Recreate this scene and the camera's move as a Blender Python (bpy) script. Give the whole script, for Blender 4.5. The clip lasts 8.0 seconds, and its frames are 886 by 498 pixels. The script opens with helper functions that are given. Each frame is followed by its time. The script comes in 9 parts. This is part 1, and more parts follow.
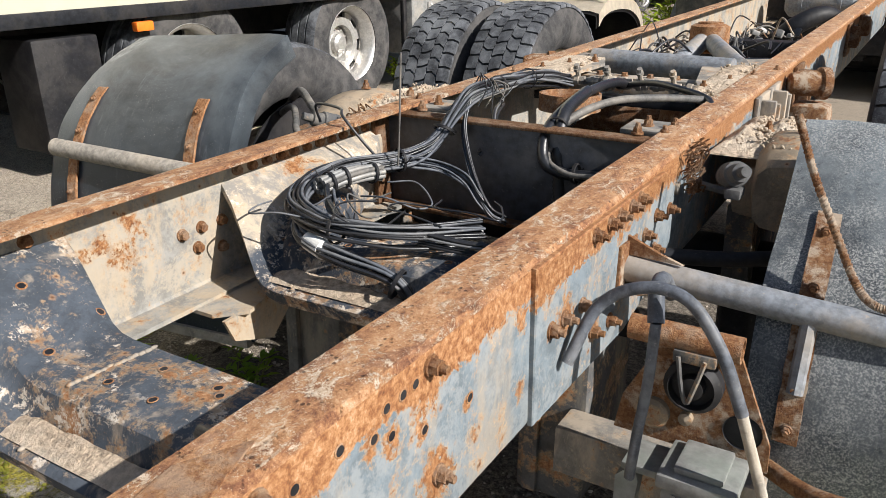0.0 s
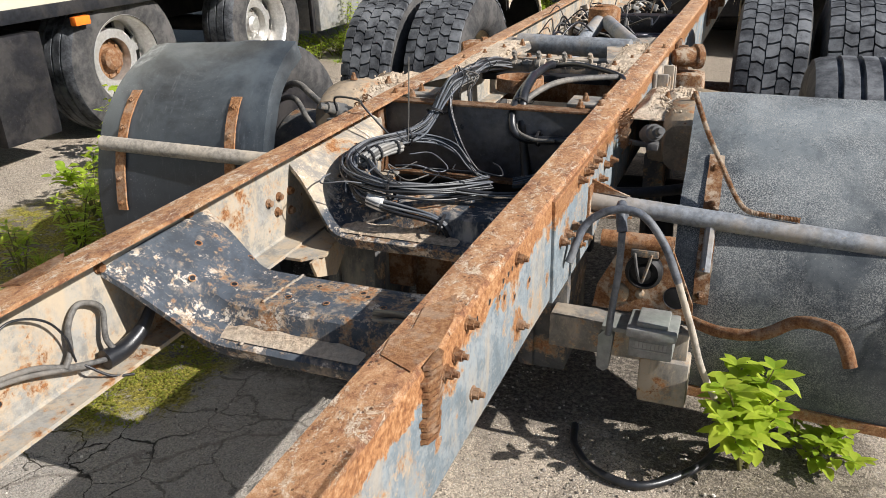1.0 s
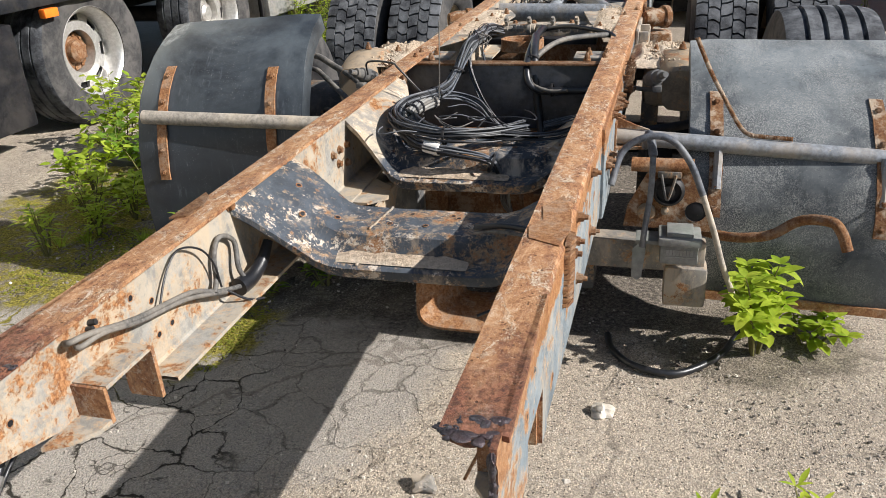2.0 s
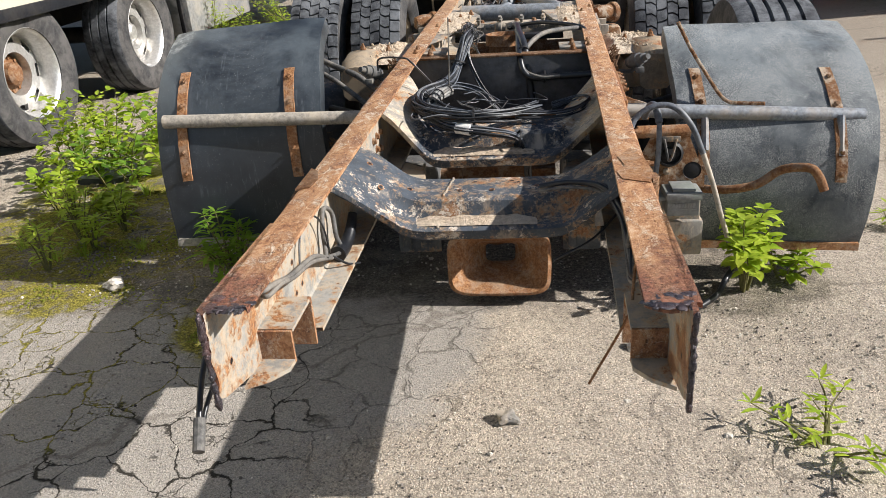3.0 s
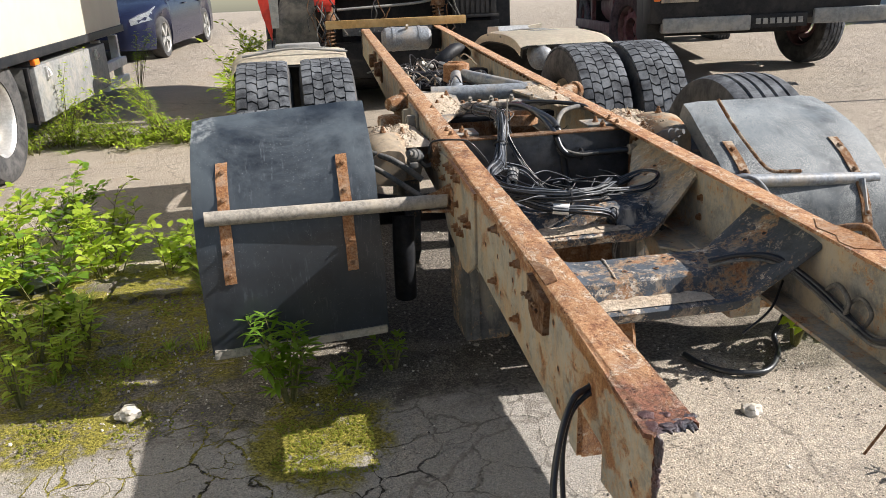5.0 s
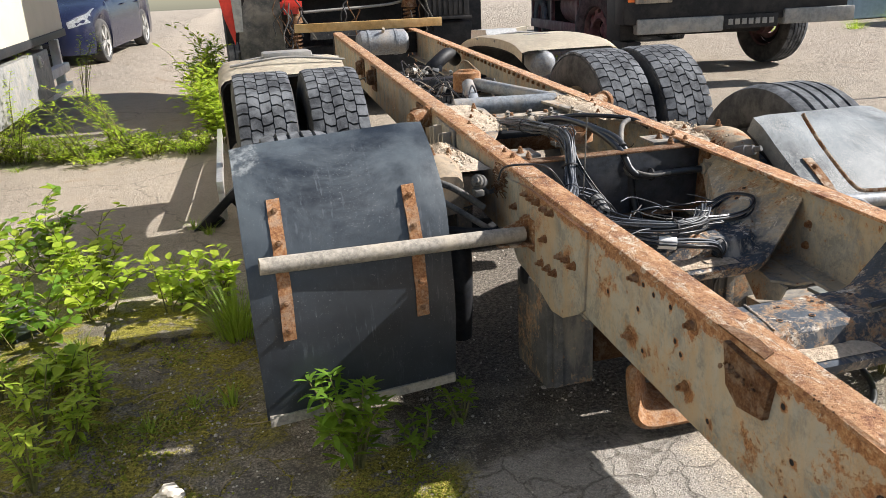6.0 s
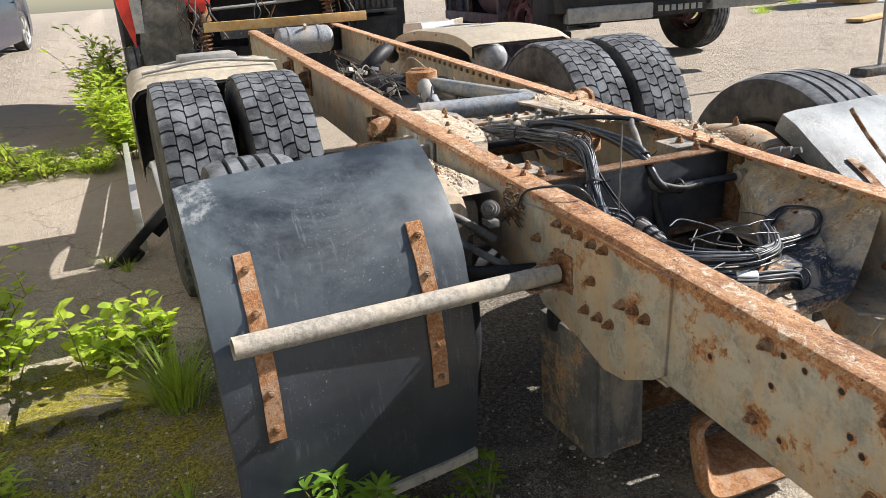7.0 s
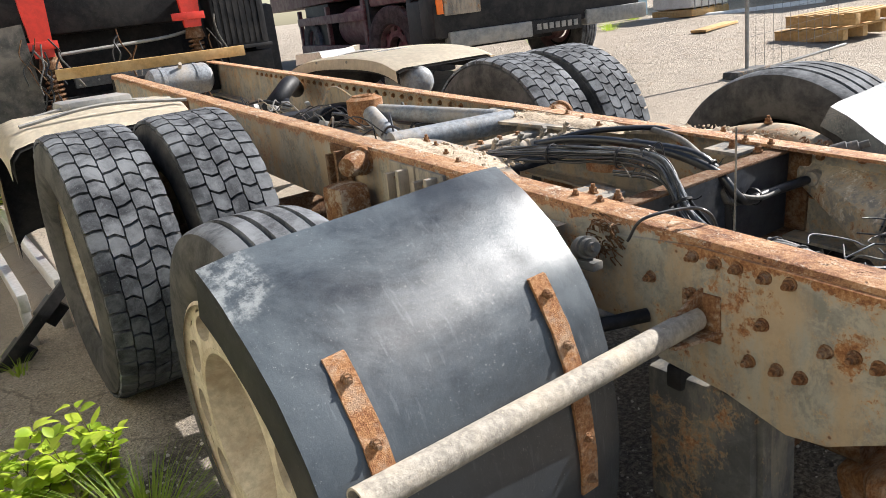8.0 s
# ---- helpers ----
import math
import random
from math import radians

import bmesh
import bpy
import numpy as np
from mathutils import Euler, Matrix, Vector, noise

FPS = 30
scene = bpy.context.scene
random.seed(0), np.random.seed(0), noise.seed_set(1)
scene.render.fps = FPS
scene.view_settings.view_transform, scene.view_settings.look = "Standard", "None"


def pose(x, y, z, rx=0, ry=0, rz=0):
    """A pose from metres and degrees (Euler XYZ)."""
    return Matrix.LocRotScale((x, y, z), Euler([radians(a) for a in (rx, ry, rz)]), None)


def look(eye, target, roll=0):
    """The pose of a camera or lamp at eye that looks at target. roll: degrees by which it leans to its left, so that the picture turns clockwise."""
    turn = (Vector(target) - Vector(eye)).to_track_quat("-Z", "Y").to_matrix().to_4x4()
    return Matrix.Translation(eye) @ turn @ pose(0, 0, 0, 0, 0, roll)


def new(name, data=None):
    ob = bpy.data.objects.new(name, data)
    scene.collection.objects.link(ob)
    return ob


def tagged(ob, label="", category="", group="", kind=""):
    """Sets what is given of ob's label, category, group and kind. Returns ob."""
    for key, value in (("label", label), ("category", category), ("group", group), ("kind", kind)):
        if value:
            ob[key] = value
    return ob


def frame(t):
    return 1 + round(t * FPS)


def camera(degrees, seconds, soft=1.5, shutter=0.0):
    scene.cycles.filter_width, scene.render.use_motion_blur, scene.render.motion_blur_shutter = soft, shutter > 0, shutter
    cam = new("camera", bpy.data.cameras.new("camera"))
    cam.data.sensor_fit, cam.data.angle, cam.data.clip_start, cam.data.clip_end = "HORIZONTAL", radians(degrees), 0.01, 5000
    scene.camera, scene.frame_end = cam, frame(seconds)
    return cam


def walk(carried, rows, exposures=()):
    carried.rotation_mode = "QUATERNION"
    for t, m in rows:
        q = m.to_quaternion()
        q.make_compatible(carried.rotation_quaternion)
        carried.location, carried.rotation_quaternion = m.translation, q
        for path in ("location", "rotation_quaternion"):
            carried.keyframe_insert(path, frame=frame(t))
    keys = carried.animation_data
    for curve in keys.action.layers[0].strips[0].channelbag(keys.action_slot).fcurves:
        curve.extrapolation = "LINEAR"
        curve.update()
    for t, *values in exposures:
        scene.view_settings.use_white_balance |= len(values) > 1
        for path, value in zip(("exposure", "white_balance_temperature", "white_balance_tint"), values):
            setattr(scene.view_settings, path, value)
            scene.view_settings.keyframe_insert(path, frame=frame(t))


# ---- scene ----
cam = camera(60.2, 8.0, soft=0.2)
PATH = [
    (0, (0.801, 0.375, 1.122), (-0.164, 1.993, 0.452), 0.6),
    (0.5, (0.8, 0.047, 1.224), (0.031, 1.76, 0.534), -0.4),
    (1, (0.774, -0.286, 1.291), (0.089, 1.433, 0.533), -0.8),
    (1.5, (0.651, -0.505, 1.265), (0.057, 1.235, 0.479), -1.8),
    (2, (0.528, -0.696, 1.267), (0.031, 1.072, 0.477), -2.5),
    (2.2, (0.47, -0.804, 1.259), (0.012, 0.973, 0.464), -3.0),
    (3.3, (-0.021, -1.078, 1.257), (-0.149, 0.771, 0.505), -3.8),
    (3.5, (-0.122, -1.083, 1.267), (-0.188, 0.774, 0.528), -3.8),
    (4, (-0.389, -1.099, 1.262), (-0.301, 0.774, 0.566), -3.5),
    (4.5, (-0.639, -1.069, 1.286), (-0.419, 0.809, 0.634), -3.1),
    (5, (-0.856, -0.873, 1.303), (-0.536, 1.003, 0.688), -2.7),
    (5.2, (-0.938, -0.784, 1.308), (-0.582, 1.09, 0.706), -2.6),
    (6.3, (-1.294, -0.285, 1.361), (-0.759, 1.534, 0.722), -3.1),
    (6.5, (-1.316, -0.158, 1.348), (-0.743, 1.646, 0.704), -3.3),
    (7, (-1.327, 0.136, 1.342), (-0.626, 1.892, 0.689), -4.1),
    (7.5, (-1.409, 0.457, 1.319), (-0.547, 2.144, 0.679), -5.2),
    (8, (-1.565, 0.808, 1.285), (-0.514, 2.399, 0.681), -7.1),
]
walk(cam, [(t, look(eye, target, roll)) for t, eye, target, roll in PATH], [(0.0, 0.74), (3.5, 0.88), (5.0, 1.06), (6.5, 1.22), (8.0, 1.36)])

# ---- world and sun ----
world = bpy.data.worlds.new("World")
scene.world = world
world.use_nodes = True
wn = world.node_tree
sky = wn.nodes.new("ShaderNodeTexSky")
sky.sky_type, sky.sun_disc = "NISHITA", False
sky.sun_elevation, sky.sun_rotation = radians(35.2), radians(95)
wn.links.new(sky.outputs[0], wn.nodes["Background"].inputs[0])
wn.nodes["Background"].inputs[1].default_value = 0.065
SUN_TO = Vector((-1.42, 0.12, -1.0))
sun = new("sun", bpy.data.lights.new("sun", "SUN"))
sun.data.energy, sun.data.angle, sun.data.color = 5.0, radians(0.5), (1.0, 0.965, 0.925)
sun.matrix_world = Matrix.Translation((8, 0, 8)) @ SUN_TO.to_track_quat("-Z", "Y").to_matrix().to_4x4()
scene.view_settings.exposure = 0.74


# ---- material helpers ----
class Nodes:
    def __init__(self, name, rough=0.7, metal=0.0):
        self.m = bpy.data.materials.new(name)
        self.m.use_nodes = True
        self.t = self.m.node_tree
        self.b = self.t.nodes["Principled BSDF"]
        self.b.inputs["Roughness"].default_value = rough
        self.b.inputs["Metallic"].default_value = metal
        self.b.inputs["Specular IOR Level"].default_value = 0.5 if rough < 0.5 else 0.22
        self.pos = self.t.nodes.new("ShaderNodeNewGeometry").outputs["Position"]

    def put(self, socket, value):
        if hasattr(value, "links"):
            self.t.links.new(value, socket)
        elif isinstance(value, (tuple, list)):
            socket.default_value = (*value, 1.0) if len(value) == 3 and len(socket.default_value) == 4 else value
        else:
            socket.default_value = value

    def scaled(self, sx, sy, sz):
        n = self.t.nodes.new("ShaderNodeMapping")
        self.put(n.inputs["Vector"], self.pos)
        n.inputs["Scale"].default_value = (sx, sy, sz)
        return n.outputs[0]

    def noise(self, scale, detail=4.0, rough=0.55, warp=0.0, vec=None):
        n = self.t.nodes.new("ShaderNodeTexNoise")
        self.put(n.inputs["Vector"], vec if vec is not None else self.pos)
        n.inputs["Scale"].default_value, n.inputs["Detail"].default_value = scale, detail
        n.inputs["Roughness"].default_value, n.inputs["Distortion"].default_value = rough, warp
        return n.outputs["Fac"]

    def cells(self, scale, feature="F1", out="Distance", vec=None):
        n = self.t.nodes.new("ShaderNodeTexVoronoi")
        n.feature = feature
        self.put(n.inputs["Vector"], vec if vec is not None else self.pos)
        n.inputs["Scale"].default_value = scale
        return n.outputs[out]

    def band(self, value, lo, hi):
        n = self.t.nodes.new("ShaderNodeMapRange")
        n.interpolation_type = "SMOOTHSTEP"
        self.put(n.inputs[0], value)
        n.inputs[1].default_value, n.inputs[2].default_value = lo, hi
        return n.outputs[0]

    def ramp(self, value, *stops):
        n = self.t.nodes.new("ShaderNodeValToRGB")
        self.put(n.inputs[0], value)
        e = n.color_ramp.elements
        while len(e) < len(stops):
            e.new(0.5)
        for k, (p, c) in enumerate(stops):
            e[k].position, e[k].color = p, (*c, 1.0)
        return n.outputs[0]

    def mix(self, fac, a, b, kind="MIX"):
        n = self.t.nodes.new("ShaderNodeMix")
        n.data_type, n.blend_type = "RGBA", kind
        self.put(n.inputs[0], fac), self.put(n.inputs[6], a), self.put(n.inputs[7], b)
        return n.outputs[2]

    def calc(self, op, a, b=0.0):
        n = self.t.nodes.new("ShaderNodeMath")
        n.operation = op
        self.put(n.inputs[0], a), self.put(n.inputs[1], b)
        return n.outputs[0]

    def island(self):
        return self.t.nodes.new("ShaderNodeNewGeometry").outputs["Random Per Island"]

    def axis(self, k):
        n = self.t.nodes.new("ShaderNodeSeparateXYZ")
        self.put(n.inputs[0], self.pos)
        return n.outputs[k]

    def spot(self, x, y, rx, ry, wob=0.6, scale=3.0):
        """A ragged patch on the ground, 1 inside and 0 outside."""
        dx = self.calc("DIVIDE", self.calc("SUBTRACT", self.axis(0), x), rx)
        dy = self.calc("DIVIDE", self.calc("SUBTRACT", self.axis(1), y), ry)
        d = self.calc("SQRT", self.calc("ADD", self.calc("MULTIPLY", dx, dx), self.calc("MULTIPLY", dy, dy)))
        d = self.calc("ADD", d, self.calc("MULTIPLY", self.calc("SUBTRACT", self.noise(scale, 6, 0.7), 0.5), wob * 2))
        return self.calc("SUBTRACT", 1.0, self.band(d, 0.85, 1.1))

    def done(self, colour, bump=None, strength=0.4, dist=0.01, rough=None):
        self.put(self.b.inputs["Base Color"], colour)
        if rough is not None:
            self.put(self.b.inputs["Roughness"], rough)
        if bump is not None:
            n = self.t.nodes.new("ShaderNodeBump")
            n.inputs["Strength"].default_value, n.inputs["Distance"].default_value = strength, dist
            self.put(n.inputs["Height"], bump)
            self.t.links.new(n.outputs[0], self.b.inputs["Normal"])
        return self.m


def rust_tones(n, value, dark=1.0):
    return n.ramp(value, (0.28, (0.085 * dark, 0.036 * dark, 0.022 * dark)), (0.44, (0.22 * dark, 0.095 * dark, 0.042 * dark)), (0.56, (0.36 * dark, 0.185 * dark, 0.085 * dark)), (0.70, (0.50 * dark, 0.345 * dark, 0.225 * dark)))


def rust_top():
    """Flange rust: orange bloom in streaks, brown scale, cream flakes of old paint, dark pits, torch-burnt ends."""
    n = Nodes("rust_flange", 0.8)
    mid, fine = n.noise(85, 8, 0.8, 0.4), n.noise(420, 4, 0.8)
    long = n.noise(16, 9, 0.78, 0.5, n.scaled(1.6, 0.7, 1))
    v = n.calc("ADD", n.calc("ADD", n.calc("MULTIPLY", mid, 0.34), n.calc("MULTIPLY", fine, 0.16)), n.calc("MULTIPLY", long, 0.50))
    c = n.ramp(v, (0.39, (0.095, 0.040, 0.025)), (0.45, (0.22, 0.100, 0.052)), (0.50, (0.355, 0.180, 0.085)), (0.55, (0.45, 0.265, 0.145)), (0.62, (0.56, 0.43, 0.31)))
    # old brown scale in broad patches
    scale = n.calc("ADD", n.calc("MULTIPLY", n.noise(5, 9, 0.8, 0.5, n.scaled(1.8, 0.8, 1)), 0.70), n.calc("MULTIPLY", mid, 0.30))
    c = n.mix(n.calc("MULTIPLY", n.band(scale, 0.53, 0.56), 0.75), c, n.mix(n.band(mid, 0.42, 0.60), (0.105, 0.052, 0.036), (0.29, 0.145, 0.082)))
    # cream flakes left from the paint, ragged at two sizes
    flake = n.calc("ADD", n.calc("MULTIPLY", n.noise(26, 9, 0.82, 0.7, n.scaled(1.3, 0.8, 1)), 0.75), n.calc("MULTIPLY", fine, 0.25))
    where = n.band(n.noise(3.2, 6, 0.7, 0.4), 0.40, 0.54)
    pale = n.calc("MULTIPLY", n.band(flake, 0.53, 0.552), where)
    c = n.mix(n.calc("MULTIPLY", pale, 0.85), c, n.mix(n.band(mid, 0.4, 0.6), (0.46, 0.35, 0.24), (0.66, 0.57, 0.46)))
    c = n.mix(n.calc("MULTIPLY", n.band(n.noise(170, 6, 0.86), 0.60, 0.635), 0.6), c, (0.68, 0.54, 0.39))
    # torch-burnt end
    burnt = n.band(n.calc("ADD", n.axis(1), n.calc("MULTIPLY", n.calc("SUBTRACT", n.noise(14, 6, 0.75), 0.5), 0.5)), 0.26, 0.05)
    c = n.mix(n.calc("MULTIPLY", burnt, 0.8), c, n.mix(n.band(mid, 0.40, 0.62), (0.045, 0.020, 0.020), (0.23, 0.085, 0.055)))
    pit = n.calc("MULTIPLY", n.calc("SUBTRACT", 1.0, n.band(n.cells(120), 0.18, 0.34)), n.band(n.noise(24, 6, 0.75), 0.50, 0.60))
    c = n.mix(n.calc("MULTIPLY", pit, 0.8), c, (0.05, 0.025, 0.018))
    c = n.mix(n.calc("MULTIPLY", n.calc("MULTIPLY", n.band(n.axis(1), 2.0, 3.2), n.band(n.noise(16, 6, 0.7), 0.38, 0.6)), 0.3), c, (0.44, 0.31, 0.21))
    h = n.calc("SUBTRACT", n.calc("ADD", mid, n.calc("MULTIPLY", fine, 0.35)), n.calc("MULTIPLY", pit, 0.9))
    return n.done(c, n.calc("ADD", h, n.calc("MULTIPLY", pale, 0.5)), 0.8, 0.005, n.calc("SUBTRACT", 0.9, n.calc("MULTIPLY", n.noise(20, 5, 0.7), 0.3)))


def web_paint(name, paint, dirt, amount, rust=0.6, lip=0.0, coat=0.0, mottle=None, chips=0.0, freckle=1.0, stains=()):
    """Worn frame paint: chalky coat with soft clouds, dusty film, rust breaking through in ragged islands and round bolt holes."""
    n = Nodes(name, 0.6)
    big, mid, fine = n.noise(4.5, 6, 0.62, 0.5), n.noise(22, 7, 0.76, 0.3), n.noise(170, 5, 0.78)
    streak = n.noise(9, 6, 0.66, 0.2, n.scaled(1.2, 1.2, 0.35))
    cloud = n.calc("ADD", n.calc("MULTIPLY", n.noise(14, 7, 0.72, 0.5), 0.75), n.calc("MULTIPLY", fine, 0.25))
    c = n.mix(n.band(cloud, 0.40, 0.60), tuple(v * 0.80 for v in paint), tuple(min(0.8, v * 1.22) for v in paint))
    if mottle:
        # two coats worn through each other
        c = n.mix(n.calc("MULTIPLY", n.band(n.calc("ADD", n.calc("MULTIPLY", n.noise(9, 8, 0.76, 0.5), 0.68), n.calc("MULTIPLY", n.noise(80, 6, 0.8), 0.32)), 0.47, 0.56), 0.75), c, mottle)
    if coat:
        # a second, cream coat left on the ends
        side = n.calc("ADD", n.calc("ABSOLUTE", n.calc("SUBTRACT", n.axis(0), 0.008)), n.calc("MULTIPLY", n.calc("SUBTRACT", n.noise(9, 6, 0.7), 0.5), 0.16))
        c = n.mix(n.band(side, coat - 0.01, coat + 0.02), c, n.mix(n.band(mid, 0.4, 0.6), (0.215, 0.20, 0.18), (0.40, 0.335, 0.25)))
    c = n.mix(n.calc("MULTIPLY", n.band(streak, 0.62 - amount * 0.3, 0.74 - amount * 0.2), 0.75), c, dirt)
    edge = n.calc("ADD", n.calc("ADD", n.calc("MULTIPLY", big, 0.40), n.calc("MULTIPLY", mid, 0.38)), n.calc("MULTIPLY", n.noise(85, 7, 0.82), 0.22))
    if lip:
        # rust creeping down from the flange's edge
        down = n.calc("SUBTRACT", n.calc("ADD", 0.70, n.calc("MULTIPLY", n.axis(1), 0.055)), n.axis(2))
        down = n.calc("ADD", down, n.calc("MULTIPLY", n.calc("SUBTRACT", n.noise(15, 7, 0.76, 0.5), 0.5), 0.13))
        edge = n.calc("ADD", edge, n.calc("MULTIPLY", n.calc("SUBTRACT", 1.0, n.band(down, lip - 0.012, lip + 0.018)), 0.3))
    if stains:
        near = None
        ragged = n.calc("MULTIPLY", n.calc("SUBTRACT", n.calc("ADD", n.calc("MULTIPLY", n.noise(38, 8, 0.84, 0.6), 0.7), n.calc("MULTIPLY", n.noise(140, 5, 0.8), 0.3)), 0.5), 4.6)
        for y, z, r in stains:
            dy = n.calc("DIVIDE", n.calc("SUBTRACT", n.axis(1), y), r)
            dz = n.calc("DIVIDE", n.calc("SUBTRACT", n.axis(2), 0.70 + 0.055 * y + z - 0.15 * r), r * 1.25)
            d = n.calc("SQRT", n.calc("ADD", n.calc("MULTIPLY", dy, dy), n.calc("MULTIPLY", dz, dz)))
            near = d if near is None else n.calc("MINIMUM", near, d)
        edge = n.calc("ADD", edge, n.calc("MULTIPLY", n.calc("SUBTRACT", 1.0, n.band(n.calc("ADD", near, ragged), 0.35, 1.45)), 0.12))
    edge = n.calc("ADD", edge, n.calc("MULTIPLY", n.band(n.axis(1), 0.55, 0.05), 0.055))
    halo = n.band(edge, rust - 0.05, rust - 0.005)
    c = n.mix(n.calc("MULTIPLY", halo, 0.6), c, n.mix(n.band(n.noise(60, 6, 0.8), 0.35, 0.65), (0.30, 0.165, 0.075), (0.45, 0.335, 0.21)))
    c = n.mix(n.calc("MULTIPLY", n.band(n.noise(70, 7, 0.8, 0.4, n.scaled(1, 1, 0.6)), 0.58, 0.62), 0.4), c, dirt)
    core = n.band(edge, rust - 0.004, rust + 0.012)
    c = n.mix(core, c, rust_tones(n, n.noise(95, 6, 0.8), 0.92))
    c = n.mix(n.calc("MULTIPLY", n.band(fine, 0.66, 0.74), 0.5), c, (0.16, 0.10, 0.07))
    # freckles of rust, dark in the middle
    fd, fc = n.cells(30), n.calc("ADD", n.cells(30, "F1", "Color"), 0.0)
    live = n.calc("MULTIPLY", n.band(fc, 0.72, 0.75), freckle)
    c = n.mix(n.calc("MULTIPLY", n.calc("MULTIPLY", n.calc("SUBTRACT", 1.0, n.band(n.calc("ADD", fd, n.calc("MULTIPLY", n.noise(150, 4, 0.8), 0.35)), 0.24, 0.42)), live), 0.7), c, (0.33, 0.19, 0.10))
    c = n.mix(n.calc("MULTIPLY", n.calc("SUBTRACT", 1.0, n.band(fd, 0.05, 0.13)), live), c, (0.10, 0.05, 0.03))
    if chips:
        # a cream undercoat showing where the top coat has flaked away
        chip = n.calc("ADD", n.calc("MULTIPLY", n.noise(15, 9, 0.78, 0.1, n.scaled(0.8, 1.2, 1)), 0.72), n.calc("MULTIPLY", n.noise(110, 6, 0.82), 0.28))
        chip = n.calc("MULTIPLY", n.band(chip, chips, chips + 0.012), n.band(n.noise(4, 5, 0.65, 0.5), 0.40, 0.54))
        c = n.mix(n.calc("MULTIPLY", chip, 0.92), c, n.mix(n.band(n.noise(48, 6, 0.8), 0.38, 0.62), (0.34, 0.25, 0.17), (0.58, 0.52, 0.44)))
    h = n.calc("ADD", n.calc("ADD", n.calc("MULTIPLY", core, 0.55), n.calc("MULTIPLY", fine, 0.3)), n.calc("MULTIPLY", cloud, 0.5))
    return n.done(c, h, 0.5, 0.004, n.band(n.calc("SUBTRACT", 1.0, core), -0.9, 1.6))


def rust_dull(name="rust_bolt", dark=1.0, dust=0.3):
    n = Nodes(name, 0.9)
    mid, fine = n.noise(120, 6, 0.78), n.noise(420, 3, 0.7)
    c = rust_tones(n, n.calc("ADD", n.calc("MULTIPLY", mid, 0.75), n.calc("MULTIPLY", n.noise(17, 4, 0.7), 0.25)), dark)
    c = n.mix(n.calc("MULTIPLY", n.band(n.noise(22, 6, 0.75), 0.46, 0.62), dust), c, (0.42, 0.35, 0.27))
    c = n.mix(n.calc("MULTIPLY", n.band(fine, 0.6, 0.72), 0.6), c, (0.05, 0.025, 0.018))
    return n.done(c, n.calc("ADD", mid, fine), 0.8, 0.004)


def plain(name, colour, rough=0.6, metal=0.0, grain=60.0, vary=0.25, dust=None, amount=0.4, bump=0.2, dist=0.002):
    """A coat of one colour with fine mottling and an uneven film of dust."""
    n = Nodes(name, rough, metal)
    c = n.mix(n.band(n.noise(grain, 5, 0.65), 0.3, 0.7), tuple(v * (1 - vary) for v in colour), tuple(min(1, v * (1 + vary)) for v in colour))
    if dust:
        c = n.mix(n.calc("MULTIPLY", n.band(n.noise(6, 6, 0.65, 0.4), 0.40, 0.68), amount), c, dust)
        c = n.mix(n.calc("MULTIPLY", n.band(n.noise(grain * 2.3, 3, 0.7), 0.6, 0.72), amount), c, dust)
    return n.done(c, n.noise(grain * 2, 4, 0.7), bump, dist)


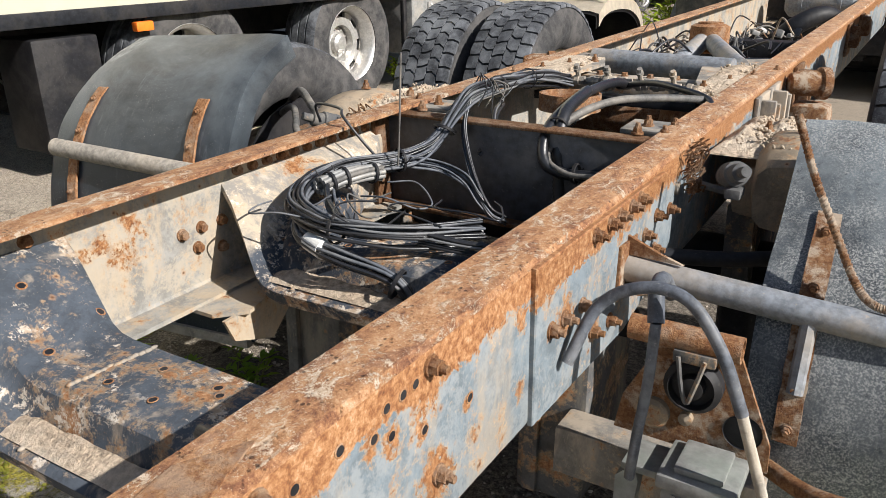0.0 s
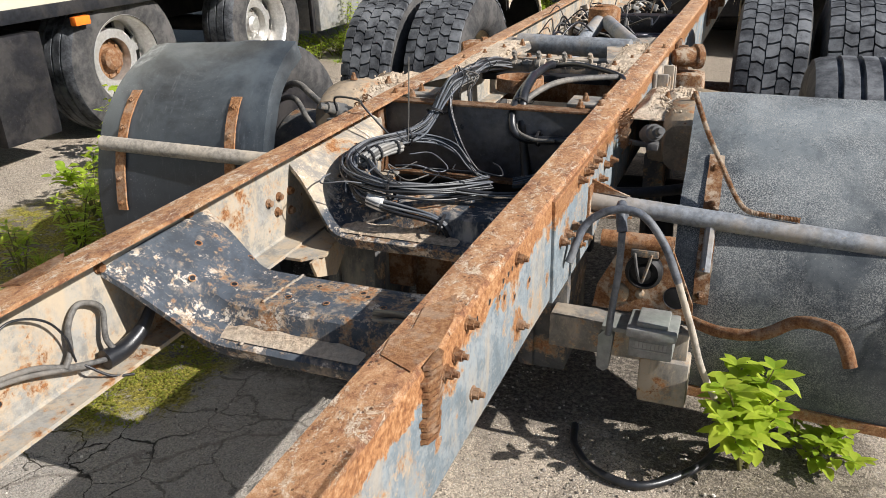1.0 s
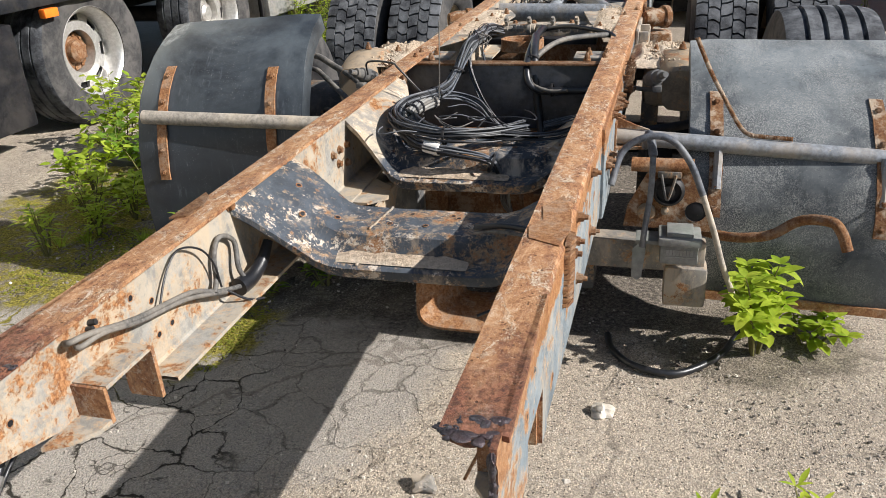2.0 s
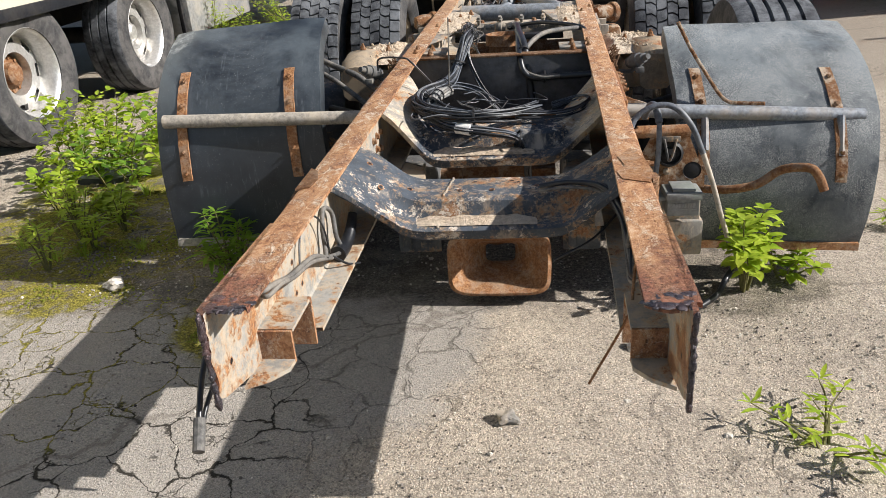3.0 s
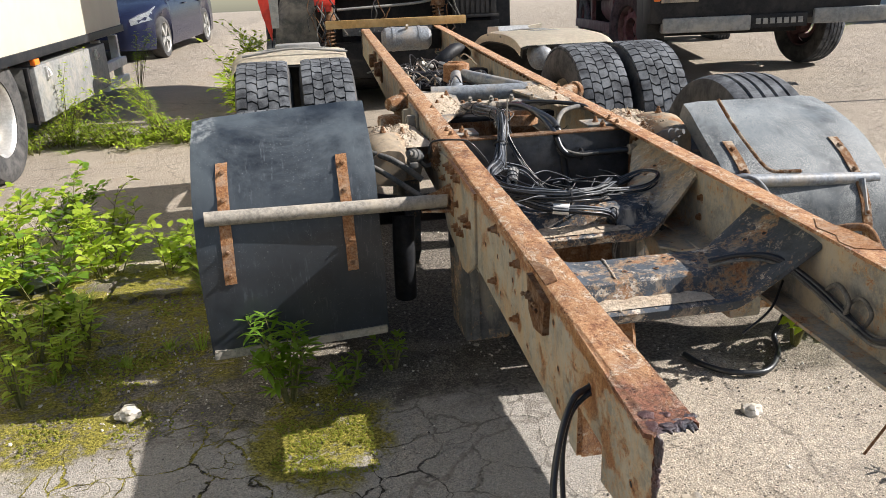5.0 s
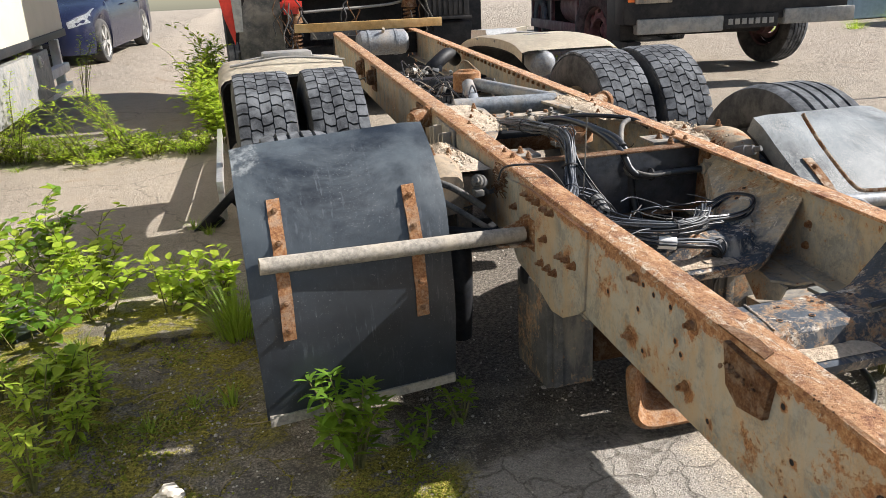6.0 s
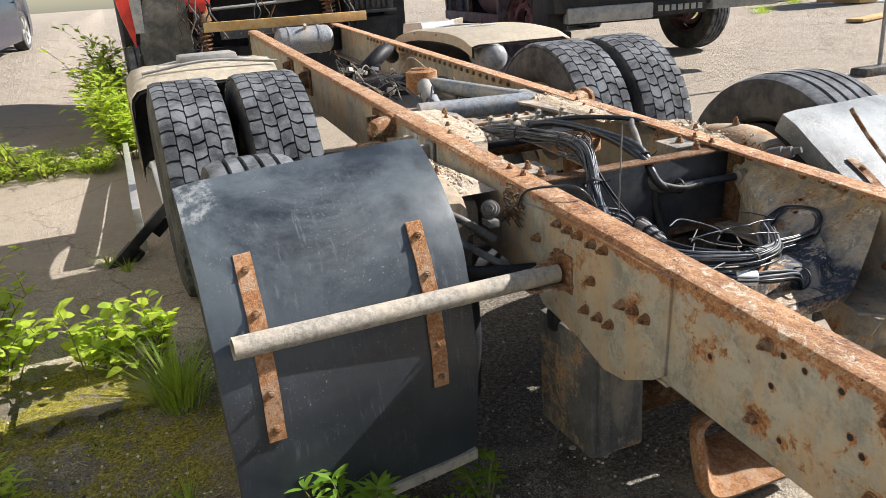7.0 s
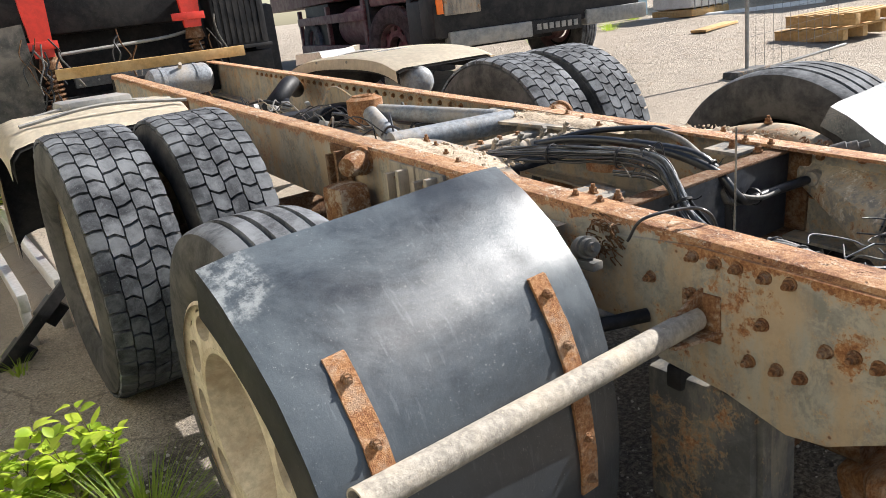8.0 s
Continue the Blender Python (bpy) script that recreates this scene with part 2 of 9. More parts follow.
def guard_plastic(name="guard_plastic", chalk_sheen=0.5, grime=0.0, corner=None):
    """Faded black plastic: thin dust, painted paler toward the crown to stand for sky sheen, fine white spatter and
    runs, scratches, dried mud where it is dirty.
    """
    n = Nodes(name, 0.36)
    n.b.inputs["Specular IOR Level"].default_value = 0.55 - 0.35 * grime
    run = n.noise(26, 7, 0.75, 0.2, n.scaled(2.4, 0.35, 0.35))
    cloud, fine = n.noise(2.2, 5, 0.6, 0.5), n.noise(190, 5, 0.8)
    c = n.mix(n.band(cloud, 0.35, 0.65), (0.009, 0.012, 0.017), (0.020, 0.026, 0.034))
    # paler with height: the sky's reflection on the crown, put into the colour
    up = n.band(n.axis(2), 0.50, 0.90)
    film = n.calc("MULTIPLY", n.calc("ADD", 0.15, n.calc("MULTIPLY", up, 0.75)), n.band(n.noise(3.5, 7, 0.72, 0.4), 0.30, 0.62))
    c = n.mix(n.calc("MULTIPLY", film, 0.30 + 0.42 * chalk_sheen), c, (0.185, 0.215, 0.235))
    c = n.mix(n.calc("MULTIPLY", n.calc("MULTIPLY", n.band(run, 0.56, 0.64), n.band(n.noise(3, 5, 0.65), 0.42, 0.60)), 0.16), c, (0.25, 0.27, 0.29))
    speck = n.calc("MULTIPLY", n.band(n.noise(210, 4, 0.8), 0.62, 0.67), n.band(n.noise(5, 5, 0.65), 0.40, 0.60))
    c = n.mix(n.calc("MULTIPLY", speck, 0.55), c, (0.42, 0.42, 0.41))
    if corner:
        # sun-bleached rubbed corner
        bleach = n.calc("MULTIPLY", n.spot(corner[0], corner[1], corner[2], corner[3], 0.55, 11), n.band(n.axis(2), 0.72, 0.88))
        c = n.mix(n.calc("MULTIPLY", n.calc("MULTIPLY", bleach, n.band(n.noise(34, 7, 0.8), 0.42, 0.62)), 0.5), c, (0.40, 0.42, 0.42))
    if grime:
        c = n.mix(n.calc("MULTIPLY", n.band(n.noise(7, 6, 0.7, 0.4), 0.32, 0.60), 0.45 * grime), c, (0.20, 0.215, 0.22))
        mud = n.calc("MULTIPLY", n.band(n.noise(260, 7, 0.85), 0.47, 0.58), n.band(n.noise(4, 6, 0.7, 0.4), 0.34, 0.56))
        c = n.mix(n.calc("MULTIPLY", mud, grime), c, (0.36, 0.36, 0.345))
        c = n.mix(n.calc("MULTIPLY", n.band(n.noise(70, 6, 0.85), 0.58, 0.63), 0.6), c, (0.022, 0.026, 0.033))
    scratch = n.band(n.noise(70, 2, 0.5, 0.0, n.scaled(0.9, 0.12, 0.16)), 0.71, 0.73)
    c = n.mix(n.calc("MULTIPLY", scratch, 0.10), c, (0.30, 0.31, 0.32))
    r = n.calc("ADD", 0.24 + 0.30 * grime, n.calc("MULTIPLY", n.noise(16, 6, 0.75), 0.28))
    return n.done(c, n.calc("ADD", n.noise(3, 3), n.calc("MULTIPLY", fine, 0.06)), 0.35, 0.02, r)


def rubber(name, base, dust, amount):
    n = Nodes(name, 0.86)
    c = n.mix(n.band(n.noise(30, 5, 0.7), 0.3, 0.7), tuple(v * 0.7 for v in base), tuple(v * 1.35 for v in base))
    c = n.mix(n.calc("MULTIPLY", n.band(n.noise(8, 6, 0.7, 0.3), 0.36, 0.66), amount), c, dust)
    c = n.mix(n.calc("MULTIPLY", n.band(n.noise(210, 3, 0.7), 0.58, 0.7), 0.35), c, dust)
    return n.done(c, n.noise(190, 4, 0.7), 0.35, 0.002)


def ground_mat():
    n = Nodes("yard", 0.93)
    grit = n.noise(230, 4, 0.9)
    shift = n.t.nodes.new("ShaderNodeTexNoise")
    shift.inputs["Scale"].default_value, shift.inputs["Detail"].default_value = 160.0, 3.0
    n.put(shift.inputs["Vector"], n.pos)
    small = n.t.nodes.new("ShaderNodeVectorMath")
    small.operation = "SCALE"
    n.put(small.inputs[0], shift.outputs["Color"])
    small.inputs["Scale"].default_value = 0.011
    spread = n.t.nodes.new("ShaderNodeVectorMath")
    spread.operation = "ADD"
    n.put(spread.inputs[0], n.pos), n.put(spread.inputs[1], small.outputs[0])
    gd, gc = n.cells(210, vec=spread.outputs[0]), n.calc("ADD", n.cells(210, "F1", "Color", spread.outputs[0]), 0.0)
    bd, bc = n.cells(88), n.calc("ADD", n.cells(88, "F1", "Color"), 0.0)
    c = n.mix(n.band(n.noise(1.1, 6, 0.65, 0.3), 0.35, 0.65), (0.37, 0.318, 0.258), (0.49, 0.424, 0.342))
    c = n.mix(n.calc("MULTIPLY", n.band(n.noise(7, 7, 0.75, 0.3), 0.46, 0.66), 0.6), c, (0.50, 0.43, 0.345))
    c = n.mix(n.calc("MULTIPLY", n.band(n.noise(13, 7, 0.8), 0.54, 0.66), 0.5), c, (0.20, 0.175, 0.15))
    # bound grit: every grain its own tone, dark gaps between
    tone = n.ramp(gc, (0.22, (0.50, 0.485, 0.47)), (0.40, (0.85, 0.835, 0.82)), (0.60, (1.08, 1.06, 1.04)), (0.80, (1.50, 1.45, 1.39)))
    c = n.mix(n.calc("ADD", 0.70, n.calc("MULTIPLY", n.band(n.noise(20, 7, 0.8), 0.40, 0.62), 0.30)), c, n.mix(1.0, c, tone, "MULTIPLY"))
    c = n.mix(n.calc("MULTIPLY", n.band(n.noise(120, 7, 0.88), 0.53, 0.61), 0.55), c, (0.13, 0.11, 0.09))
    c = n.mix(n.calc("MULTIPLY", n.band(n.noise(150, 7, 0.88, 0.3), 0.555, 0.61), 0.65), c, (0.68, 0.61, 0.51))
    gap = n.calc("MULTIPLY", n.band(gd, 0.42, 0.62), n.band(n.noise(40, 5, 0.8), 0.42, 0.6))
    c = n.mix(n.calc("MULTIPLY", gap, 0.45), c, (0.10, 0.087, 0.073))
    chip = n.calc("MULTIPLY", n.calc("SUBTRACT", 1.0, n.band(bd, 0.26, 0.34)), n.band(bc, 0.66, 0.71))
    c = n.mix(n.calc("MULTIPLY", chip, 0.85), c, n.mix(gc, (0.34, 0.30, 0.26), (0.70, 0.64, 0.55)))
    pit = n.calc("MULTIPLY", n.calc("SUBTRACT", 1.0, n.band(bd, 0.20, 0.30)), n.band(bc, 0.36, 0.32))
    c = n.mix(n.calc("MULTIPLY", pit, 0.85), c, (0.06, 0.052, 0.045))
    # far sandy yard
    far = n.band(n.calc("ADD", n.axis(1), n.calc("MULTIPLY", n.noise(0.8, 5, 0.6), 3.0)), 4.5, 7.5)
    c = n.mix(n.calc("MULTIPLY", far, 0.75), c, n.mix(n.noise(2.2, 6, 0.7, 0.5), (0.235, 0.20, 0.162), (0.345, 0.29, 0.228)))
    # grey cracked asphalt at the rear left of the frame
    grey = n.calc("MAXIMUM", n.spot(-1.3, 0.6, 0.85, 1.1, 0.35), n.spot(-0.55, 1.3, 0.55, 0.75, 0.4))
    c = n.mix(n.calc("MULTIPLY", grey, 0.7), c, n.mix(n.band(grit, 0.36, 0.64), (0.13, 0.123, 0.115), (0.50, 0.465, 0.42)))
    warped = n.t.nodes.new("ShaderNodeVectorMath")
    warped.operation = "ADD"
    wob = n.t.nodes.new("ShaderNodeTexNoise")
    wob.inputs["Scale"].default_value, wob.inputs["Detail"].default_value = 6.0, 9.0
    n.put(wob.inputs["Vector"], n.pos)
    half = n.t.nodes.new("ShaderNodeVectorMath")
    half.operation = "SCALE"
    n.put(half.inputs[0], wob.outputs["Color"])
    half.inputs["Scale"].default_value = 0.19
    n.put(warped.inputs[0], n.pos), n.put(warped.inputs[1], half.outputs[0])
    crack = n.cells(5.2, "DISTANCE_TO_EDGE", "Distance", warped.outputs[0])
    hair = n.cells(11.0, "DISTANCE_TO_EDGE", "Distance", warped.outputs[0])
    hair = n.calc("MULTIPLY", n.calc("SUBTRACT", 1.0, n.band(hair, 0.006, 0.026)), n.band(n.noise(5.5, 5, 0.7), 0.50, 0.58))
    wide = n.calc("ADD", 0.010, n.calc("MULTIPLY", n.band(n.noise(9, 8, 0.8), 0.42, 0.70), 0.060))
    line = n.calc("SUBTRACT", 1.0, n.band(n.calc("DIVIDE", crack, wide), 0.30, 1.0))
    line = n.calc("MAXIMUM", line, n.calc("MULTIPLY", hair, 0.75))
    torn = n.calc("MAXIMUM", n.spot(-1.35, 0.7, 0.9, 1.15, 0.35), n.calc("MULTIPLY", n.spot(-0.5, 1.3, 0.6, 0.8, 0.5), 0.45))
    line = n.calc("MULTIPLY", line, n.calc("MAXIMUM", torn, n.calc("MULTIPLY", n.band(n.noise(1.5, 4), 0.52, 0.6), 0.35)))
    c = n.mix(n.calc("MULTIPLY", line, 0.95), c, (0.026, 0.022, 0.016))
    # long seams of the far slabs
    seam = n.cells(0.42, "DISTANCE_TO_EDGE", "Distance", warped.outputs[0])
    seam = n.calc("SUBTRACT", 1.0, n.band(seam, 0.001, 0.0045))
    c = n.mix(n.calc("MULTIPLY", seam, 0.5), c, (0.14, 0.12, 0.10))
    debris = n.calc("MULTIPLY", n.band(n.noise(3.5, 7, 0.8, 0.6), 0.56, 0.66), n.band(n.axis(1), 4.0, 6.0))
    c = n.mix(n.calc("MULTIPLY", debris, 0.6), c, (0.24, 0.17, 0.11))
    # oily soil under the axles
    oil = n.spot(0.0, 2.75, 1.25, 1.35, 0.4)
    c = n.mix(n.calc("MULTIPLY", oil, 0.85), c, n.mix(n.band(n.noise(70, 6, 0.8), 0.42, 0.62), (0.050, 0.044, 0.038), (0.26, 0.225, 0.185)))
    # moss, dirt and litter
    moss = n.calc("MAXIMUM", n.spot(-1.95, 2.35, 0.75, 1.0, 0.55), n.calc("MAXIMUM", n.spot(-0.9, 1.33, 0.24, 0.33, 0.35, 7), n.spot(-1.8, 1.52, 0.34, 0.16, 0.5, 6)))
    moss = n.calc("MAXIMUM", moss, n.calc("MULTIPLY", line, n.spot(-1.5, 1.2, 0.6, 0.7)))
    soil = n.calc("MAXIMUM", n.spot(-1.75, 2.3, 0.95, 0.95, 0.6), n.calc("MAXIMUM", n.spot(-0.95, 1.75, 0.75, 0.33, 0.6), n.spot(0.9, 1.58, 0.35, 0.26, 0.5)))
    c = n.mix(n.calc("MULTIPLY", soil, 0.8), c, n.mix(n.band(n.calc("ADD", n.calc("MULTIPLY", n.noise(130, 7, 0.86), 0.7), n.calc("MULTIPLY", n.noise(6, 6, 0.7), 0.3)), 0.46, 0.60), (0.060, 0.050, 0.038), (0.40, 0.345, 0.27)))
    mc = n.ramp(n.noise(85, 9, 0.88), (0.36, (0.030, 0.028, 0.009)), (0.45, (0.13, 0.115, 0.022)), (0.52, (0.30, 0.26, 0.042)), (0.62, (0.56, 0.48, 0.11)))
    patchy = n.calc("ADD", n.calc("MULTIPLY", n.noise(5, 7, 0.75, 0.4), 0.6), n.calc("MULTIPLY", n.noise(28, 6, 0.8), 0.4))
    moss = n.calc("MAXIMUM", n.calc("MULTIPLY", moss, n.band(patchy, 0.45, 0.52)), n.calc("MULTIPLY", n.spot(-0.9, 1.3, 0.2, 0.3, 0.35, 7), n.band(patchy, 0.42, 0.50)))
    c = n.mix(moss, c, mc)
    h = n.calc("ADD", n.calc("MULTIPLY", n.calc("SUBTRACT", 1.0, gd), n.calc("ADD", 0.12, n.calc("MULTIPLY", n.calc("MULTIPLY", gc, gc), 0.9))), n.calc("MULTIPLY", n.noise(30, 6, 0.75), 0.7))
    h = n.calc("ADD", h, n.calc("SUBTRACT", n.calc("MULTIPLY", chip, 0.7), n.calc("MULTIPLY", pit, 0.7)))
    h = n.calc("SUBTRACT", n.calc("ADD", h, n.calc("MULTIPLY", moss, n.noise(120, 4, 0.8))), n.calc("MULTIPLY", line, 1.8))
    return n.done(c, h, 0.9, 0.011)


def leaf_mat(name, a, b):
    n = Nodes(name, 0.5)
    c = n.mix(n.island(), a, b)
    c = n.mix(n.calc("MULTIPLY", n.band(n.noise(50, 4), 0.45, 0.7), 0.35), c, tuple(v * 1.5 for v in b))
    n.put(n.b.inputs["Base Color"], c)
    tr = n.t.nodes.new("ShaderNodeBsdfTranslucent")
    n.put(tr.inputs[0], n.mix(0.6, c, (0.55, 0.70, 0.06)))
    mx = n.t.nodes.new("ShaderNodeMixShader")
    mx.inputs[0].default_value = 0.5
    out = n.t.nodes["Material Output"]
    n.t.links.new(n.b.outputs[0], mx.inputs[1]), n.t.links.new(tr.outputs[0], mx.inputs[2])
    n.t.links.new(mx.outputs[0], out.inputs[0])
    return n.m


def gravel_mat():
    n = Nodes("gravel", 0.9)
    c = n.ramp(n.island(), (0.0, (0.07, 0.06, 0.052)), (0.35, (0.26, 0.23, 0.20)), (0.7, (0.44, 0.39, 0.33)), (1.0, (0.66, 0.61, 0.53)))
    return n.done(c, n.noise(300, 3), 0.4, 0.002)


M_RUST = rust_top()
HOLES_R = ((0.925, -0.041), (0.954, -0.041), (0.977, -0.04), (0.991, -0.107), (0.851, -0.045), (0.902, -0.064), (1.089, -0.12), (0.789, -0.046), (0.931, -0.078), (0.62, -0.17), (0.44, -0.2), (0.2, -0.1))
HOLES_L = ((0.987, -0.038), (0.94, -0.042), (0.868, -0.039), (1.004, -0.106), (0.971, -0.198), (0.84, -0.105), (1.158, -0.128), (0.815, -0.125), (0.46, -0.14), (0.70, -0.214), (0.499, -0.055), (0.46, -0.216), (0.079, -0.132))
STAINS_R = tuple((y, z, 0.011 + 0.004 * (k % 3)) for k, (y, z) in enumerate(HOLES_R)) + ((1.006, -0.035, 0.034), (1.016, -0.19, 0.034), (0.80, -0.05, 0.03), (0.745, -0.03, 0.04), (0.68, -0.06, 0.05), (1.23, -0.08, 0.016), (1.235, -0.18, 0.018), (1.36, -0.13, 0.032), (1.48, -0.20, 0.02))
STAINS_L = tuple((y, z, 0.009) for y, z in HOLES_L) + ((1.022, -0.035, 0.024), (1.033, -0.19, 0.026), (0.78, -0.04, 0.024), (0.786, -0.187, 0.026), (1.40, -0.13, 0.03), (0.277, -0.09, 0.03))
M_WEB = web_paint("frame_paint_grey", (0.135, 0.162, 0.180), (0.28, 0.245, 0.20), 0.40, 0.578, 0.050, 0.0, (0.225, 0.243, 0.25), 0.0, 1.0, STAINS_R)
M_WEBL = web_paint("frame_paint_drab", (0.235, 0.225, 0.196), (0.37, 0.27, 0.17), 0.6, 0.562, 0.018, 0.0, (0.36, 0.32, 0.255), 0.0, 0.8, STAINS_L)
M_WEBD = web_paint("frame_paint_dusty", (0.225, 0.218, 0.20), (0.40, 0.32, 0.225), 0.55, 0.562, 0.0, 0.0, (0.36, 0.315, 0.25), 0.0, 0.9)
M_CROSS = web_paint("cross_paint", (0.058, 0.068, 0.082), (0.33, 0.27, 0.21), 0.16, 0.562, 0.0, 0.41, None, 0.548)
M_BOLT = rust_dull("rust_bolt", 0.68, 0.3)
M_HOOK = rust_dull("rust_plate", 0.9, 0.35)
M_DARKRUST = rust_dull("rust_dark", 0.42, 0.25)
M_STRAP = rust_dull("rust_strap", 1.05, 0.4)
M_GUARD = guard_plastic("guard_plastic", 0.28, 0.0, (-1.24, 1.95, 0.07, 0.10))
M_PIPE = plain("pipe_grey", (0.27, 0.245, 0.21), 0.75, 0, 70, 0.3, (0.46, 0.39, 0.30), 0.75, 0.5, 0.004)
M_TYRE = rubber("tyre_rubber", (0.032, 0.034, 0.039), (0.215, 0.225, 0.24), 0.6)
M_TYRE_SIDE = rubber("tyre_dusty", (0.036, 0.036, 0.037), (0.12, 0.112, 0.105), 0.65)
M_RIM = plain("rim_cream", (0.50, 0.44, 0.33), 0.6, 0, 40, 0.2, (0.30, 0.20, 0.12), 0.5)
M_ALU = plain("rim_alloy", (0.55, 0.54, 0.52), 0.42, 0.7, 50, 0.15, (0.40, 0.36, 0.30), 0.4)
M_BEAM = plain("beam_dark", (0.010, 0.011, 0.014), 0.55, 0, 40, 0.4, (0.075, 0.066, 0.056), 0.25)
M_BOXB = plain("box_beam_slate", (0.026, 0.030, 0.040), 0.42, 0, 40, 0.4, (0.13, 0.125, 0.12), 0.45)
M_CABLE = plain("cable_black", (0.010, 0.011, 0.014), 0.36, 0, 90, 0.3, (0.085, 0.08, 0.075), 0.2)
M_CABLEG = plain("cable_dusty", (0.085, 0.083, 0.08), 0.55, 0, 90, 0.4, (0.30, 0.265, 0.22), 0.5)
M_SAND = plain("dry_dirt", (0.42, 0.33, 0.24), 0.95, 0, 90, 0.45, (0.60, 0.52, 0.42), 0.6, 0.8, 0.01)
M_DUSTM = web_paint("dusty_metal", (0.17, 0.16, 0.145), (0.42, 0.35, 0.27), 0.7, 0.57)
M_SOCK = rust_dull("socket_plate", 0.72, 0.85)
M_SOCKB = rust_dull("strap_dusty", 0.6, 0.8)
M_CREAM = plain("guard_cream", (0.62, 0.55, 0.44), 0.7, 0, 30, 0.12, (0.54, 0.45, 0.35), 0.4)
M_BOX = plain("trailer_cream", (0.50, 0.47, 0.37), 0.45, 0, 3, 0.05, (0.55, 0.50, 0.40), 0.25, 0.05)
M_STEEL = plain("sheet_grey", (0.23, 0.23, 0.225), 0.55, 0.3, 25, 0.2, (0.42, 0.38, 0.32), 0.5)
M_BLACK = plain("black_coat", (0.011, 0.011, 0.013), 0.55, 0, 40, 0.3, (0.08, 0.072, 0.065), 0.3)
M_WOOD = plain("planed_timber", (0.46, 0.28, 0.11), 0.7, 0, 24, 0.2, (0.55, 0.40, 0.22), 0.5)
M_ORANGE = plain("orange_plastic", (0.85, 0.18, 0.02), 0.35, 0, 20, 0.1)
M_RED = plain("red_coat", (0.55, 0.03, 0.015), 0.4, 0, 20, 0.15)
M_PURPLE = plain("plum_coat", (0.10, 0.045, 0.05), 0.6, 0, 20, 0.25, (0.26, 0.20, 0.17), 0.5)
M_WHITE = plain("white_coat", (0.72, 0.71, 0.68), 0.5, 0, 20, 0.08, (0.50, 0.46, 0.40), 0.4)
M_STONE = plain("pale_stone", (0.43, 0.385, 0.325), 0.9, 0, 40, 0.25, (0.60, 0.56, 0.50), 0.5, 0.5, 0.004)
M_BLOCK = web_paint("grimy_block", (0.085, 0.085, 0.085), (0.20, 0.18, 0.15), 0.4, 0.57)
M_CAR = plain("car_navy", (0.011, 0.014, 0.036), 0.22, 0.2, 10, 0.1)
M_GLASSD = plain("dark_glass", (0.01, 0.012, 0.014), 0.08, 0, 10, 0.1)
M_LEAF = leaf_mat("leaf_bright", (0.15, 0.26, 0.02), (0.42, 0.49, 0.06))
M_LEAFD = leaf_mat("leaf_dark", (0.07, 0.16, 0.02), (0.16, 0.27, 0.035))
M_GRASS = leaf_mat("grass_blade", (0.10, 0.20, 0.025), (0.26, 0.32, 0.07))
M_STEM = plain("stem", (0.14, 0.13, 0.05), 0.8)
M_SLAG = plain("burnt_slag", (0.040, 0.040, 0.048), 0.32, 0.4, 160, 0.6, (0.15, 0.06, 0.045), 0.6, 0.7, 0.003)
M_MOSS = leaf_mat("moss_tips", (0.10, 0.095, 0.02), (0.27, 0.25, 0.05))
M_PLATE = plain("plate_slate", (0.085, 0.09, 0.10), 0.5, 0.2, 40, 0.25, (0.20, 0.18, 0.16), 0.4)
M_PANEL = plain("wing_dark", (0.06, 0.058, 0.055), 0.6, 0, 25, 0.25, (0.22, 0.19, 0.16), 0.6)
M_TWIG = plain("dry_twig", (0.34, 0.27, 0.18), 0.85)
M_GUARDB = plain("guard_darker", (0.018, 0.019, 0.022), 0.7, 0, 40, 0.3, (0.10, 0.09, 0.08), 0.35)
M_TUBE = plain("tube_slate", (0.19, 0.205, 0.225), 0.55, 0.1, 60, 0.3, (0.36, 0.30, 0.23), 0.6)
M_CARRIER = web_paint("carrier_drab", (0.215, 0.175, 0.13), (0.33, 0.255, 0.175), 0.6, 0.545)
M_CBOX = plain("coupling_grey", (0.19, 0.187, 0.18), 0.6, 0, 40, 0.25, (0.16, 0.19, 0.16), 0.6)
M_CROSSC = web_paint("cross_cream", (0.045, 0.053, 0.066), (0.42, 0.37, 0.31), 0.16, 0.56, 0.0, 0.25, None, 0.53)
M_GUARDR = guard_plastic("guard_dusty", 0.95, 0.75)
M_LAMP = plain("lamp_clear", (0.42, 0.44, 0.45), 0.2, 0.3, 30, 0.3)
M_CABLEB = plain("cable_slate", (0.075, 0.083, 0.098), 0.5, 0, 60, 0.4, (0.24, 0.235, 0.225), 0.5)
M_GROUND = ground_mat()


# ---- mesh helpers ----
PLACE = {}


def thing(name, base, label, category, group="", kind=""):
    ob = new(name)
    ob.location = base
    PLACE[ob] = Matrix.Translation(base)
    return tagged(ob, label, category, group, kind)


def finish(bm, name, mat, smooth=None):
    bmesh.ops.recalc_face_normals(bm, faces=bm.faces[:])
    me = bpy.data.meshes.new(name)
    bm.to_mesh(me)
    bm.free()
    for k in (mat if isinstance(mat, (list, tuple)) else [mat]):
        me.materials.append(k)
    if smooth is not None:
        me.polygons.foreach_set("use_smooth", [True] * len(me.polygons))
        me.set_sharp_from_angle(angle=radians(smooth))
    return me


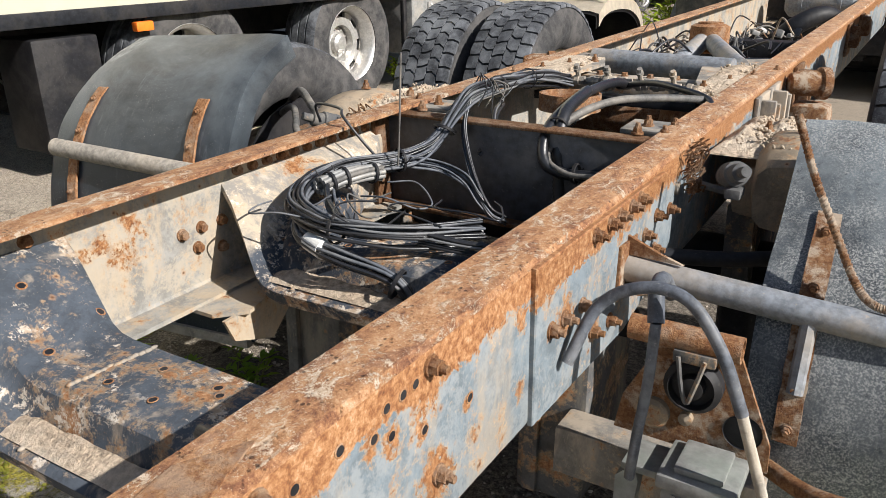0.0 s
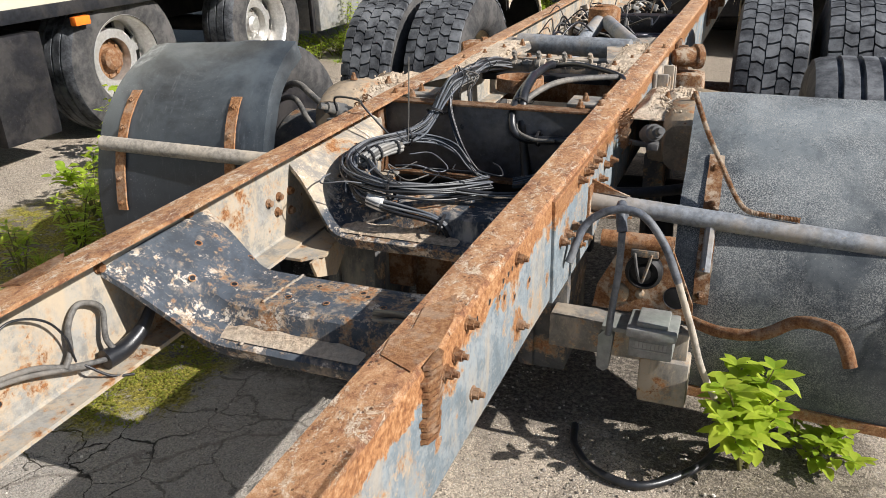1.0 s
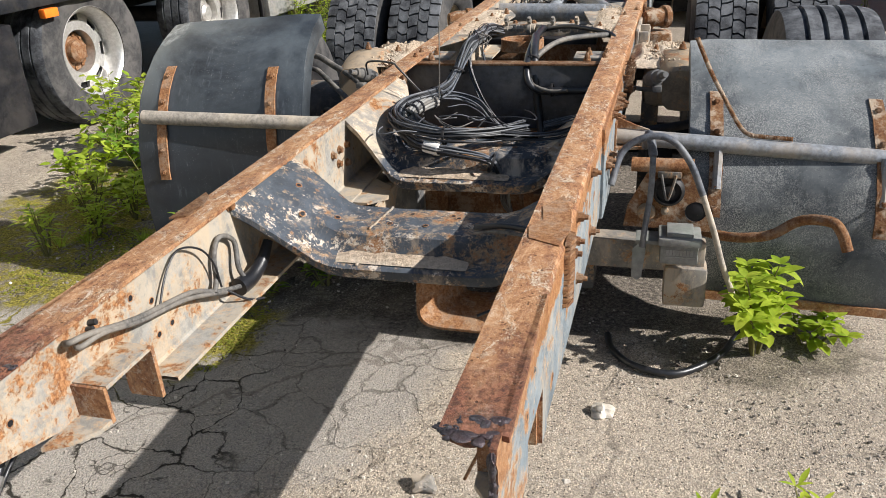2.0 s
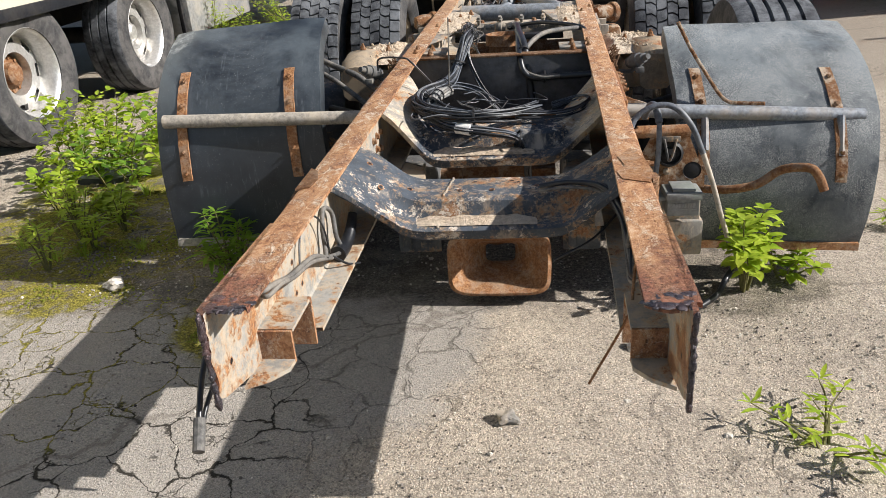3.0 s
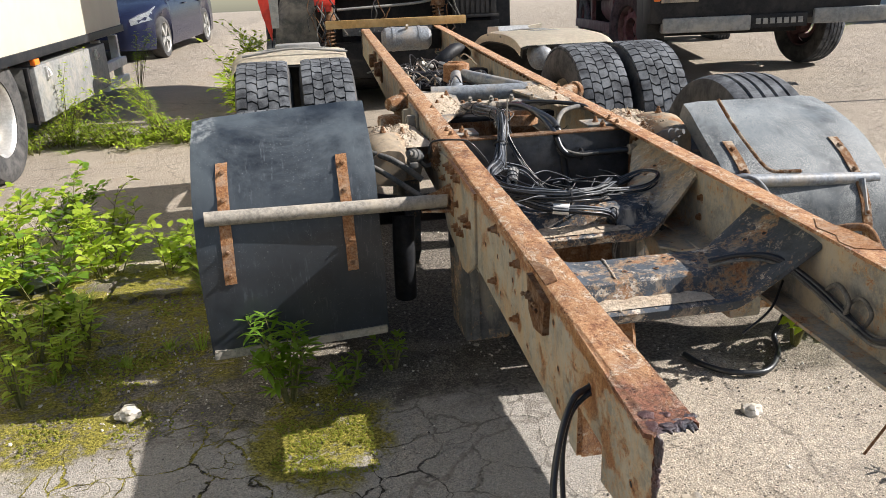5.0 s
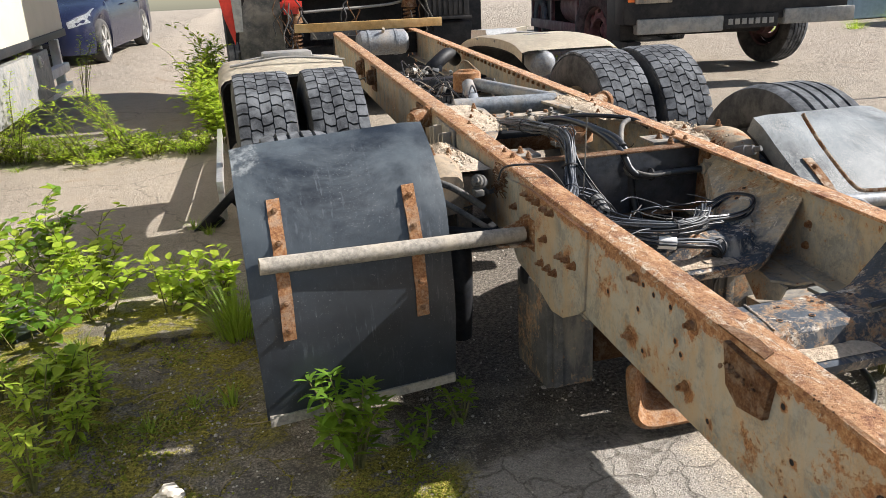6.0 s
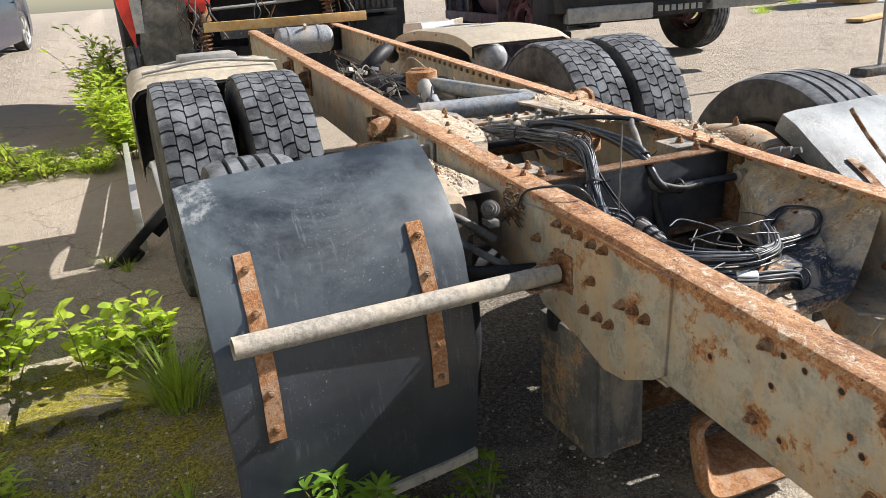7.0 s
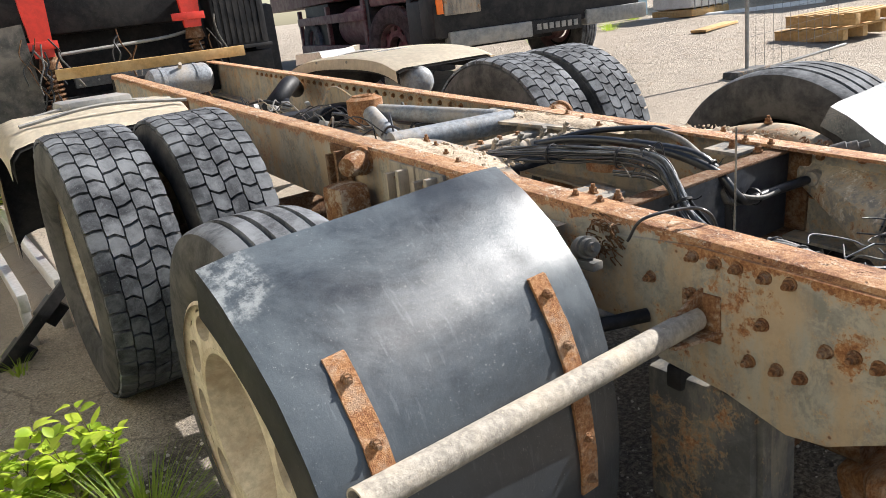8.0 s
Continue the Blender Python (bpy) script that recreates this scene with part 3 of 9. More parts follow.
def part(name, bm, mat, parent=None, label="", xf=None, smooth=35, cat="", group="", kind=""):
    """One mesh object from a bmesh in world metres, with its origin at its middle, under a thing or a part."""
    if xf is not None:
        bm.transform(xf)
    co = [v.co for v in bm.verts]
    lo = Vector([min(c[k] for c in co) for k in range(3)])
    hi = Vector([max(c[k] for c in co) for k in range(3)])
    mid = (lo + hi) / 2
    if parent is None:
        mid.z = lo.z
    bm.transform(Matrix.Translation(-mid))
    ob = new(name, finish(bm, name, mat, smooth))
    seat(ob, Matrix.Translation(mid), parent)
    return tagged(ob, label, cat, group, kind)


def seat(ob, m, parent=None):
    PLACE[ob] = m
    if parent is None:
        ob.matrix_basis = m
    else:
        ob.parent = parent
        ob.matrix_basis = PLACE[parent].inverted() @ m
    return ob


def repeat(name, me, m, parent, label=""):
    return tagged(seat(new(name, me), m, parent), label)


def box(bm, c, s, rot=None, bevel=0.0, mat=0):
    m = Matrix.Translation(c) @ (rot if rot is not None else Matrix.Identity(4)) @ Matrix.Diagonal((*s, 1))
    vs = bmesh.ops.create_cube(bm, size=1, matrix=m)["verts"]
    fs = {f for v in vs for f in v.link_faces}
    for f in fs:
        f.material_index = mat
    if bevel:
        es = list({e for v in vs for e in v.link_edges})
        bmesh.ops.bevel(bm, geom=es, offset=bevel, segments=2, affect="EDGES", profile=0.6)
    return vs


def span(bm, lo, hi, bevel=0.0, mat=0):
    lo, hi = Vector(lo), Vector(hi)
    return box(bm, (lo + hi) / 2, [max(abs(v), 1e-4) for v in (hi - lo)], None, bevel, mat)


def prism(bm, pts, axis, a, b, mat=0):
    """A polygon in the plane across an axis, pushed from a to b along it."""
    def at(p, w):
        p = list(p)
        p.insert(axis, w)
        return bm.verts.new(p)
    lo, hi = [at(p, a) for p in pts], [at(p, b) for p in pts]
    fs = [bm.faces.new(lo), bm.faces.new(hi[::-1])]
    n = len(pts)
    fs += [bm.faces.new((lo[k], hi[k], hi[(k + 1) % n], lo[(k + 1) % n])) for k in range(n)]
    for f in fs:
        f.material_index = mat
    return lo + hi


def smooth_line(pts, steps=6):
    pts = [Vector(p) for p in pts]
    if len(pts) < 3:
        return pts
    ext = [2 * pts[0] - pts[1], *pts, 2 * pts[-1] - pts[-2]]
    out = []
    for k in range(1, len(ext) - 2):
        a, b, c, d = ext[k - 1 : k + 3]
        for s in range(steps):
            u = s / steps
            out.append(0.5 * (2 * b + (c - a) * u + (2 * a - 5 * b + 4 * c - d) * u * u + (3 * b - a - 3 * c + d) * u**3))
    return out + [pts[-1]]


def tube(bm, pts, r, seg=8, steps=6, smooth=True, mat=0, ribs=0.0, cap=True):
    """A round bar or hose along a line; r may be a function of the share of the length."""
    line = smooth_line(pts, steps) if smooth else [Vector(p) for p in pts]
    rings, up = [], None
    for k, p in enumerate(line):
        d = (line[min(k + 1, len(line) - 1)] - line[max(k - 1, 0)]).normalized()
        if up is None:
            up = d.orthogonal().normalized()
        up = (up - d * up.dot(d)).normalized()
        side = d.cross(up)
        rad = r(k / max(1, len(line) - 1)) if callable(r) else r
        rad *= 1 + (ribs if k % 2 else 0)
        rings.append([bm.verts.new(p + rad * (up * math.cos(a) + side * math.sin(a))) for a in (2 * math.pi * j / seg for j in range(seg))])
    fs = []
    for a, b in zip(rings, rings[1:]):
        fs += [bm.faces.new((a[j], a[(j + 1) % seg], b[(j + 1) % seg], b[j])) for j in range(seg)]
    if cap:
        fs += [bm.faces.new(rings[0][::-1]), bm.faces.new(rings[-1])]
    for f in fs:
        f.material_index = mat
    return rings


def hollow(bm, a, b, r, wall=0.006, seg=20):
    """An open pipe."""
    a, b = Vector(a), Vector(b)
    o, i = tube(bm, [a, b], r, seg, smooth=False, cap=False), tube(bm, [a, b], r - wall, seg, smooth=False, cap=False)
    for k in (0, -1):
        for j in range(seg):
            bm.faces.new((o[k][j], o[k][(j + 1) % seg], i[k][(j + 1) % seg], i[k][j]))


def lathe(bm, profile, seg=48, mat=0, xf=None, closed=False):
    """Turns a profile of (radius, x) round the x axis."""
    rings = []
    for r, x in profile:
        ring = [bm.verts.new((x, r * math.cos(a), r * math.sin(a))) for a in (2 * math.pi * j / seg for j in range(seg))]
        if xf is not None:
            for v in ring:
                v.co = xf @ v.co
        rings.append(ring)
    pairs = list(zip(rings, rings[1:])) + ([(rings[-1], rings[0])] if closed else [])
    for a, b in pairs:
        for j in range(seg):
            bm.faces.new((a[j], a[(j + 1) % seg], b[(j + 1) % seg], b[j])).material_index = mat
    return rings


def hexbolt(r=0.012, h=0.011, shank=0.0):
    """A hex head on a washer, standing along +z, with the thread's end past the nut."""
    bm = bmesh.new()
    def ring(rr, z0, z1, n):
        lo = [bm.verts.new((rr * math.cos(6.2832 * j / n), rr * math.sin(6.2832 * j / n), z0)) for j in range(n)]
        hi = [bm.verts.new((0.93 * rr * math.cos(6.2832 * j / n), 0.93 * rr * math.sin(6.2832 * j / n), z1)) for j in range(n)]
        bm.faces.new(hi)
        for j in range(n):
            bm.faces.new((lo[j], lo[(j + 1) % n], hi[(j + 1) % n], hi[j]))
    ring(r * 1.35, -0.002, 0.003, 12)
    ring(r, 0.003, 0.003 + h, 6)
    if shank:
        ring(r * 0.55, 0.003 + h, 0.003 + h + shank, 8)
    return finish(bm, "bolt", M_BOLT, 30)


BOLT, STUD = hexbolt(0.010, 0.009), hexbolt(0.0105, 0.011, 0.009)
FACE = {"+x": Matrix.Rotation(radians(90), 4, "Y"), "-x": Matrix.Rotation(radians(-90), 4, "Y"), "+z": Matrix.Identity(4),
        "-y": Matrix.Rotation(radians(90), 4, "X"), "+y": Matrix.Rotation(radians(-90), 4, "X")}


def bolts(me, places, way, parent, xf=None, name="bolt"):
    for k, p in enumerate(places):
        m = Matrix.Translation(p) @ FACE[way] @ Matrix.Rotation(k * 0.7, 4, "Z")
        repeat(name, me, (xf @ m) if xf is not None else m, parent)


# ---- ground ----
def rise(a, b, v):
    u = min(1.0, max(0.0, (v - a) / (b - a)))
    return u * u * (3 - 2 * u)


def gz(x, y):
    """The yard is level round the frame's end and climbs to the far side."""
    return 0.042 * (max(0.0, min(y, 18.0) - 3.0) + 0.5 * rise(1.8, 4.2, y) * (1 if y < 3.0 else 1 - rise(3.0, 4.4, y) * 0.6)) + 0.12 * rise(2.2, 4.0, x) * rise(4.0, 8.0, y) + 0.22 * rise(1.2, 2.6, -x) * rise(7.0, 12.0, y)


def ground():
    """One sheet to the horizon, finer and gently uneven near the frame."""
    xs = sorted({*np.round(np.arange(-4, 4.01, 0.1), 3), *[s * v for v in (5, 6.5, 9, 13, 20, 40, 90, 200, 500, 1200) for s in (-1, 1)]})
    ys = sorted({*np.round(np.arange(-3, 7.01, 0.1), 3), *(-1200, -400, -150, -60, -25, -12, -7, -4.5, 8, 9, 10, 11, 12, 14, 16, 18, 22, 40, 90, 200, 500, 1200)})
    bm = bmesh.new()
    grid = []
    for y in ys:
        row = []
        for x in xs:
            near = max(0.0, 1 - max(abs(x) / 4, abs(y - 2) / 5))
            z = 0.02 * near * noise.noise((x * 1.3, y * 1.3, 0)) + 0.008 * near * noise.noise((x * 6, y * 6, 3))
            row.append(bm.verts.new((x, y, z + gz(x, y))))
        grid.append(row)
    for a, b in zip(grid, grid[1:]):
        for k in range(len(xs) - 1):
            bm.faces.new((a[k], a[k + 1], b[k + 1], b[k]))
    me = finish(bm, "ground", M_GROUND, 60)
    tagged(new("ground", me), "cracked sandy grey yard asphalt with gravel and moss", "ground", kind="structure")


ground()

# ---- truck chassis ----
SLOPE = 0.055
CH = Matrix.Translation((0, 0, 0.70)) @ Matrix.Rotation(math.atan(SLOPE), 4, "X")
LEFT = Matrix(((1, 0.026, 0, -0.414), (0, 1, 0, 0), (0, 0, 1, 0), (0, 0, 0, 1)))
RIGHT = Matrix(((1, 0.027, 0, 0.383), (0, 1, 0, 0), (0, 0, 1, 0), (0, 0, 0, 1)))
RAIL_END = 7.02
chassis = thing("truck_chassis", (0, 3.2, 0), "stripped rusty grey truck chassis standing on its tyres in a yard", "truck chassis")


def rail(side, frame_xf, outer):
    """A channel rail with its web outside: side is the way in (+1 for the rail at minus x)."""
    xf = CH @ frame_xf
    prof = [(0, -0.25), (0.004, -0.259), (0.012, -0.262), (0.078, -0.262), (0.078, -0.253), (0.014, -0.253), (0.009, -0.248), (0.009, -0.014),
            (0.014, -0.009), (0.078, -0.009), (0.078, 0), (0.014, 0), (0.005, -0.003), (0, -0.012)]
    mats = [1, 1, 1, 2, 2, 2, 2, 2, 2, 0, 0, 0, 0, 1]
    bm = bmesh.new()
    rings, y = [], 0.38
    rnd = random.Random(side + 5)
    while y < RAIL_END + 0.01:
        ring = []
        for x, z in prof:
            dz = 0.0012 * noise.noise((x * 20, y * 4, side * 9.0)) if z > -0.02 else 0
            ring.append(bm.verts.new((side * (x + 0.0012 * noise.noise((y * 5, z * 9, side))), y, z + dz)))
        rings.append(ring)
        y += 0.12
    n = len(prof)
    for a, b in zip(rings, rings[1:]):
        for k in range(n):
            bm.faces.new((a[k], a[(k + 1) % n], b[(k + 1) % n], b[k])).material_index = mats[k]
    bm.faces.new(rings[-1]).material_index = 2
    # the cut end: web with its step, flange stubs and the ragged torch cut
    web = [(0.012, 0.0), (0.38, 0.0), (0.38, -0.262), (0.335, -0.262), (0.335, -0.150), (0.205, -0.150), (0.205, -0.222), (0.16, -0.215), (0.03, -0.178), (0.0, -0.160)]
    web += [(0.004 + 0.012 * rnd.random(), -0.14 + 0.0135 * k) for k in range(10)]
    vs = prism(bm, web, 0, 0, side * 0.009, 1)
    for f in {f for v in vs for f in v.link_faces}:
        c = f.calc_center_median()
        f.material_index = 2 if abs(c.x) > 0.006 else (1 if abs(c.x) < 0.003 else 0)
    top = [(0.38, 0.0), (0.38, 0.078)] + [(0.02 + 0.035 * rnd.random() - 0.012 * k / 7, 0.078 - 0.0125 * k) for k in range(8)]
    prism(bm, [(side * b, a) for a, b in top], 2, -0.009, 0.0, 0)
    span(bm, (side * 0.009, 0.328, -0.262), (side * 0.078, 0.337, -0.150), 0, 0)
    span(bm, (side * 0.009, 0.205, -0.155), (side * 0.078, 0.332, -0.147), 0, 2)
    span(bm, (side * 0.009, 0.199, -0.222), (side * 0.076, 0.207, -0.150), 0, 0)
    prism(bm, [(side * 0.005, 0.207), (side * 0.076, 0.207), (side * 0.074, 0.17), (side * 0.045, 0.135), (side * 0.005, 0.11)], 2, -0.222, -0.213, 2)
    ob = part("rail", bm, [M_RUST, outer, M_WEBD], chassis, "long channel rail, rusty top over worn grey paint", xf, 40)
    # burnt slag along the cut, fused into a crust
    bm = bmesh.new()
    for k in range(84):
        u = rnd.random()
        if k < 44:
            p, q = (side * (0.003 + 0.003 * rnd.random()), 0.001 + 0.007 * rnd.random(), -0.178 * u), Vector((0.0045, 0.003 + 0.004 * rnd.random(), 0.005 + 0.012 * rnd.random()))
        else:
            w = rnd.random() ** 2.5
            p, q = (side * (0.003 + 0.07 * u), 0.026 + 0.04 * w + 0.014 * noise.noise((u * 5, side, 0)), -0.003 * rnd.random()), Vector((0.004 + 0.012 * rnd.random() ** 2, 0.003 + 0.007 * rnd.random(), 0.0012 + 0.002 * rnd.random()))
        lump = bmesh.ops.create_icosphere(bm, subdivisions=2, radius=1)["verts"]
        for v in lump:
            v.co *= 1 + 0.55 * noise.noise(v.co * 2.1 + Vector((k, side, 0)))
            v.co = Vector((v.co.x * q.x, v.co.y * q.y, v.co.z * q.z)) + Vector(p)
    part("torch_cut_slag", bm, M_SLAG, ob, "black burnt slag on the cut end", xf, 60, kind="stuff")
    return ob, xf


rail_left, XL = rail(1, LEFT, M_WEBL)
rail_right, XR = rail(-1, RIGHT, M_WEB)


def fish_plate(side, rail_ob, xf, pts, mat):
    bm = bmesh.new()
    prism(bm, pts, 0, 0.0, -side * 0.009, 0)
    bmesh.ops.bevel(bm, geom=[e for e in bm.edges if abs(e.verts[0].co.x - e.verts[1].co.x) < 1e-6 and abs(e.verts[0].co.x) > 0.005], offset=0.002, segments=1, affect="EDGES")
    part("doubler_plate", bm, mat, rail_ob, "bolted doubler plate on the web", xf)


PL = [(1.278, -0.012), (1.72, -0.016), (1.93, -0.04), (1.93, -0.20), (1.80, -0.296), (1.63, -0.305), (1.50, -0.34), (1.42, -0.325), (1.313, -0.264), (1.28, -0.238)]
PR = [(1.25, -0.010), (1.80, -0.018), (1.87, -0.05), (1.87, -0.22), (1.62, -0.272), (1.25, -0.258)]
fish_plate(1, rail_left, XL, PL, M_WEBL)
fish_plate(-1, rail_right, XR, PR, M_WEB)

ROWS = {"left plate": ((1.72, -0.036), (1.667, -0.036), (1.62, -0.034), (1.561, -0.036), (1.512, -0.034), (1.437, -0.138), (1.388, -0.130), (1.347, -0.133), (1.583, -0.215),
                       (1.525, -0.210), (1.478, -0.207), (1.825, -0.110), (1.72, -0.116), (1.56, -0.130)),
        "left web": ((1.022, -0.033), (1.033, -0.187), (0.78, -0.037), (0.786, -0.184), (2.3, -0.08), (2.36, -0.16), (2.5, -0.1)),
        "right plate": ((1.454, -0.030), (1.515, -0.030), (1.558, -0.030), (1.614, -0.031), (1.657, -0.030), (1.412, -0.131), (1.346, -0.124), (1.30, -0.123), (1.46, -0.199),
                        (1.539, -0.214), (1.759, -0.092), (1.699, -0.111), (1.84, -0.104), (1.76, -0.16)),
        "right web": ((1.006, -0.032), (1.016, -0.184), (0.745, -0.028), (0.69, -0.055), (0.65, -0.062), (0.76, -0.175), (2.0, -0.06), (2.05, -0.12))}
bolts(STUD, [(-0.009, y, z) for y, z in ROWS["left plate"]], "-x", rail_left, XL)
bolts(STUD, [(0, y, z) for y, z in ROWS["left web"]], "-x", rail_left, XL)
bolts(STUD, [(0.009, y, z) for y, z in ROWS["right plate"]], "+x", rail_right, XR)
bolts(STUD, [(0, y, z) for y, z in ROWS["right web"]], "+x", rail_right, XR)
bolts(BOLT, [(0.009, y, z) for y, z in ((1.33, -0.135), (1.378, -0.133), (1.431, -0.134), (1.363, -0.172), (1.425, -0.19), (1.029, -0.044), (0.76, -0.055))]
      + [(0.009, 1.488 + 0.043 * k, -0.041) for k in range(11)], "+x", rail_left, XL)
bolts(BOLT, [(-0.009, y, z) for y, z in ((2.0, -0.032), (1.915, -0.03), (1.80, -0.022), (1.705, -0.034), (1.637, -0.029), (1.597, -0.032), (1.563, -0.035), (1.437, -0.029), (2.065, -0.077),
      (1.92, -0.082), (1.843, -0.10), (1.85, -0.19), (1.772, -0.189), (1.40, -0.132), (1.40, -0.199))] + [(-0.009, 3.6 + 0.085 * k, -0.05) for k in range(30)], "-x", rail_right, XR)


def drilled(places, way, rail_ob, xf, r=0.0062):
    """Drilled holes, each a black disc on the surface painting the bore's shade, with a rusty rim."""
    bm = bmesh.new()
    for p in places:
        m = Matrix.Translation(p) @ FACE[way]
        n = 12
        rims = [[bm.verts.new(m @ Vector((q * r * math.cos(6.2832 * j / n), q * r * math.sin(6.2832 * j / n), z))) for j in range(n)] for q, z in ((1.30, 0.0002), (1.12, 0.0008), (1.0, 0.0008), (0.94, 0.0003))]
        for a, b in zip(rims, rims[1:]):
            for j in range(n):
                bm.faces.new((a[j], a[(j + 1) % n], b[(j + 1) % n], b[j]))
        bm.faces.new(rims[-1]).material_index = 1
    part("bolt_hole", bm, [M_STRAP, M_BLACK], rail_ob, "row of empty rusty bolt holes", xf, kind="stuff")


drilled([(0, y, z) for y, z in HOLES_L], "-x", rail_left, XL)
drilled([(0, y, z) for y, z in HOLES_R], "+x", rail_right, XR)
drilled([(0.009, y, z) for y, z in ((0.485, -0.198), (0.44, -0.199), (0.442, -0.122), (0.389, -0.086), (0.073, -0.131))], "+x", rail_left, XL)
drilled([(-0.009, y, z) for y, z in ((0.45, -0.12), (0.1, -0.05), (0.07, -0.12), (1.99, -0.213))], "-x", rail_right, XR)
drilled([(-0.009, 1.93, -0.138)], "-x", rail_right, XR, 0.013)
drilled([(0, 0.277, -0.078)], "-x", rail_left, XL, 0.012)


def crossmember(yc, base, up, wing, name_label):
    """A pressed crossmember: raised back, stepped front ledge, ends flaring up to the webs as flat wings."""
    mid = [(-0.112, -0.088), (-0.118, -0.066), (-0.108, -0.060), (-0.062, -0.056), (-0.056, -0.046), (-0.046, -0.010), (-0.034, 0.0), (0.03, 0.003), (0.098, 0.0), (0.112, -0.012), (0.118, -0.05), (0.122, -0.12)]
    w0, w1 = wing
    end = [(w0, -0.016), (w0 + 0.003, -0.004)] + [(w0 + (w1 - w0) * k / 8, 0.006 * math.sin(math.pi * k / 8)) for k in range(1, 8)] + [(w1 - 0.006, 0.0), (w1, -0.012), (w1, -0.03)]
    xs = [(-0.382, 1), (-0.337, 0.8), (-0.291, 0.56), (-0.249, 0.33), (-0.211, 0.12), (-0.183, 0.03), (-0.151, 0), (-0.057, 0), (0.036, 0), (0.129, 0), (0.176, 0), (0.213, 0.03), (0.241, 0.12), (0.279, 0.33), (0.321, 0.56), (0.363, 0.8), (0.398, 1)]
    bm = bmesh.new()
    rings = []
    for x, f in xs:
        pts = [(yc + (1 - f) * a[0] + f * b[0], base + (1 - f) * a[1] + f * (b[1] + up) + 0.0025 * noise.noise((x * 9, a[0] * 20, yc))) for a, b in zip(mid, end)]
        def fit_x(y):
            near = rise(0.14, 0.38, abs(x - 0.008))
            return x + near * ((-0.4035 + 0.026 * y + 0.382) if x < 0 else (0.3725 + 0.027 * y - 0.398))
        top = [bm.verts.new((fit_x(y), y, z)) for y, z in pts]
        low = [bm.verts.new((fit_x(y), y + (0.006 if k < 6 else 0), z - 0.008)) for k, (y, z) in enumerate(pts)]
        rings.append(top + low[::-1])
    n = len(rings[0])
    for a, b in zip(rings, rings[1:]):
        for k in range(n):
            bm.faces.new((a[k], a[(k + 1) % n], b[(k + 1) % n], b[k]))
    bm.faces.new(rings[0]), bm.faces.new(rings[-1][::-1])
    spots = []
    for i, k in ((2, 4), (3, 8), (4, 6), (1, 6), (8, 7), (10, 7), (14, 5), (13, 6)):
        a, b, c = rings[i][k].co, rings[i][k + 1].co, rings[i + 1][k].co
        nrm = (c - a).cross(b - a).normalized()
        spots.append(((rings[i][k].co + rings[i + 1][k + 1].co) / 2, nrm if nrm.z > 0 else -nrm))
    ob = part("crossmember", bm, M_CROSS if yc < 1.2 else M_CROSSC, chassis, name_label, CH, 32)
    bm = bmesh.new()
    for q, nrm in spots:
        m = Matrix.Translation(q) @ nrm.to_track_quat("Z", "Y").to_matrix().to_4x4()
        r = 0.0065
        loops = [[bm.verts.new(m @ Vector((f * r * (1 + (0.25 * noise.noise((j, q.x * 40, q.y * 40)) if f > 2 else 0)) * math.cos(6.2832 * j / 14), f * r * (1 + (0.25 * noise.noise((j, q.x * 40, q.y * 40)) if f > 2 else 0)) * math.sin(6.2832 * j / 14), z))) for j in range(14)] for f, z in ((1.35, 0.0006), (1.12, 0.0014), (1.0, 0.0014), (0.92, 0.0009))]
        for a, b in zip(loops, loops[1:]):
            for j in range(14):
                bm.faces.new((a[j], a[(j + 1) % 14], b[(j + 1) % 14], b[j]))
        # black disc paints the dark of the bore; the sheet is not pierced
        bm.faces.new(loops[-1]).material_index = 1
    part("bolt_hole", bm, [M_STRAP, M_BLACK], ob, "rust-ringed bolt holes", CH, kind="stuff")
    bm = bmesh.new()
    rnd = random.Random(int(yc * 100))
    for k in range(22):
        u = k / 21
        y = yc - 0.105 + 0.2 * u
        z = base - 0.058 + (0.06 if u > 0.36 else 0.06 * max(0, u - 0.26) / 0.1)
        bmesh.ops.create_icosphere(bm, subdivisions=1, radius=0.006, matrix=Matrix.Translation((-0.115 + 0.03 * u + 0.004 * rnd.random(), y, z)) @ Matrix.Diagonal((0.8, 1.4, 0.55, 1)))
    part("weld_seam", bm, M_DUSTM, ob, "", CH, 60, kind="stuff")
    drilled([(x, yc + y, base + 0.003) for x, y in ((-0.17, 0.03), (-0.06, 0.0), (-0.02, 0.06), (0.03, 0.0), (0.1, 0.05), (0.15, 0.02))], "+z", ob, CH, 0.006)
    n = 40
    bm = bmesh.new()
    rows = []
    for k in range(n + 1):
        x = -0.21 + 0.36 * k / n
        h = max(0.0, 0.010 + 0.016 * noise.noise((x * 14, yc, 5))) * min(1, 6 * min(k, n - k) / n)
        rows.append([bm.verts.new((x, yc - 0.064 - w, base - 0.0565 + q * h + 0.002 * q * noise.noise((x * 90, w * 90, 1)))) for w, q in ((-0.002, 1.1), (0.006, 1.0), (0.016, 0.75), (0.028, 0.4), (0.04, 0.0))])
    for a, b in zip(rows, rows[1:]):
        for k in range(4):
            bm.faces.new((a[k], b[k], b[k + 1], a[k + 1]))
    part("dirt", bm, M_SAND, ob, "dry dirt on the ledge", CH, 60)
    return ob


crossmember(0.925, -0.156, 0.098, (-0.165, 0.175), "flared pressed crossmember, dark blue paint flaking to rust")
crossmember(1.46, -0.146, 0.09, (-0.02, 0.54), "flared pressed crossmember, dark paint under loose cables")


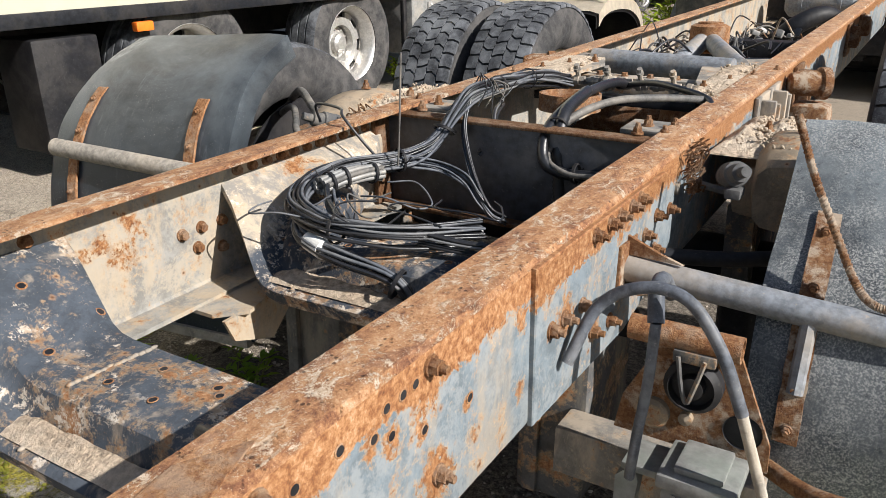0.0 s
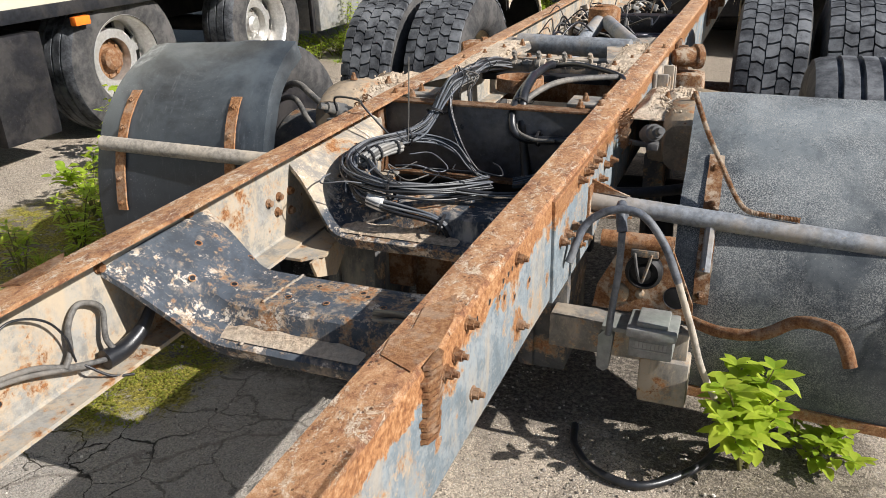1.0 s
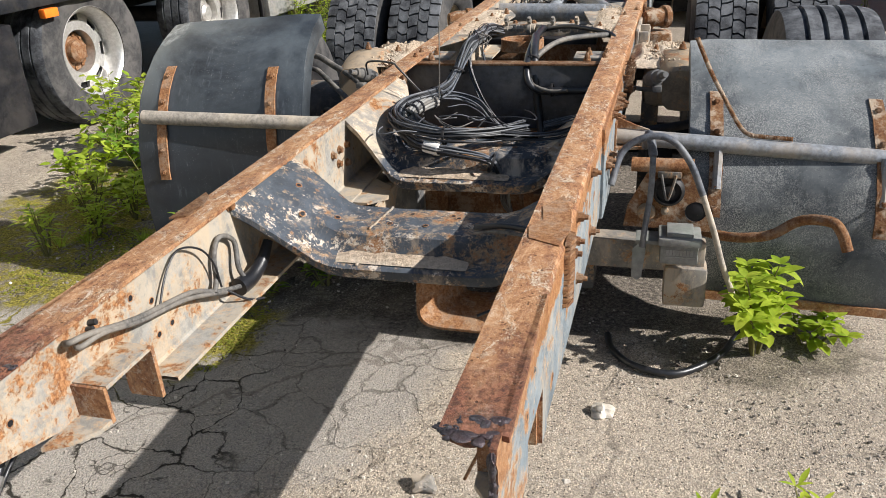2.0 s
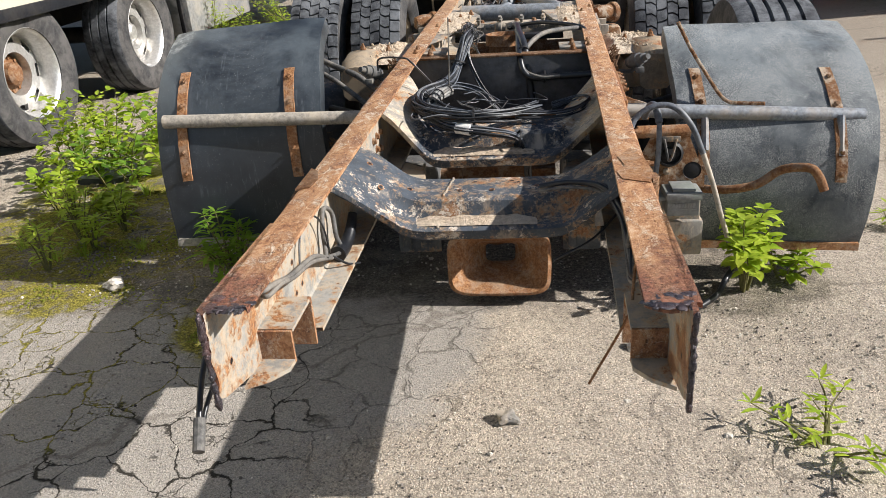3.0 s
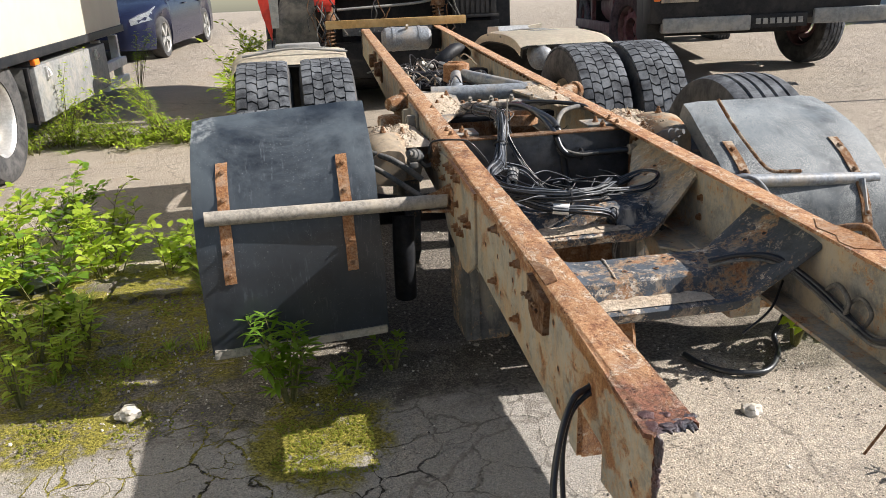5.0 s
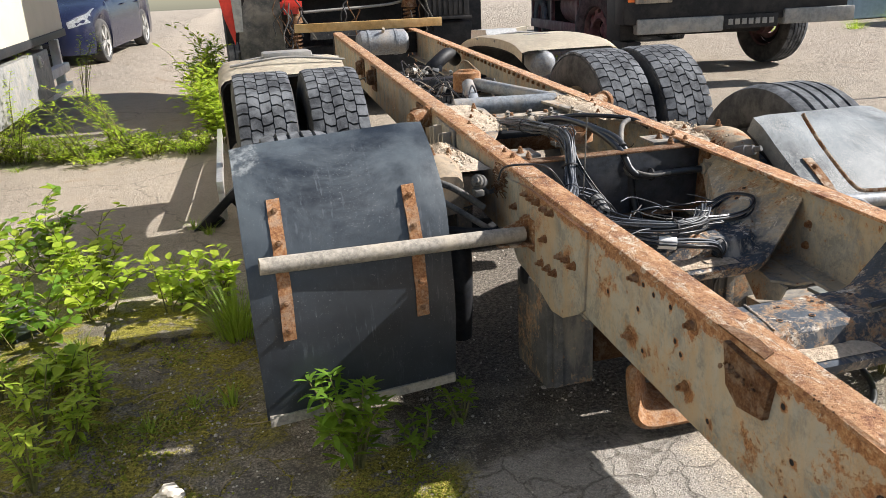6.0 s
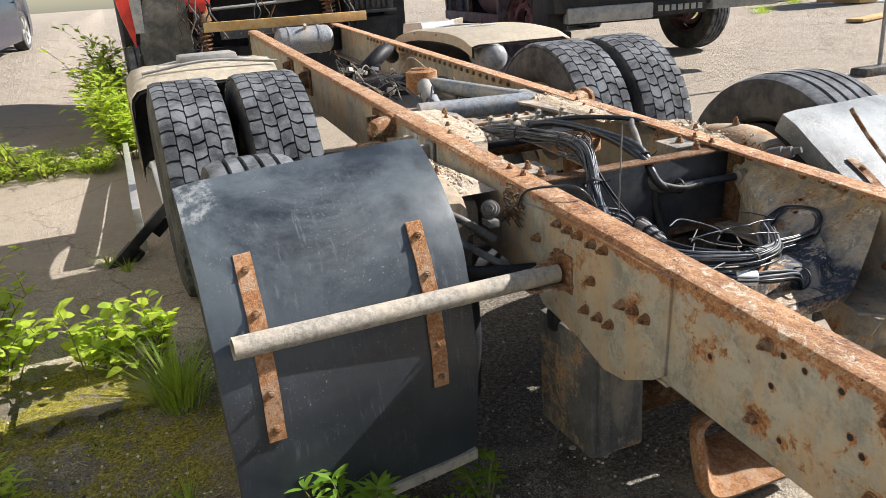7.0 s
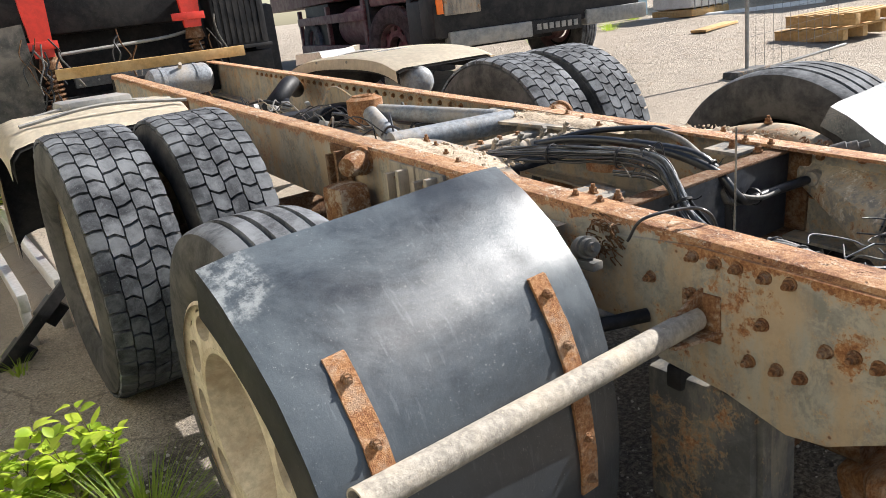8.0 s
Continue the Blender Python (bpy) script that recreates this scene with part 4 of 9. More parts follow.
def under_shelf(yc, base):
    """The bent shelf plate that ties the lower flange to the crossmember's foot."""
    for x0, s in ((-0.378, 1), (0.408, -1)):
        bm = bmesh.new()
        pts = [(x0, yc), (x0 + s * 0.12, yc), (x0 + s * 0.17, yc + 0.05), (x0 + s * 0.15, yc + 0.14), (x0, yc + 0.26)]
        prism(bm, pts, 2, base, base + 0.008)
        prism(bm, [(yc, base), (yc + 0.02, base - 0.05), (yc + 0.12, base - 0.09), (yc + 0.2, base - 0.02), (yc + 0.2, base)], 0, x0 + s * 0.145, x0 + s * 0.153)
        part("corner_bracket", bm, M_WEBD, chassis, "bent corner bracket, beige with rust", CH)


under_shelf(1.28, -0.268)


def box_beam():
    bm = bmesh.new()
    y0 = 2.0
    span(bm, (-0.352, y0, -0.25), (0.428, y0 + 0.012, -0.02), 0.002)
    ob = part("box_crossmember", bm, M_BOXB, chassis, "deep black cross beam with rusty flanges", CH)
    for lo, hi, mt in (((-0.352, y0 - 0.02, -0.02), (0.428, y0 + 0.03, -0.012), M_DARKRUST), ((-0.352, y0 + 0.06, -0.02), (-0.19, y0 + 0.17, -0.009), M_DUSTM), ((0.26, y0 + 0.06, -0.02), (0.428, y0 + 0.17, -0.009), M_DUSTM), ((-0.352, y0 - 0.03, -0.262), (0.428, y0 + 0.17, -0.25), M_DARKRUST)):
        bm = bmesh.new()
        span(bm, lo, hi, 0.002)
        part("flange", bm, mt, ob, "", CH)
    for x in (-0.343, 0.42):
        bm = bmesh.new()
        span(bm, (x - 0.006, y0 - 0.06, -0.25), (x + 0.008, y0 + 0.002, -0.02), 0.002)
        part("end_plate", bm, M_DARKRUST, ob, "", CH)
    bolts(STUD, [(x, y0 + y, -0.008) for x in (-0.31, -0.25, 0.31, 0.37) for y in (0.03, 0.11)], "+z", ob, CH)
    bm = bmesh.new()
    span(bm, (-0.38, 1.74, -0.355), (0.42, 1.78, -0.30), 0.008)
    part("lower_beam", bm, M_BEAM, chassis, "low black tie beam", CH)


box_beam()


def coupling():
    """The rusty drawbar coupling mouth under the frame and its hangers."""
    bm = bmesh.new()
    tilt = Matrix.Translation((0.02, 1.42, 0.155)) @ Matrix.Rotation(radians(-14), 4, "X")
    out = []
    for k in range(32):
        a = 2 * math.pi * k / 32
        c, s = math.cos(a), math.sin(a)
        out.append((0.184 * math.copysign(abs(c) ** 0.35, c) * (1 - 0.06 * (s < 0) * abs(s)), 0.112 * math.copysign(abs(s) ** 0.35, s)))
    rings = []
    for f, y in ((1.0, 0.02), (1.0, 0.0), (0.93, -0.008), (0.62, 0.055), (0.36, 0.12), (0.30, 0.16)):
        rings.append([bm.verts.new((x * f, y, z * f + (1 - f) * 0.03)) for x, z in out])
    for a, b in zip(rings, rings[1:]):
        for j in range(32):
            bm.faces.new((a[j], a[(j + 1) % 32], b[(j + 1) % 32], b[j]))
    back = [[bm.verts.new((x * f, y, z * f + (1 - f) * 0.03)) for x, z in out] for f, y in ((0.97, 0.035), (0.6, 0.08), (0.4, 0.16))]
    for a, b in zip([rings[0]] + back, back):
        for j in range(32):
            bm.faces.new((a[j], b[j], b[(j + 1) % 32], a[(j + 1) % 32]))
    bm.transform(tilt)
    ob = part("coupling_mouth", bm, M_HOOK, chassis, "rusty coupling mouth with a deep throat", None, 30)
    bm = bmesh.new()
    tube(bm, [(0.01, 1.54, 0.24), (0.01, 1.85, 0.25)], 0.06, 16, smooth=False)
    span(bm, (-0.13, 1.74, 0.12), (0.15, 1.80, 0.42), 0.01)
    part("coupling_body", bm, M_DARKRUST, ob)
    for x0, x1 in ((-0.365, -0.20), (0.25, 0.39)):
        bm = bmesh.new()
        span(bm, (x0, 1.60, 0.13), (x1, 1.86, 0.47), 0.012)
        span(bm, (x0 + 0.02, 1.585, 0.14), (x0 + 0.05, 1.6, 0.46), 0.003)
        part("hanger_box", bm, M_BLOCK, chassis, "grimy grey hanger box with rusty edges")
    bm = bmesh.new()
    span(bm, (-0.25, 1.70, 0.27), (-0.12, 1.78, 0.42), 0.008)
    part("hanger_tie", bm, M_DARKRUST, chassis)
    bm = bmesh.new()
    span(bm, (0.14, 1.70, 0.27), (0.23, 1.78, 0.42), 0.008)
    part("hanger_tie", bm, M_DARKRUST, chassis)


coupling()

# ---- wheels ----
def drive_tyre_mesh(R=0.468, W=0.275):
    """A low drive-axle tyre with staggered tread blocks."""
    bm = bmesh.new()
    h = W / 2
    r0 = R - 0.017
    prof = [(0.285, -h * 0.72), (0.30, -h * 0.86), (0.36, -h * 1.0), (0.42, -h * 0.97), (r0 - 0.012, -h * 0.9), (r0, -h * 0.78), (r0, 0.0), (r0, h * 0.78), (r0 - 0.012, h * 0.9), (0.42, h * 0.97), (0.36, h), (0.30, h * 0.86), (0.285, h * 0.72)]
    lathe(bm, prof, 64)
    for f in bm.faces:
        c = f.calc_center_median()
        f.material_index = 1 if math.hypot(c.y, c.z) < r0 - 0.005 else 0
    rows = [(-0.88, -0.55), (-0.52, -0.19), (-0.16, 0.16), (0.19, 0.52), (0.55, 0.88)]
    n = 46
    rnd = random.Random(4)
    for k, (a, b) in enumerate(rows):
        edge = k in (0, 4)
        for j in range(n):
            t0 = 2 * math.pi * (j + (0.5 if k % 2 else 0.0)) / n
            dt = 2 * math.pi / n
            skew = 0.0 if edge else 0.10 * dt * (1 if k % 2 else -1)
            lo, hi = [], []
            shape = [(a * h, 0.06), (b * h, 0.06), (b * h, 0.50), ((a + b) / 2 * h, 0.56), (b * h, 0.62) if False else (b * h, 0.93), (a * h, 0.93), (a * h, 0.50), ]
            shape = [(a * h, 0.07), ((a + b) / 2 * h, 0.02), (b * h, 0.07), (b * h + 0.0025, 0.5), (b * h, 0.92), ((a + b) / 2 * h, 0.87), (a * h, 0.92), (a * h - 0.0025, 0.5)]
            for x, u in shape:
                ang = t0 + u * dt + (skew if x > (a + b) / 2 * h else -skew)
                drop = 0.010 * max(0, abs(x) / h - 0.72) / 0.2
                lo.append(bm.verts.new((x, (r0 - 0.004) * math.cos(ang), (r0 - 0.004) * math.sin(ang))))
                rr = R - drop
                x2 = (a + b) / 2 * h + (x - (a + b) / 2 * h) * 0.95
                hi.append(bm.verts.new((x2, rr * math.cos(ang), rr * math.sin(ang))))
            bm.faces.new(hi)
            for q in range(8):
                bm.faces.new((lo[q], lo[(q + 1) % 8], hi[(q + 1) % 8], hi[q]))
    return finish(bm, "tyre", [M_TYRE, M_TYRE_SIDE], 40)


def rib_tyre_mesh(R, W, ribs=5):
    """A tyre with straight circumferential ribs and grooves."""
    bm = bmesh.new()
    h = W / 2
    prof = [(0.285, -h * 0.72), (0.30, -h * 0.86), (R * 0.76, -h), (R * 0.90, -h * 0.97), (R * 0.965, -h * 0.90)]
    for k in range(ribs):
        a, b = -0.86 + 1.72 * k / ribs, -0.86 + 1.72 * (k + 1) / ribs
        g = 0.05
        drop = lambda x: R - 0.012 * max(0, abs(x) - 0.5) / 0.4
        if k:
            prof.append((R - 0.018, (a + g / 2) * h))
        prof += [(drop(a + g), (a + g) * h), (drop((a + b) / 2), (a + b) / 2 * h), (drop(b - g), (b - g) * h)]
        if k < ribs - 1:
            prof.append((R - 0.018, (b - g / 2) * h))
    prof += [(R * 0.965, h * 0.90), (R * 0.90, h * 0.97), (R * 0.76, h), (0.30, h * 0.86), (0.285, h * 0.72)]
    lathe(bm, prof, 72)
    for f in bm.faces:
        c = f.calc_center_median()
        f.material_index = 1 if math.hypot(c.y, c.z) < R * 0.955 else 0
    return finish(bm, "tyre", [M_TYRE, M_TYRE_SIDE], 32)


def rim_mesh(mat, W=0.24, deep=0.06, hole_n=10):
    """A steel disc rim with its ring of hand holes, open side at -x."""
    bm = bmesh.new()
    h = W / 2
    lathe(bm, [(0.298, -h), (0.302, -h + 0.006), (0.285, -h + 0.016), (0.268, -h + 0.04), (0.262, 0.0), (0.27, h - 0.03), (0.30, h)], 48)
    d = -h + deep
    for j in range(hole_n):
        a0 = 2 * math.pi * j / hole_n
        st = 2 * math.pi / hole_n
        steps = [a0, a0 + st * 0.25, a0 + st * 0.5, a0 + st * 0.75, a0 + st]
        at = lambda r, a, x: bm.verts.new((x, r * math.cos(a), r * math.sin(a)))
        for s0, s1, solid in ((0, 1, True), (1, 3, False), (3, 4, True)):
            a, b = steps[s0], steps[s1]
            if solid:
                bm.faces.new((at(0.265, a, d + 0.02), at(0.265, b, d + 0.02), at(0.20, b, d), at(0.20, a, d)))
            else:
                m = (a + b) / 2
                bm.faces.new((at(0.265, a, d + 0.02), at(0.265, m, d + 0.02), at(0.265, b, d + 0.02), at(0.252, b, d + 0.016), at(0.256, m, d + 0.018), at(0.252, a, d + 0.016)))
                bm.faces.new((at(0.213, a, d + 0.004), at(0.209, m, d + 0.003), at(0.213, b, d + 0.004), at(0.20, b, d), at(0.20, m, d), at(0.20, a, d)))
                for r in (0,):
                    bm.faces.new((at(0.252, a, d + 0.016), at(0.213, a, d + 0.004), at(0.213, a, d + 0.03), at(0.252, a, d + 0.04)))
                    bm.faces.new((at(0.252, b, d + 0.016), at(0.213, b, d + 0.004), at(0.213, b, d + 0.03), at(0.252, b, d + 0.04)))
    lathe(bm, [(0.20, d), (0.145, d - 0.004), (0.143, d + 0.10), (0.20, d + 0.11)], 40)
    bmesh.ops.remove_doubles(bm, verts=bm.verts[:], dist=0.0006)
    first = len(bm.faces)
    lathe(bm, [(0.262, d + 0.045), (0.19, d + 0.04), (0.15, d + 0.06)], 40)
    for f in list(bm.faces)[first:]:
        f.material_index = 1
    return finish(bm, "rim", [mat, M_BLACK], 35)


def rim_flush(mat, W):
    """A disc rim dished outward: flat ring with ten oval hand holes close to the edge, open centre."""
    bm = bmesh.new()
    h = W / 2
    lathe(bm, [(0.296, -h), (0.304, -h + 0.004), (0.292, -h + 0.012), (0.282, -h + 0.012)], 60)
    d, holes_n, seg = -h + 0.012, 10, 10
    for j in range(holes_n):
        a0 = 2 * math.pi * j / holes_n
        st = 2 * math.pi / holes_n
        mid = a0 + st / 2
        ring_o, ring_i = [], []
        for k in range(seg + 1):
            u = k / seg
            a = a0 + st * u
            ring_o.append(bm.verts.new((d, 0.282 * math.cos(a), 0.282 * math.sin(a))))
            ring_i.append(bm.verts.new((d - 0.006, 0.198 * math.cos(a), 0.198 * math.sin(a))))
        top, low, deep_t, deep_l = [], [], [], []
        for k in range(seg + 1):
            w = -math.cos(math.pi * k / seg)
            a = mid + w * st * 0.33
            r = 0.029 * math.sqrt(max(0.0, 1 - w * w))
            for lst, rr, x in ((top, 0.243 + r, d - 0.003), (low, 0.243 - r, d - 0.003), (deep_t, 0.243 + r * 0.9, d + 0.03), (deep_l, 0.243 - r * 0.9, d + 0.03)):
                lst.append(bm.verts.new((x, rr * math.cos(a), rr * math.sin(a))))
        for k in range(seg):
            bm.faces.new((ring_o[k], ring_o[k + 1], top[k + 1], top[k]))
            bm.faces.new((ring_i[k], ring_i[k + 1], low[k + 1], low[k]))
            bm.faces.new((top[k], top[k + 1], deep_t[k + 1], deep_t[k]))
            bm.faces.new((low[k], low[k + 1], deep_l[k + 1], deep_l[k]))
        bm.faces.new((ring_o[0], top[0], ring_i[0])), bm.faces.new((ring_o[-1], top[-1], ring_i[-1]))
    bmesh.ops.remove_doubles(bm, verts=bm.verts[:], dist=0.0004)
    lathe(bm, [(0.198, d - 0.006), (0.185, d - 0.004), (0.172, d + 0.02), (0.16, d + 0.09), (0.145, d + 0.10), (0.143, d + 0.14)], 44)
    first = len(bm.faces)
    lathe(bm, [(0.28, d + 0.05), (0.17, d + 0.05)], 40)
    for f in list(bm.faces)[first:]:
        f.material_index = 1
    return finish(bm, "rim", [mat, M_BLACK], 35)


def hub_mesh(mat):
    bm = bmesh.new()
    lathe(bm, [(0.0, -0.09), (0.05, -0.088), (0.075, -0.07), (0.078, -0.03), (0.13, -0.02), (0.142, 0.0), (0.142, 0.12), (0.0, 0.12)], 28)
    for j in range(10):
        a = 6.2832 * j / 10
        m = Matrix.Translation((-0.02, 0.112 * math.cos(a), 0.112 * math.sin(a))) @ FACE["-x"]
        bmesh.ops.create_cone(bm, cap_ends=True, segments=6, radius1=0.014, radius2=0.013, depth=0.03, matrix=m)
    return finish(bm, "hub", mat, 30)


DRIVE, DRIVE_R, TAG = drive_tyre_mesh(0.49, 0.315), drive_tyre_mesh(0.49, 0.32), rib_tyre_mesh(0.465, 0.34)
TAG_L = rib_tyre_mesh(0.46, 0.26)
RIM_C, HUB_R = rim_mesh(M_RIM), hub_mesh(M_DARKRUST)
RIM_T = rim_flush(M_RIM, 0.28)
FLIP = Matrix.Rotation(math.pi, 4, "Z")


def wheel(x, y, tyre, rim, hub, turn, parent, outward, R=0.466, label="", name="wheel", z=None):
    """A wheel as a part: tyre, rim and hub under an empty at the axle."""
    m = Matrix.Translation((x, y, R if z is None else z)) @ (Matrix.Identity(4) if outward < 0 else FLIP) @ Matrix.Rotation(turn, 4, "X")
    ob = seat(new(name), m, parent)
    tagged(ob, label)
    repeat("tyre", tyre, m, ob)
    repeat("rim", rim, m, ob)
    if hub:
        repeat("hub", hub, m @ Matrix.Translation((0.06, 0, 0)), ob)
    return ob


DRIVE_Y, TAG_Y = 3.75, 2.30
AXLE_Z, TAG_Z = gz(0, DRIVE_Y) + 0.488, gz(0, TAG_Y) + 0.458
for x, out in ((-1.07, -1), (-0.715, 1), (0.86, -1), (1.215, 1)):
    wheel(x, DRIVE_Y, DRIVE if x < 0 else DRIVE_R, RIM_C, HUB_R if abs(x) > 1 else None, 0.3 * x, chassis, out, 0.49, "dusty drive wheel with blocky tread, one of a pair", z=AXLE_Z)
for x, out, y in ((-1.03, -1, TAG_Y), (1.115, 1, 2.40)):
    wheel(x, y, TAG_L if out < 0 else TAG, RIM_T, HUB_R, 0.2, chassis, out, 0.46, "single tag-axle wheel with ribbed tread and a cream rim", z=TAG_Z + (0.006 if out > 0 else 0.0))

bm = bmesh.new()
tube(bm, [(-1.0, DRIVE_Y, AXLE_Z), (1.1, DRIVE_Y, AXLE_Z)], 0.075, 16, smooth=False)
m = Matrix.Translation((0.08, DRIVE_Y, AXLE_Z)) @ Matrix.Diagonal((0.19, 0.22, 0.21, 1))
bmesh.ops.create_icosphere(bm, subdivisions=3, radius=1, matrix=m)
part("drive_axle", bm, M_DARKRUST, chassis, "grimy drive axle with a round housing")
bm = bmesh.new()
tube(bm, [(-1.0, TAG_Y, TAG_Z), (1.05, TAG_Y, TAG_Z)], 0.06, 16, smooth=False)
part("tag_axle", bm, M_BEAM, chassis, "dark tag axle tube")

# ---- rear mudguards ----
# side profiles (y, z) from the lower edge up to the crown, outer and inner side of each guard
LEFT_OUT = [(1.606, 0.19), (1.598, 0.28), (1.596, 0.38), (1.600, 0.47), (1.613, 0.56), (1.637, 0.645), (1.677, 0.725), (1.737, 0.795), (1.810, 0.855), (1.895, 0.905), (1.985, 0.942)]
LEFT_IN = [(1.742, 0.160), (1.722, 0.26), (1.704, 0.37), (1.694, 0.475), (1.694, 0.57), (1.704, 0.66), (1.728, 0.74), (1.766, 0.815), (1.820, 0.88), (1.890, 0.935), (1.974, 0.977)]
RIGHT_IN = [(1.60, 0.150), (1.578, 0.25), (1.570, 0.36), (1.577, 0.46), (1.600, 0.545), (1.648, 0.625), (1.722, 0.69), (1.810, 0.745), (1.890, 0.80), (1.950, 0.845), (2.01, 0.876)]
RIGHT_OUT = [(1.60, 0.125), (1.575, 0.225), (1.565, 0.33), (1.570, 0.43), (1.592, 0.515), (1.640, 0.60), (1.712, 0.665), (1.800, 0.725), (1.905, 0.775), (2.03, 0.817), (2.165, 0.843)]


def guard_at(profiles, share, u):
    """A point (y, z) on a guard: share runs across from its outer to its inner side, u from 0 at the foot to 1 at the crown."""
    out = []
    for prof in profiles:
        w = min(max(u, 0.0), 1.0) * (len(prof) - 1)
        k = min(int(w), len(prof) - 2)
        out.append(Vector(prof[k]).lerp(Vector(prof[k + 1]), w - k))
    return out[0].lerp(out[1], share)


def guard_up(profiles, share, z):
    """The u at which a guard reaches a height."""
    lo, hi = 0.0, 1.0
    for _ in range(24):
        mid = (lo + hi) / 2
        lo, hi = (mid, hi) if guard_at(profiles, share, mid).y < z else (lo, mid)
    return lo


def mudguard(x_out, x_in, profiles, straps, pipe_from, pipe_to, label, mat, strip_mat):
    """A plastic quarter guard lofted between its two side profiles, with lips turned in, straps, stay pipe and edge strip."""
    n_u, n_s = 34, 10
    side = 1 if x_in > x_out else -1
    def shell(lift):
        rows = []
        for k in range(n_u + 1):
            u = k / n_u
            row = []
            for j in range(-1, n_s + 2):
                share = min(max(j / n_s, 0.0), 1.0)
                p, q = guard_at(profiles, share, max(0.0, u - 0.02)), guard_at(profiles, share, min(1.0, u + 0.02))
                at = guard_at(profiles, share, u)
                d = (q - p).normalized()
                inward = Vector((d.y, -d.x))
                deep = lift + (0.105 if j < 0 else 0.07 if j > n_s else 0.007 if j in (0, n_s) else 0.0)
                x = x_out[0] + (x_out[1] - x_out[0]) * u + ((x_in[0] + (x_in[1] - x_in[0]) * u) - (x_out[0] + (x_out[1] - x_out[0]) * u)) * share
                x += 0.004 * noise.noise((at.x * 5, at.y * 5, share * 3))
                if j < 0 or j > n_s:
                    x += lift * side * (1 if j < 0 else -1)
                at = at + inward * deep + Vector((0.004 * noise.noise((x * 3, at.y * 3, 2)), 0.003 * noise.noise((x * 4, at.x * 4, 7))))
                row.append((x, at.x, at.y))
            rows.append(row)
        return rows
    bm = bmesh.new()
    top = [[bm.verts.new(p) for p in row] for row in shell(0.0)]
    low = [[bm.verts.new(p) for p in row] for row in shell(0.005)]
    wide = n_s + 2
    for k in range(n_u):
        for j in range(wide):
            # outer lip takes the darker material too: its shade is put into the colour
            bm.faces.new((top[k][j], top[k][j + 1], top[k + 1][j + 1], top[k + 1][j])).material_index = 1 if j == 0 else 0
            bm.faces.new((low[k][j], low[k + 1][j], low[k + 1][j + 1], low[k][j + 1])).material_index = 1
        for j in (0, wide):
            bm.faces.new((top[k][j], top[k + 1][j], low[k + 1][j], low[k][j]))
    for k in (0, n_u):
        for j in range(wide):
            bm.faces.new((top[k][j], low[k][j], low[k][j + 1], top[k][j + 1]))
    guard = part("mudguard", bm, [mat, M_GUARDB], chassis, label, None, 50)
    bm = bmesh.new()
    a, b = guard_at(profiles, 0, 0), guard_at(profiles, 1, 0)
    rows = []
    for k in range(11):
        p, x = a.lerp(b, k / 10), x_out[0] + (x_in[0] - x_out[0]) * (0.012 + 0.976 * k / 10)
        rows.append([bm.verts.new((x, p.x + dy, p.y + dz + 0.002 * noise.noise((x * 30, dy * 90, 4)))) for dy, dz in ((-0.013, -0.012), (-0.013, 0.016), (0.008, 0.016), (0.008, -0.012))])
    for p, q in zip(rows, rows[1:]):
        for j in range(4):
            bm.faces.new((p[j], p[(j + 1) % 4], q[(j + 1) % 4], q[j]))
    bm.faces.new(rows[0]), bm.faces.new(rows[-1][::-1])
    part("edge_strip", bm, strip_mat, guard, "thin strip along the lower edge")
    for (xa, za), (xb, zb) in straps:
        bm = bmesh.new()
        rows, at = [], []
        for k in range(15):
            z = za + (zb - za) * k / 14
            x = xa + (xb - xa) * k / 14
            share = (x - x_out[0]) / (x_in[0] - x_out[0])
            u = guard_up(profiles, share, z)
            y = guard_at(profiles, share, u).x
            at.append(Vector((x, y, z)))
            rag = 0.0025 * noise.noise((z * 40, xa, 3))
            rows.append([bm.verts.new((x + dx + rag, y - dy, z + dx * 0.05 * side)) for dx, dy in ((-0.019, 0.002), (0.019, 0.002), (0.019, 0.009), (-0.019, 0.009))])
        for p, q in zip(rows, rows[1:]):
            for j in range(4):
                bm.faces.new((p[j], p[(j + 1) % 4], q[(j + 1) % 4], q[j]))
        bm.faces.new(rows[0]), bm.faces.new(rows[-1][::-1])
        st = part("strap", bm, M_STRAP if side > 0 else M_SOCKB, guard, "rusty steel strap" if side > 0 else "dusty rust-brown steel strap")
        for k in (1, 4, 10, 13):
            repeat("bolt", STUD, Matrix.Translation(at[k] + Vector((0, -0.009, 0))) @ FACE["-y"] @ Matrix.Diagonal((0.7, 0.7, 0.6, 1)), st)
    bm = bmesh.new()
    hollow(bm, pipe_from, pipe_to, 0.0245, 0.004)
    part("stay_pipe", bm, M_PIPE if x_in[0] > x_out[0] else M_TUBE, guard, "chalky grey stay pipe bolted to the frame", None, 50)
    return guard


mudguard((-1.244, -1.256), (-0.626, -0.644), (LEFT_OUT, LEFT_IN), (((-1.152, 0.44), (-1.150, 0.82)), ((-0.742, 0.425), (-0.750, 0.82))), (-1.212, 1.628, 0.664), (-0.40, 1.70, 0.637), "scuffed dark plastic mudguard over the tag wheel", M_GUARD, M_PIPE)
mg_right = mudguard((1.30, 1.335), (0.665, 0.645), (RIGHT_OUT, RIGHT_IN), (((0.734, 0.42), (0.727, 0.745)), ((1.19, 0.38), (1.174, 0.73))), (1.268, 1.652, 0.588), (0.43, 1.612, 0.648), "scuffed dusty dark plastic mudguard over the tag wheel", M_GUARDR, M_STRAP)
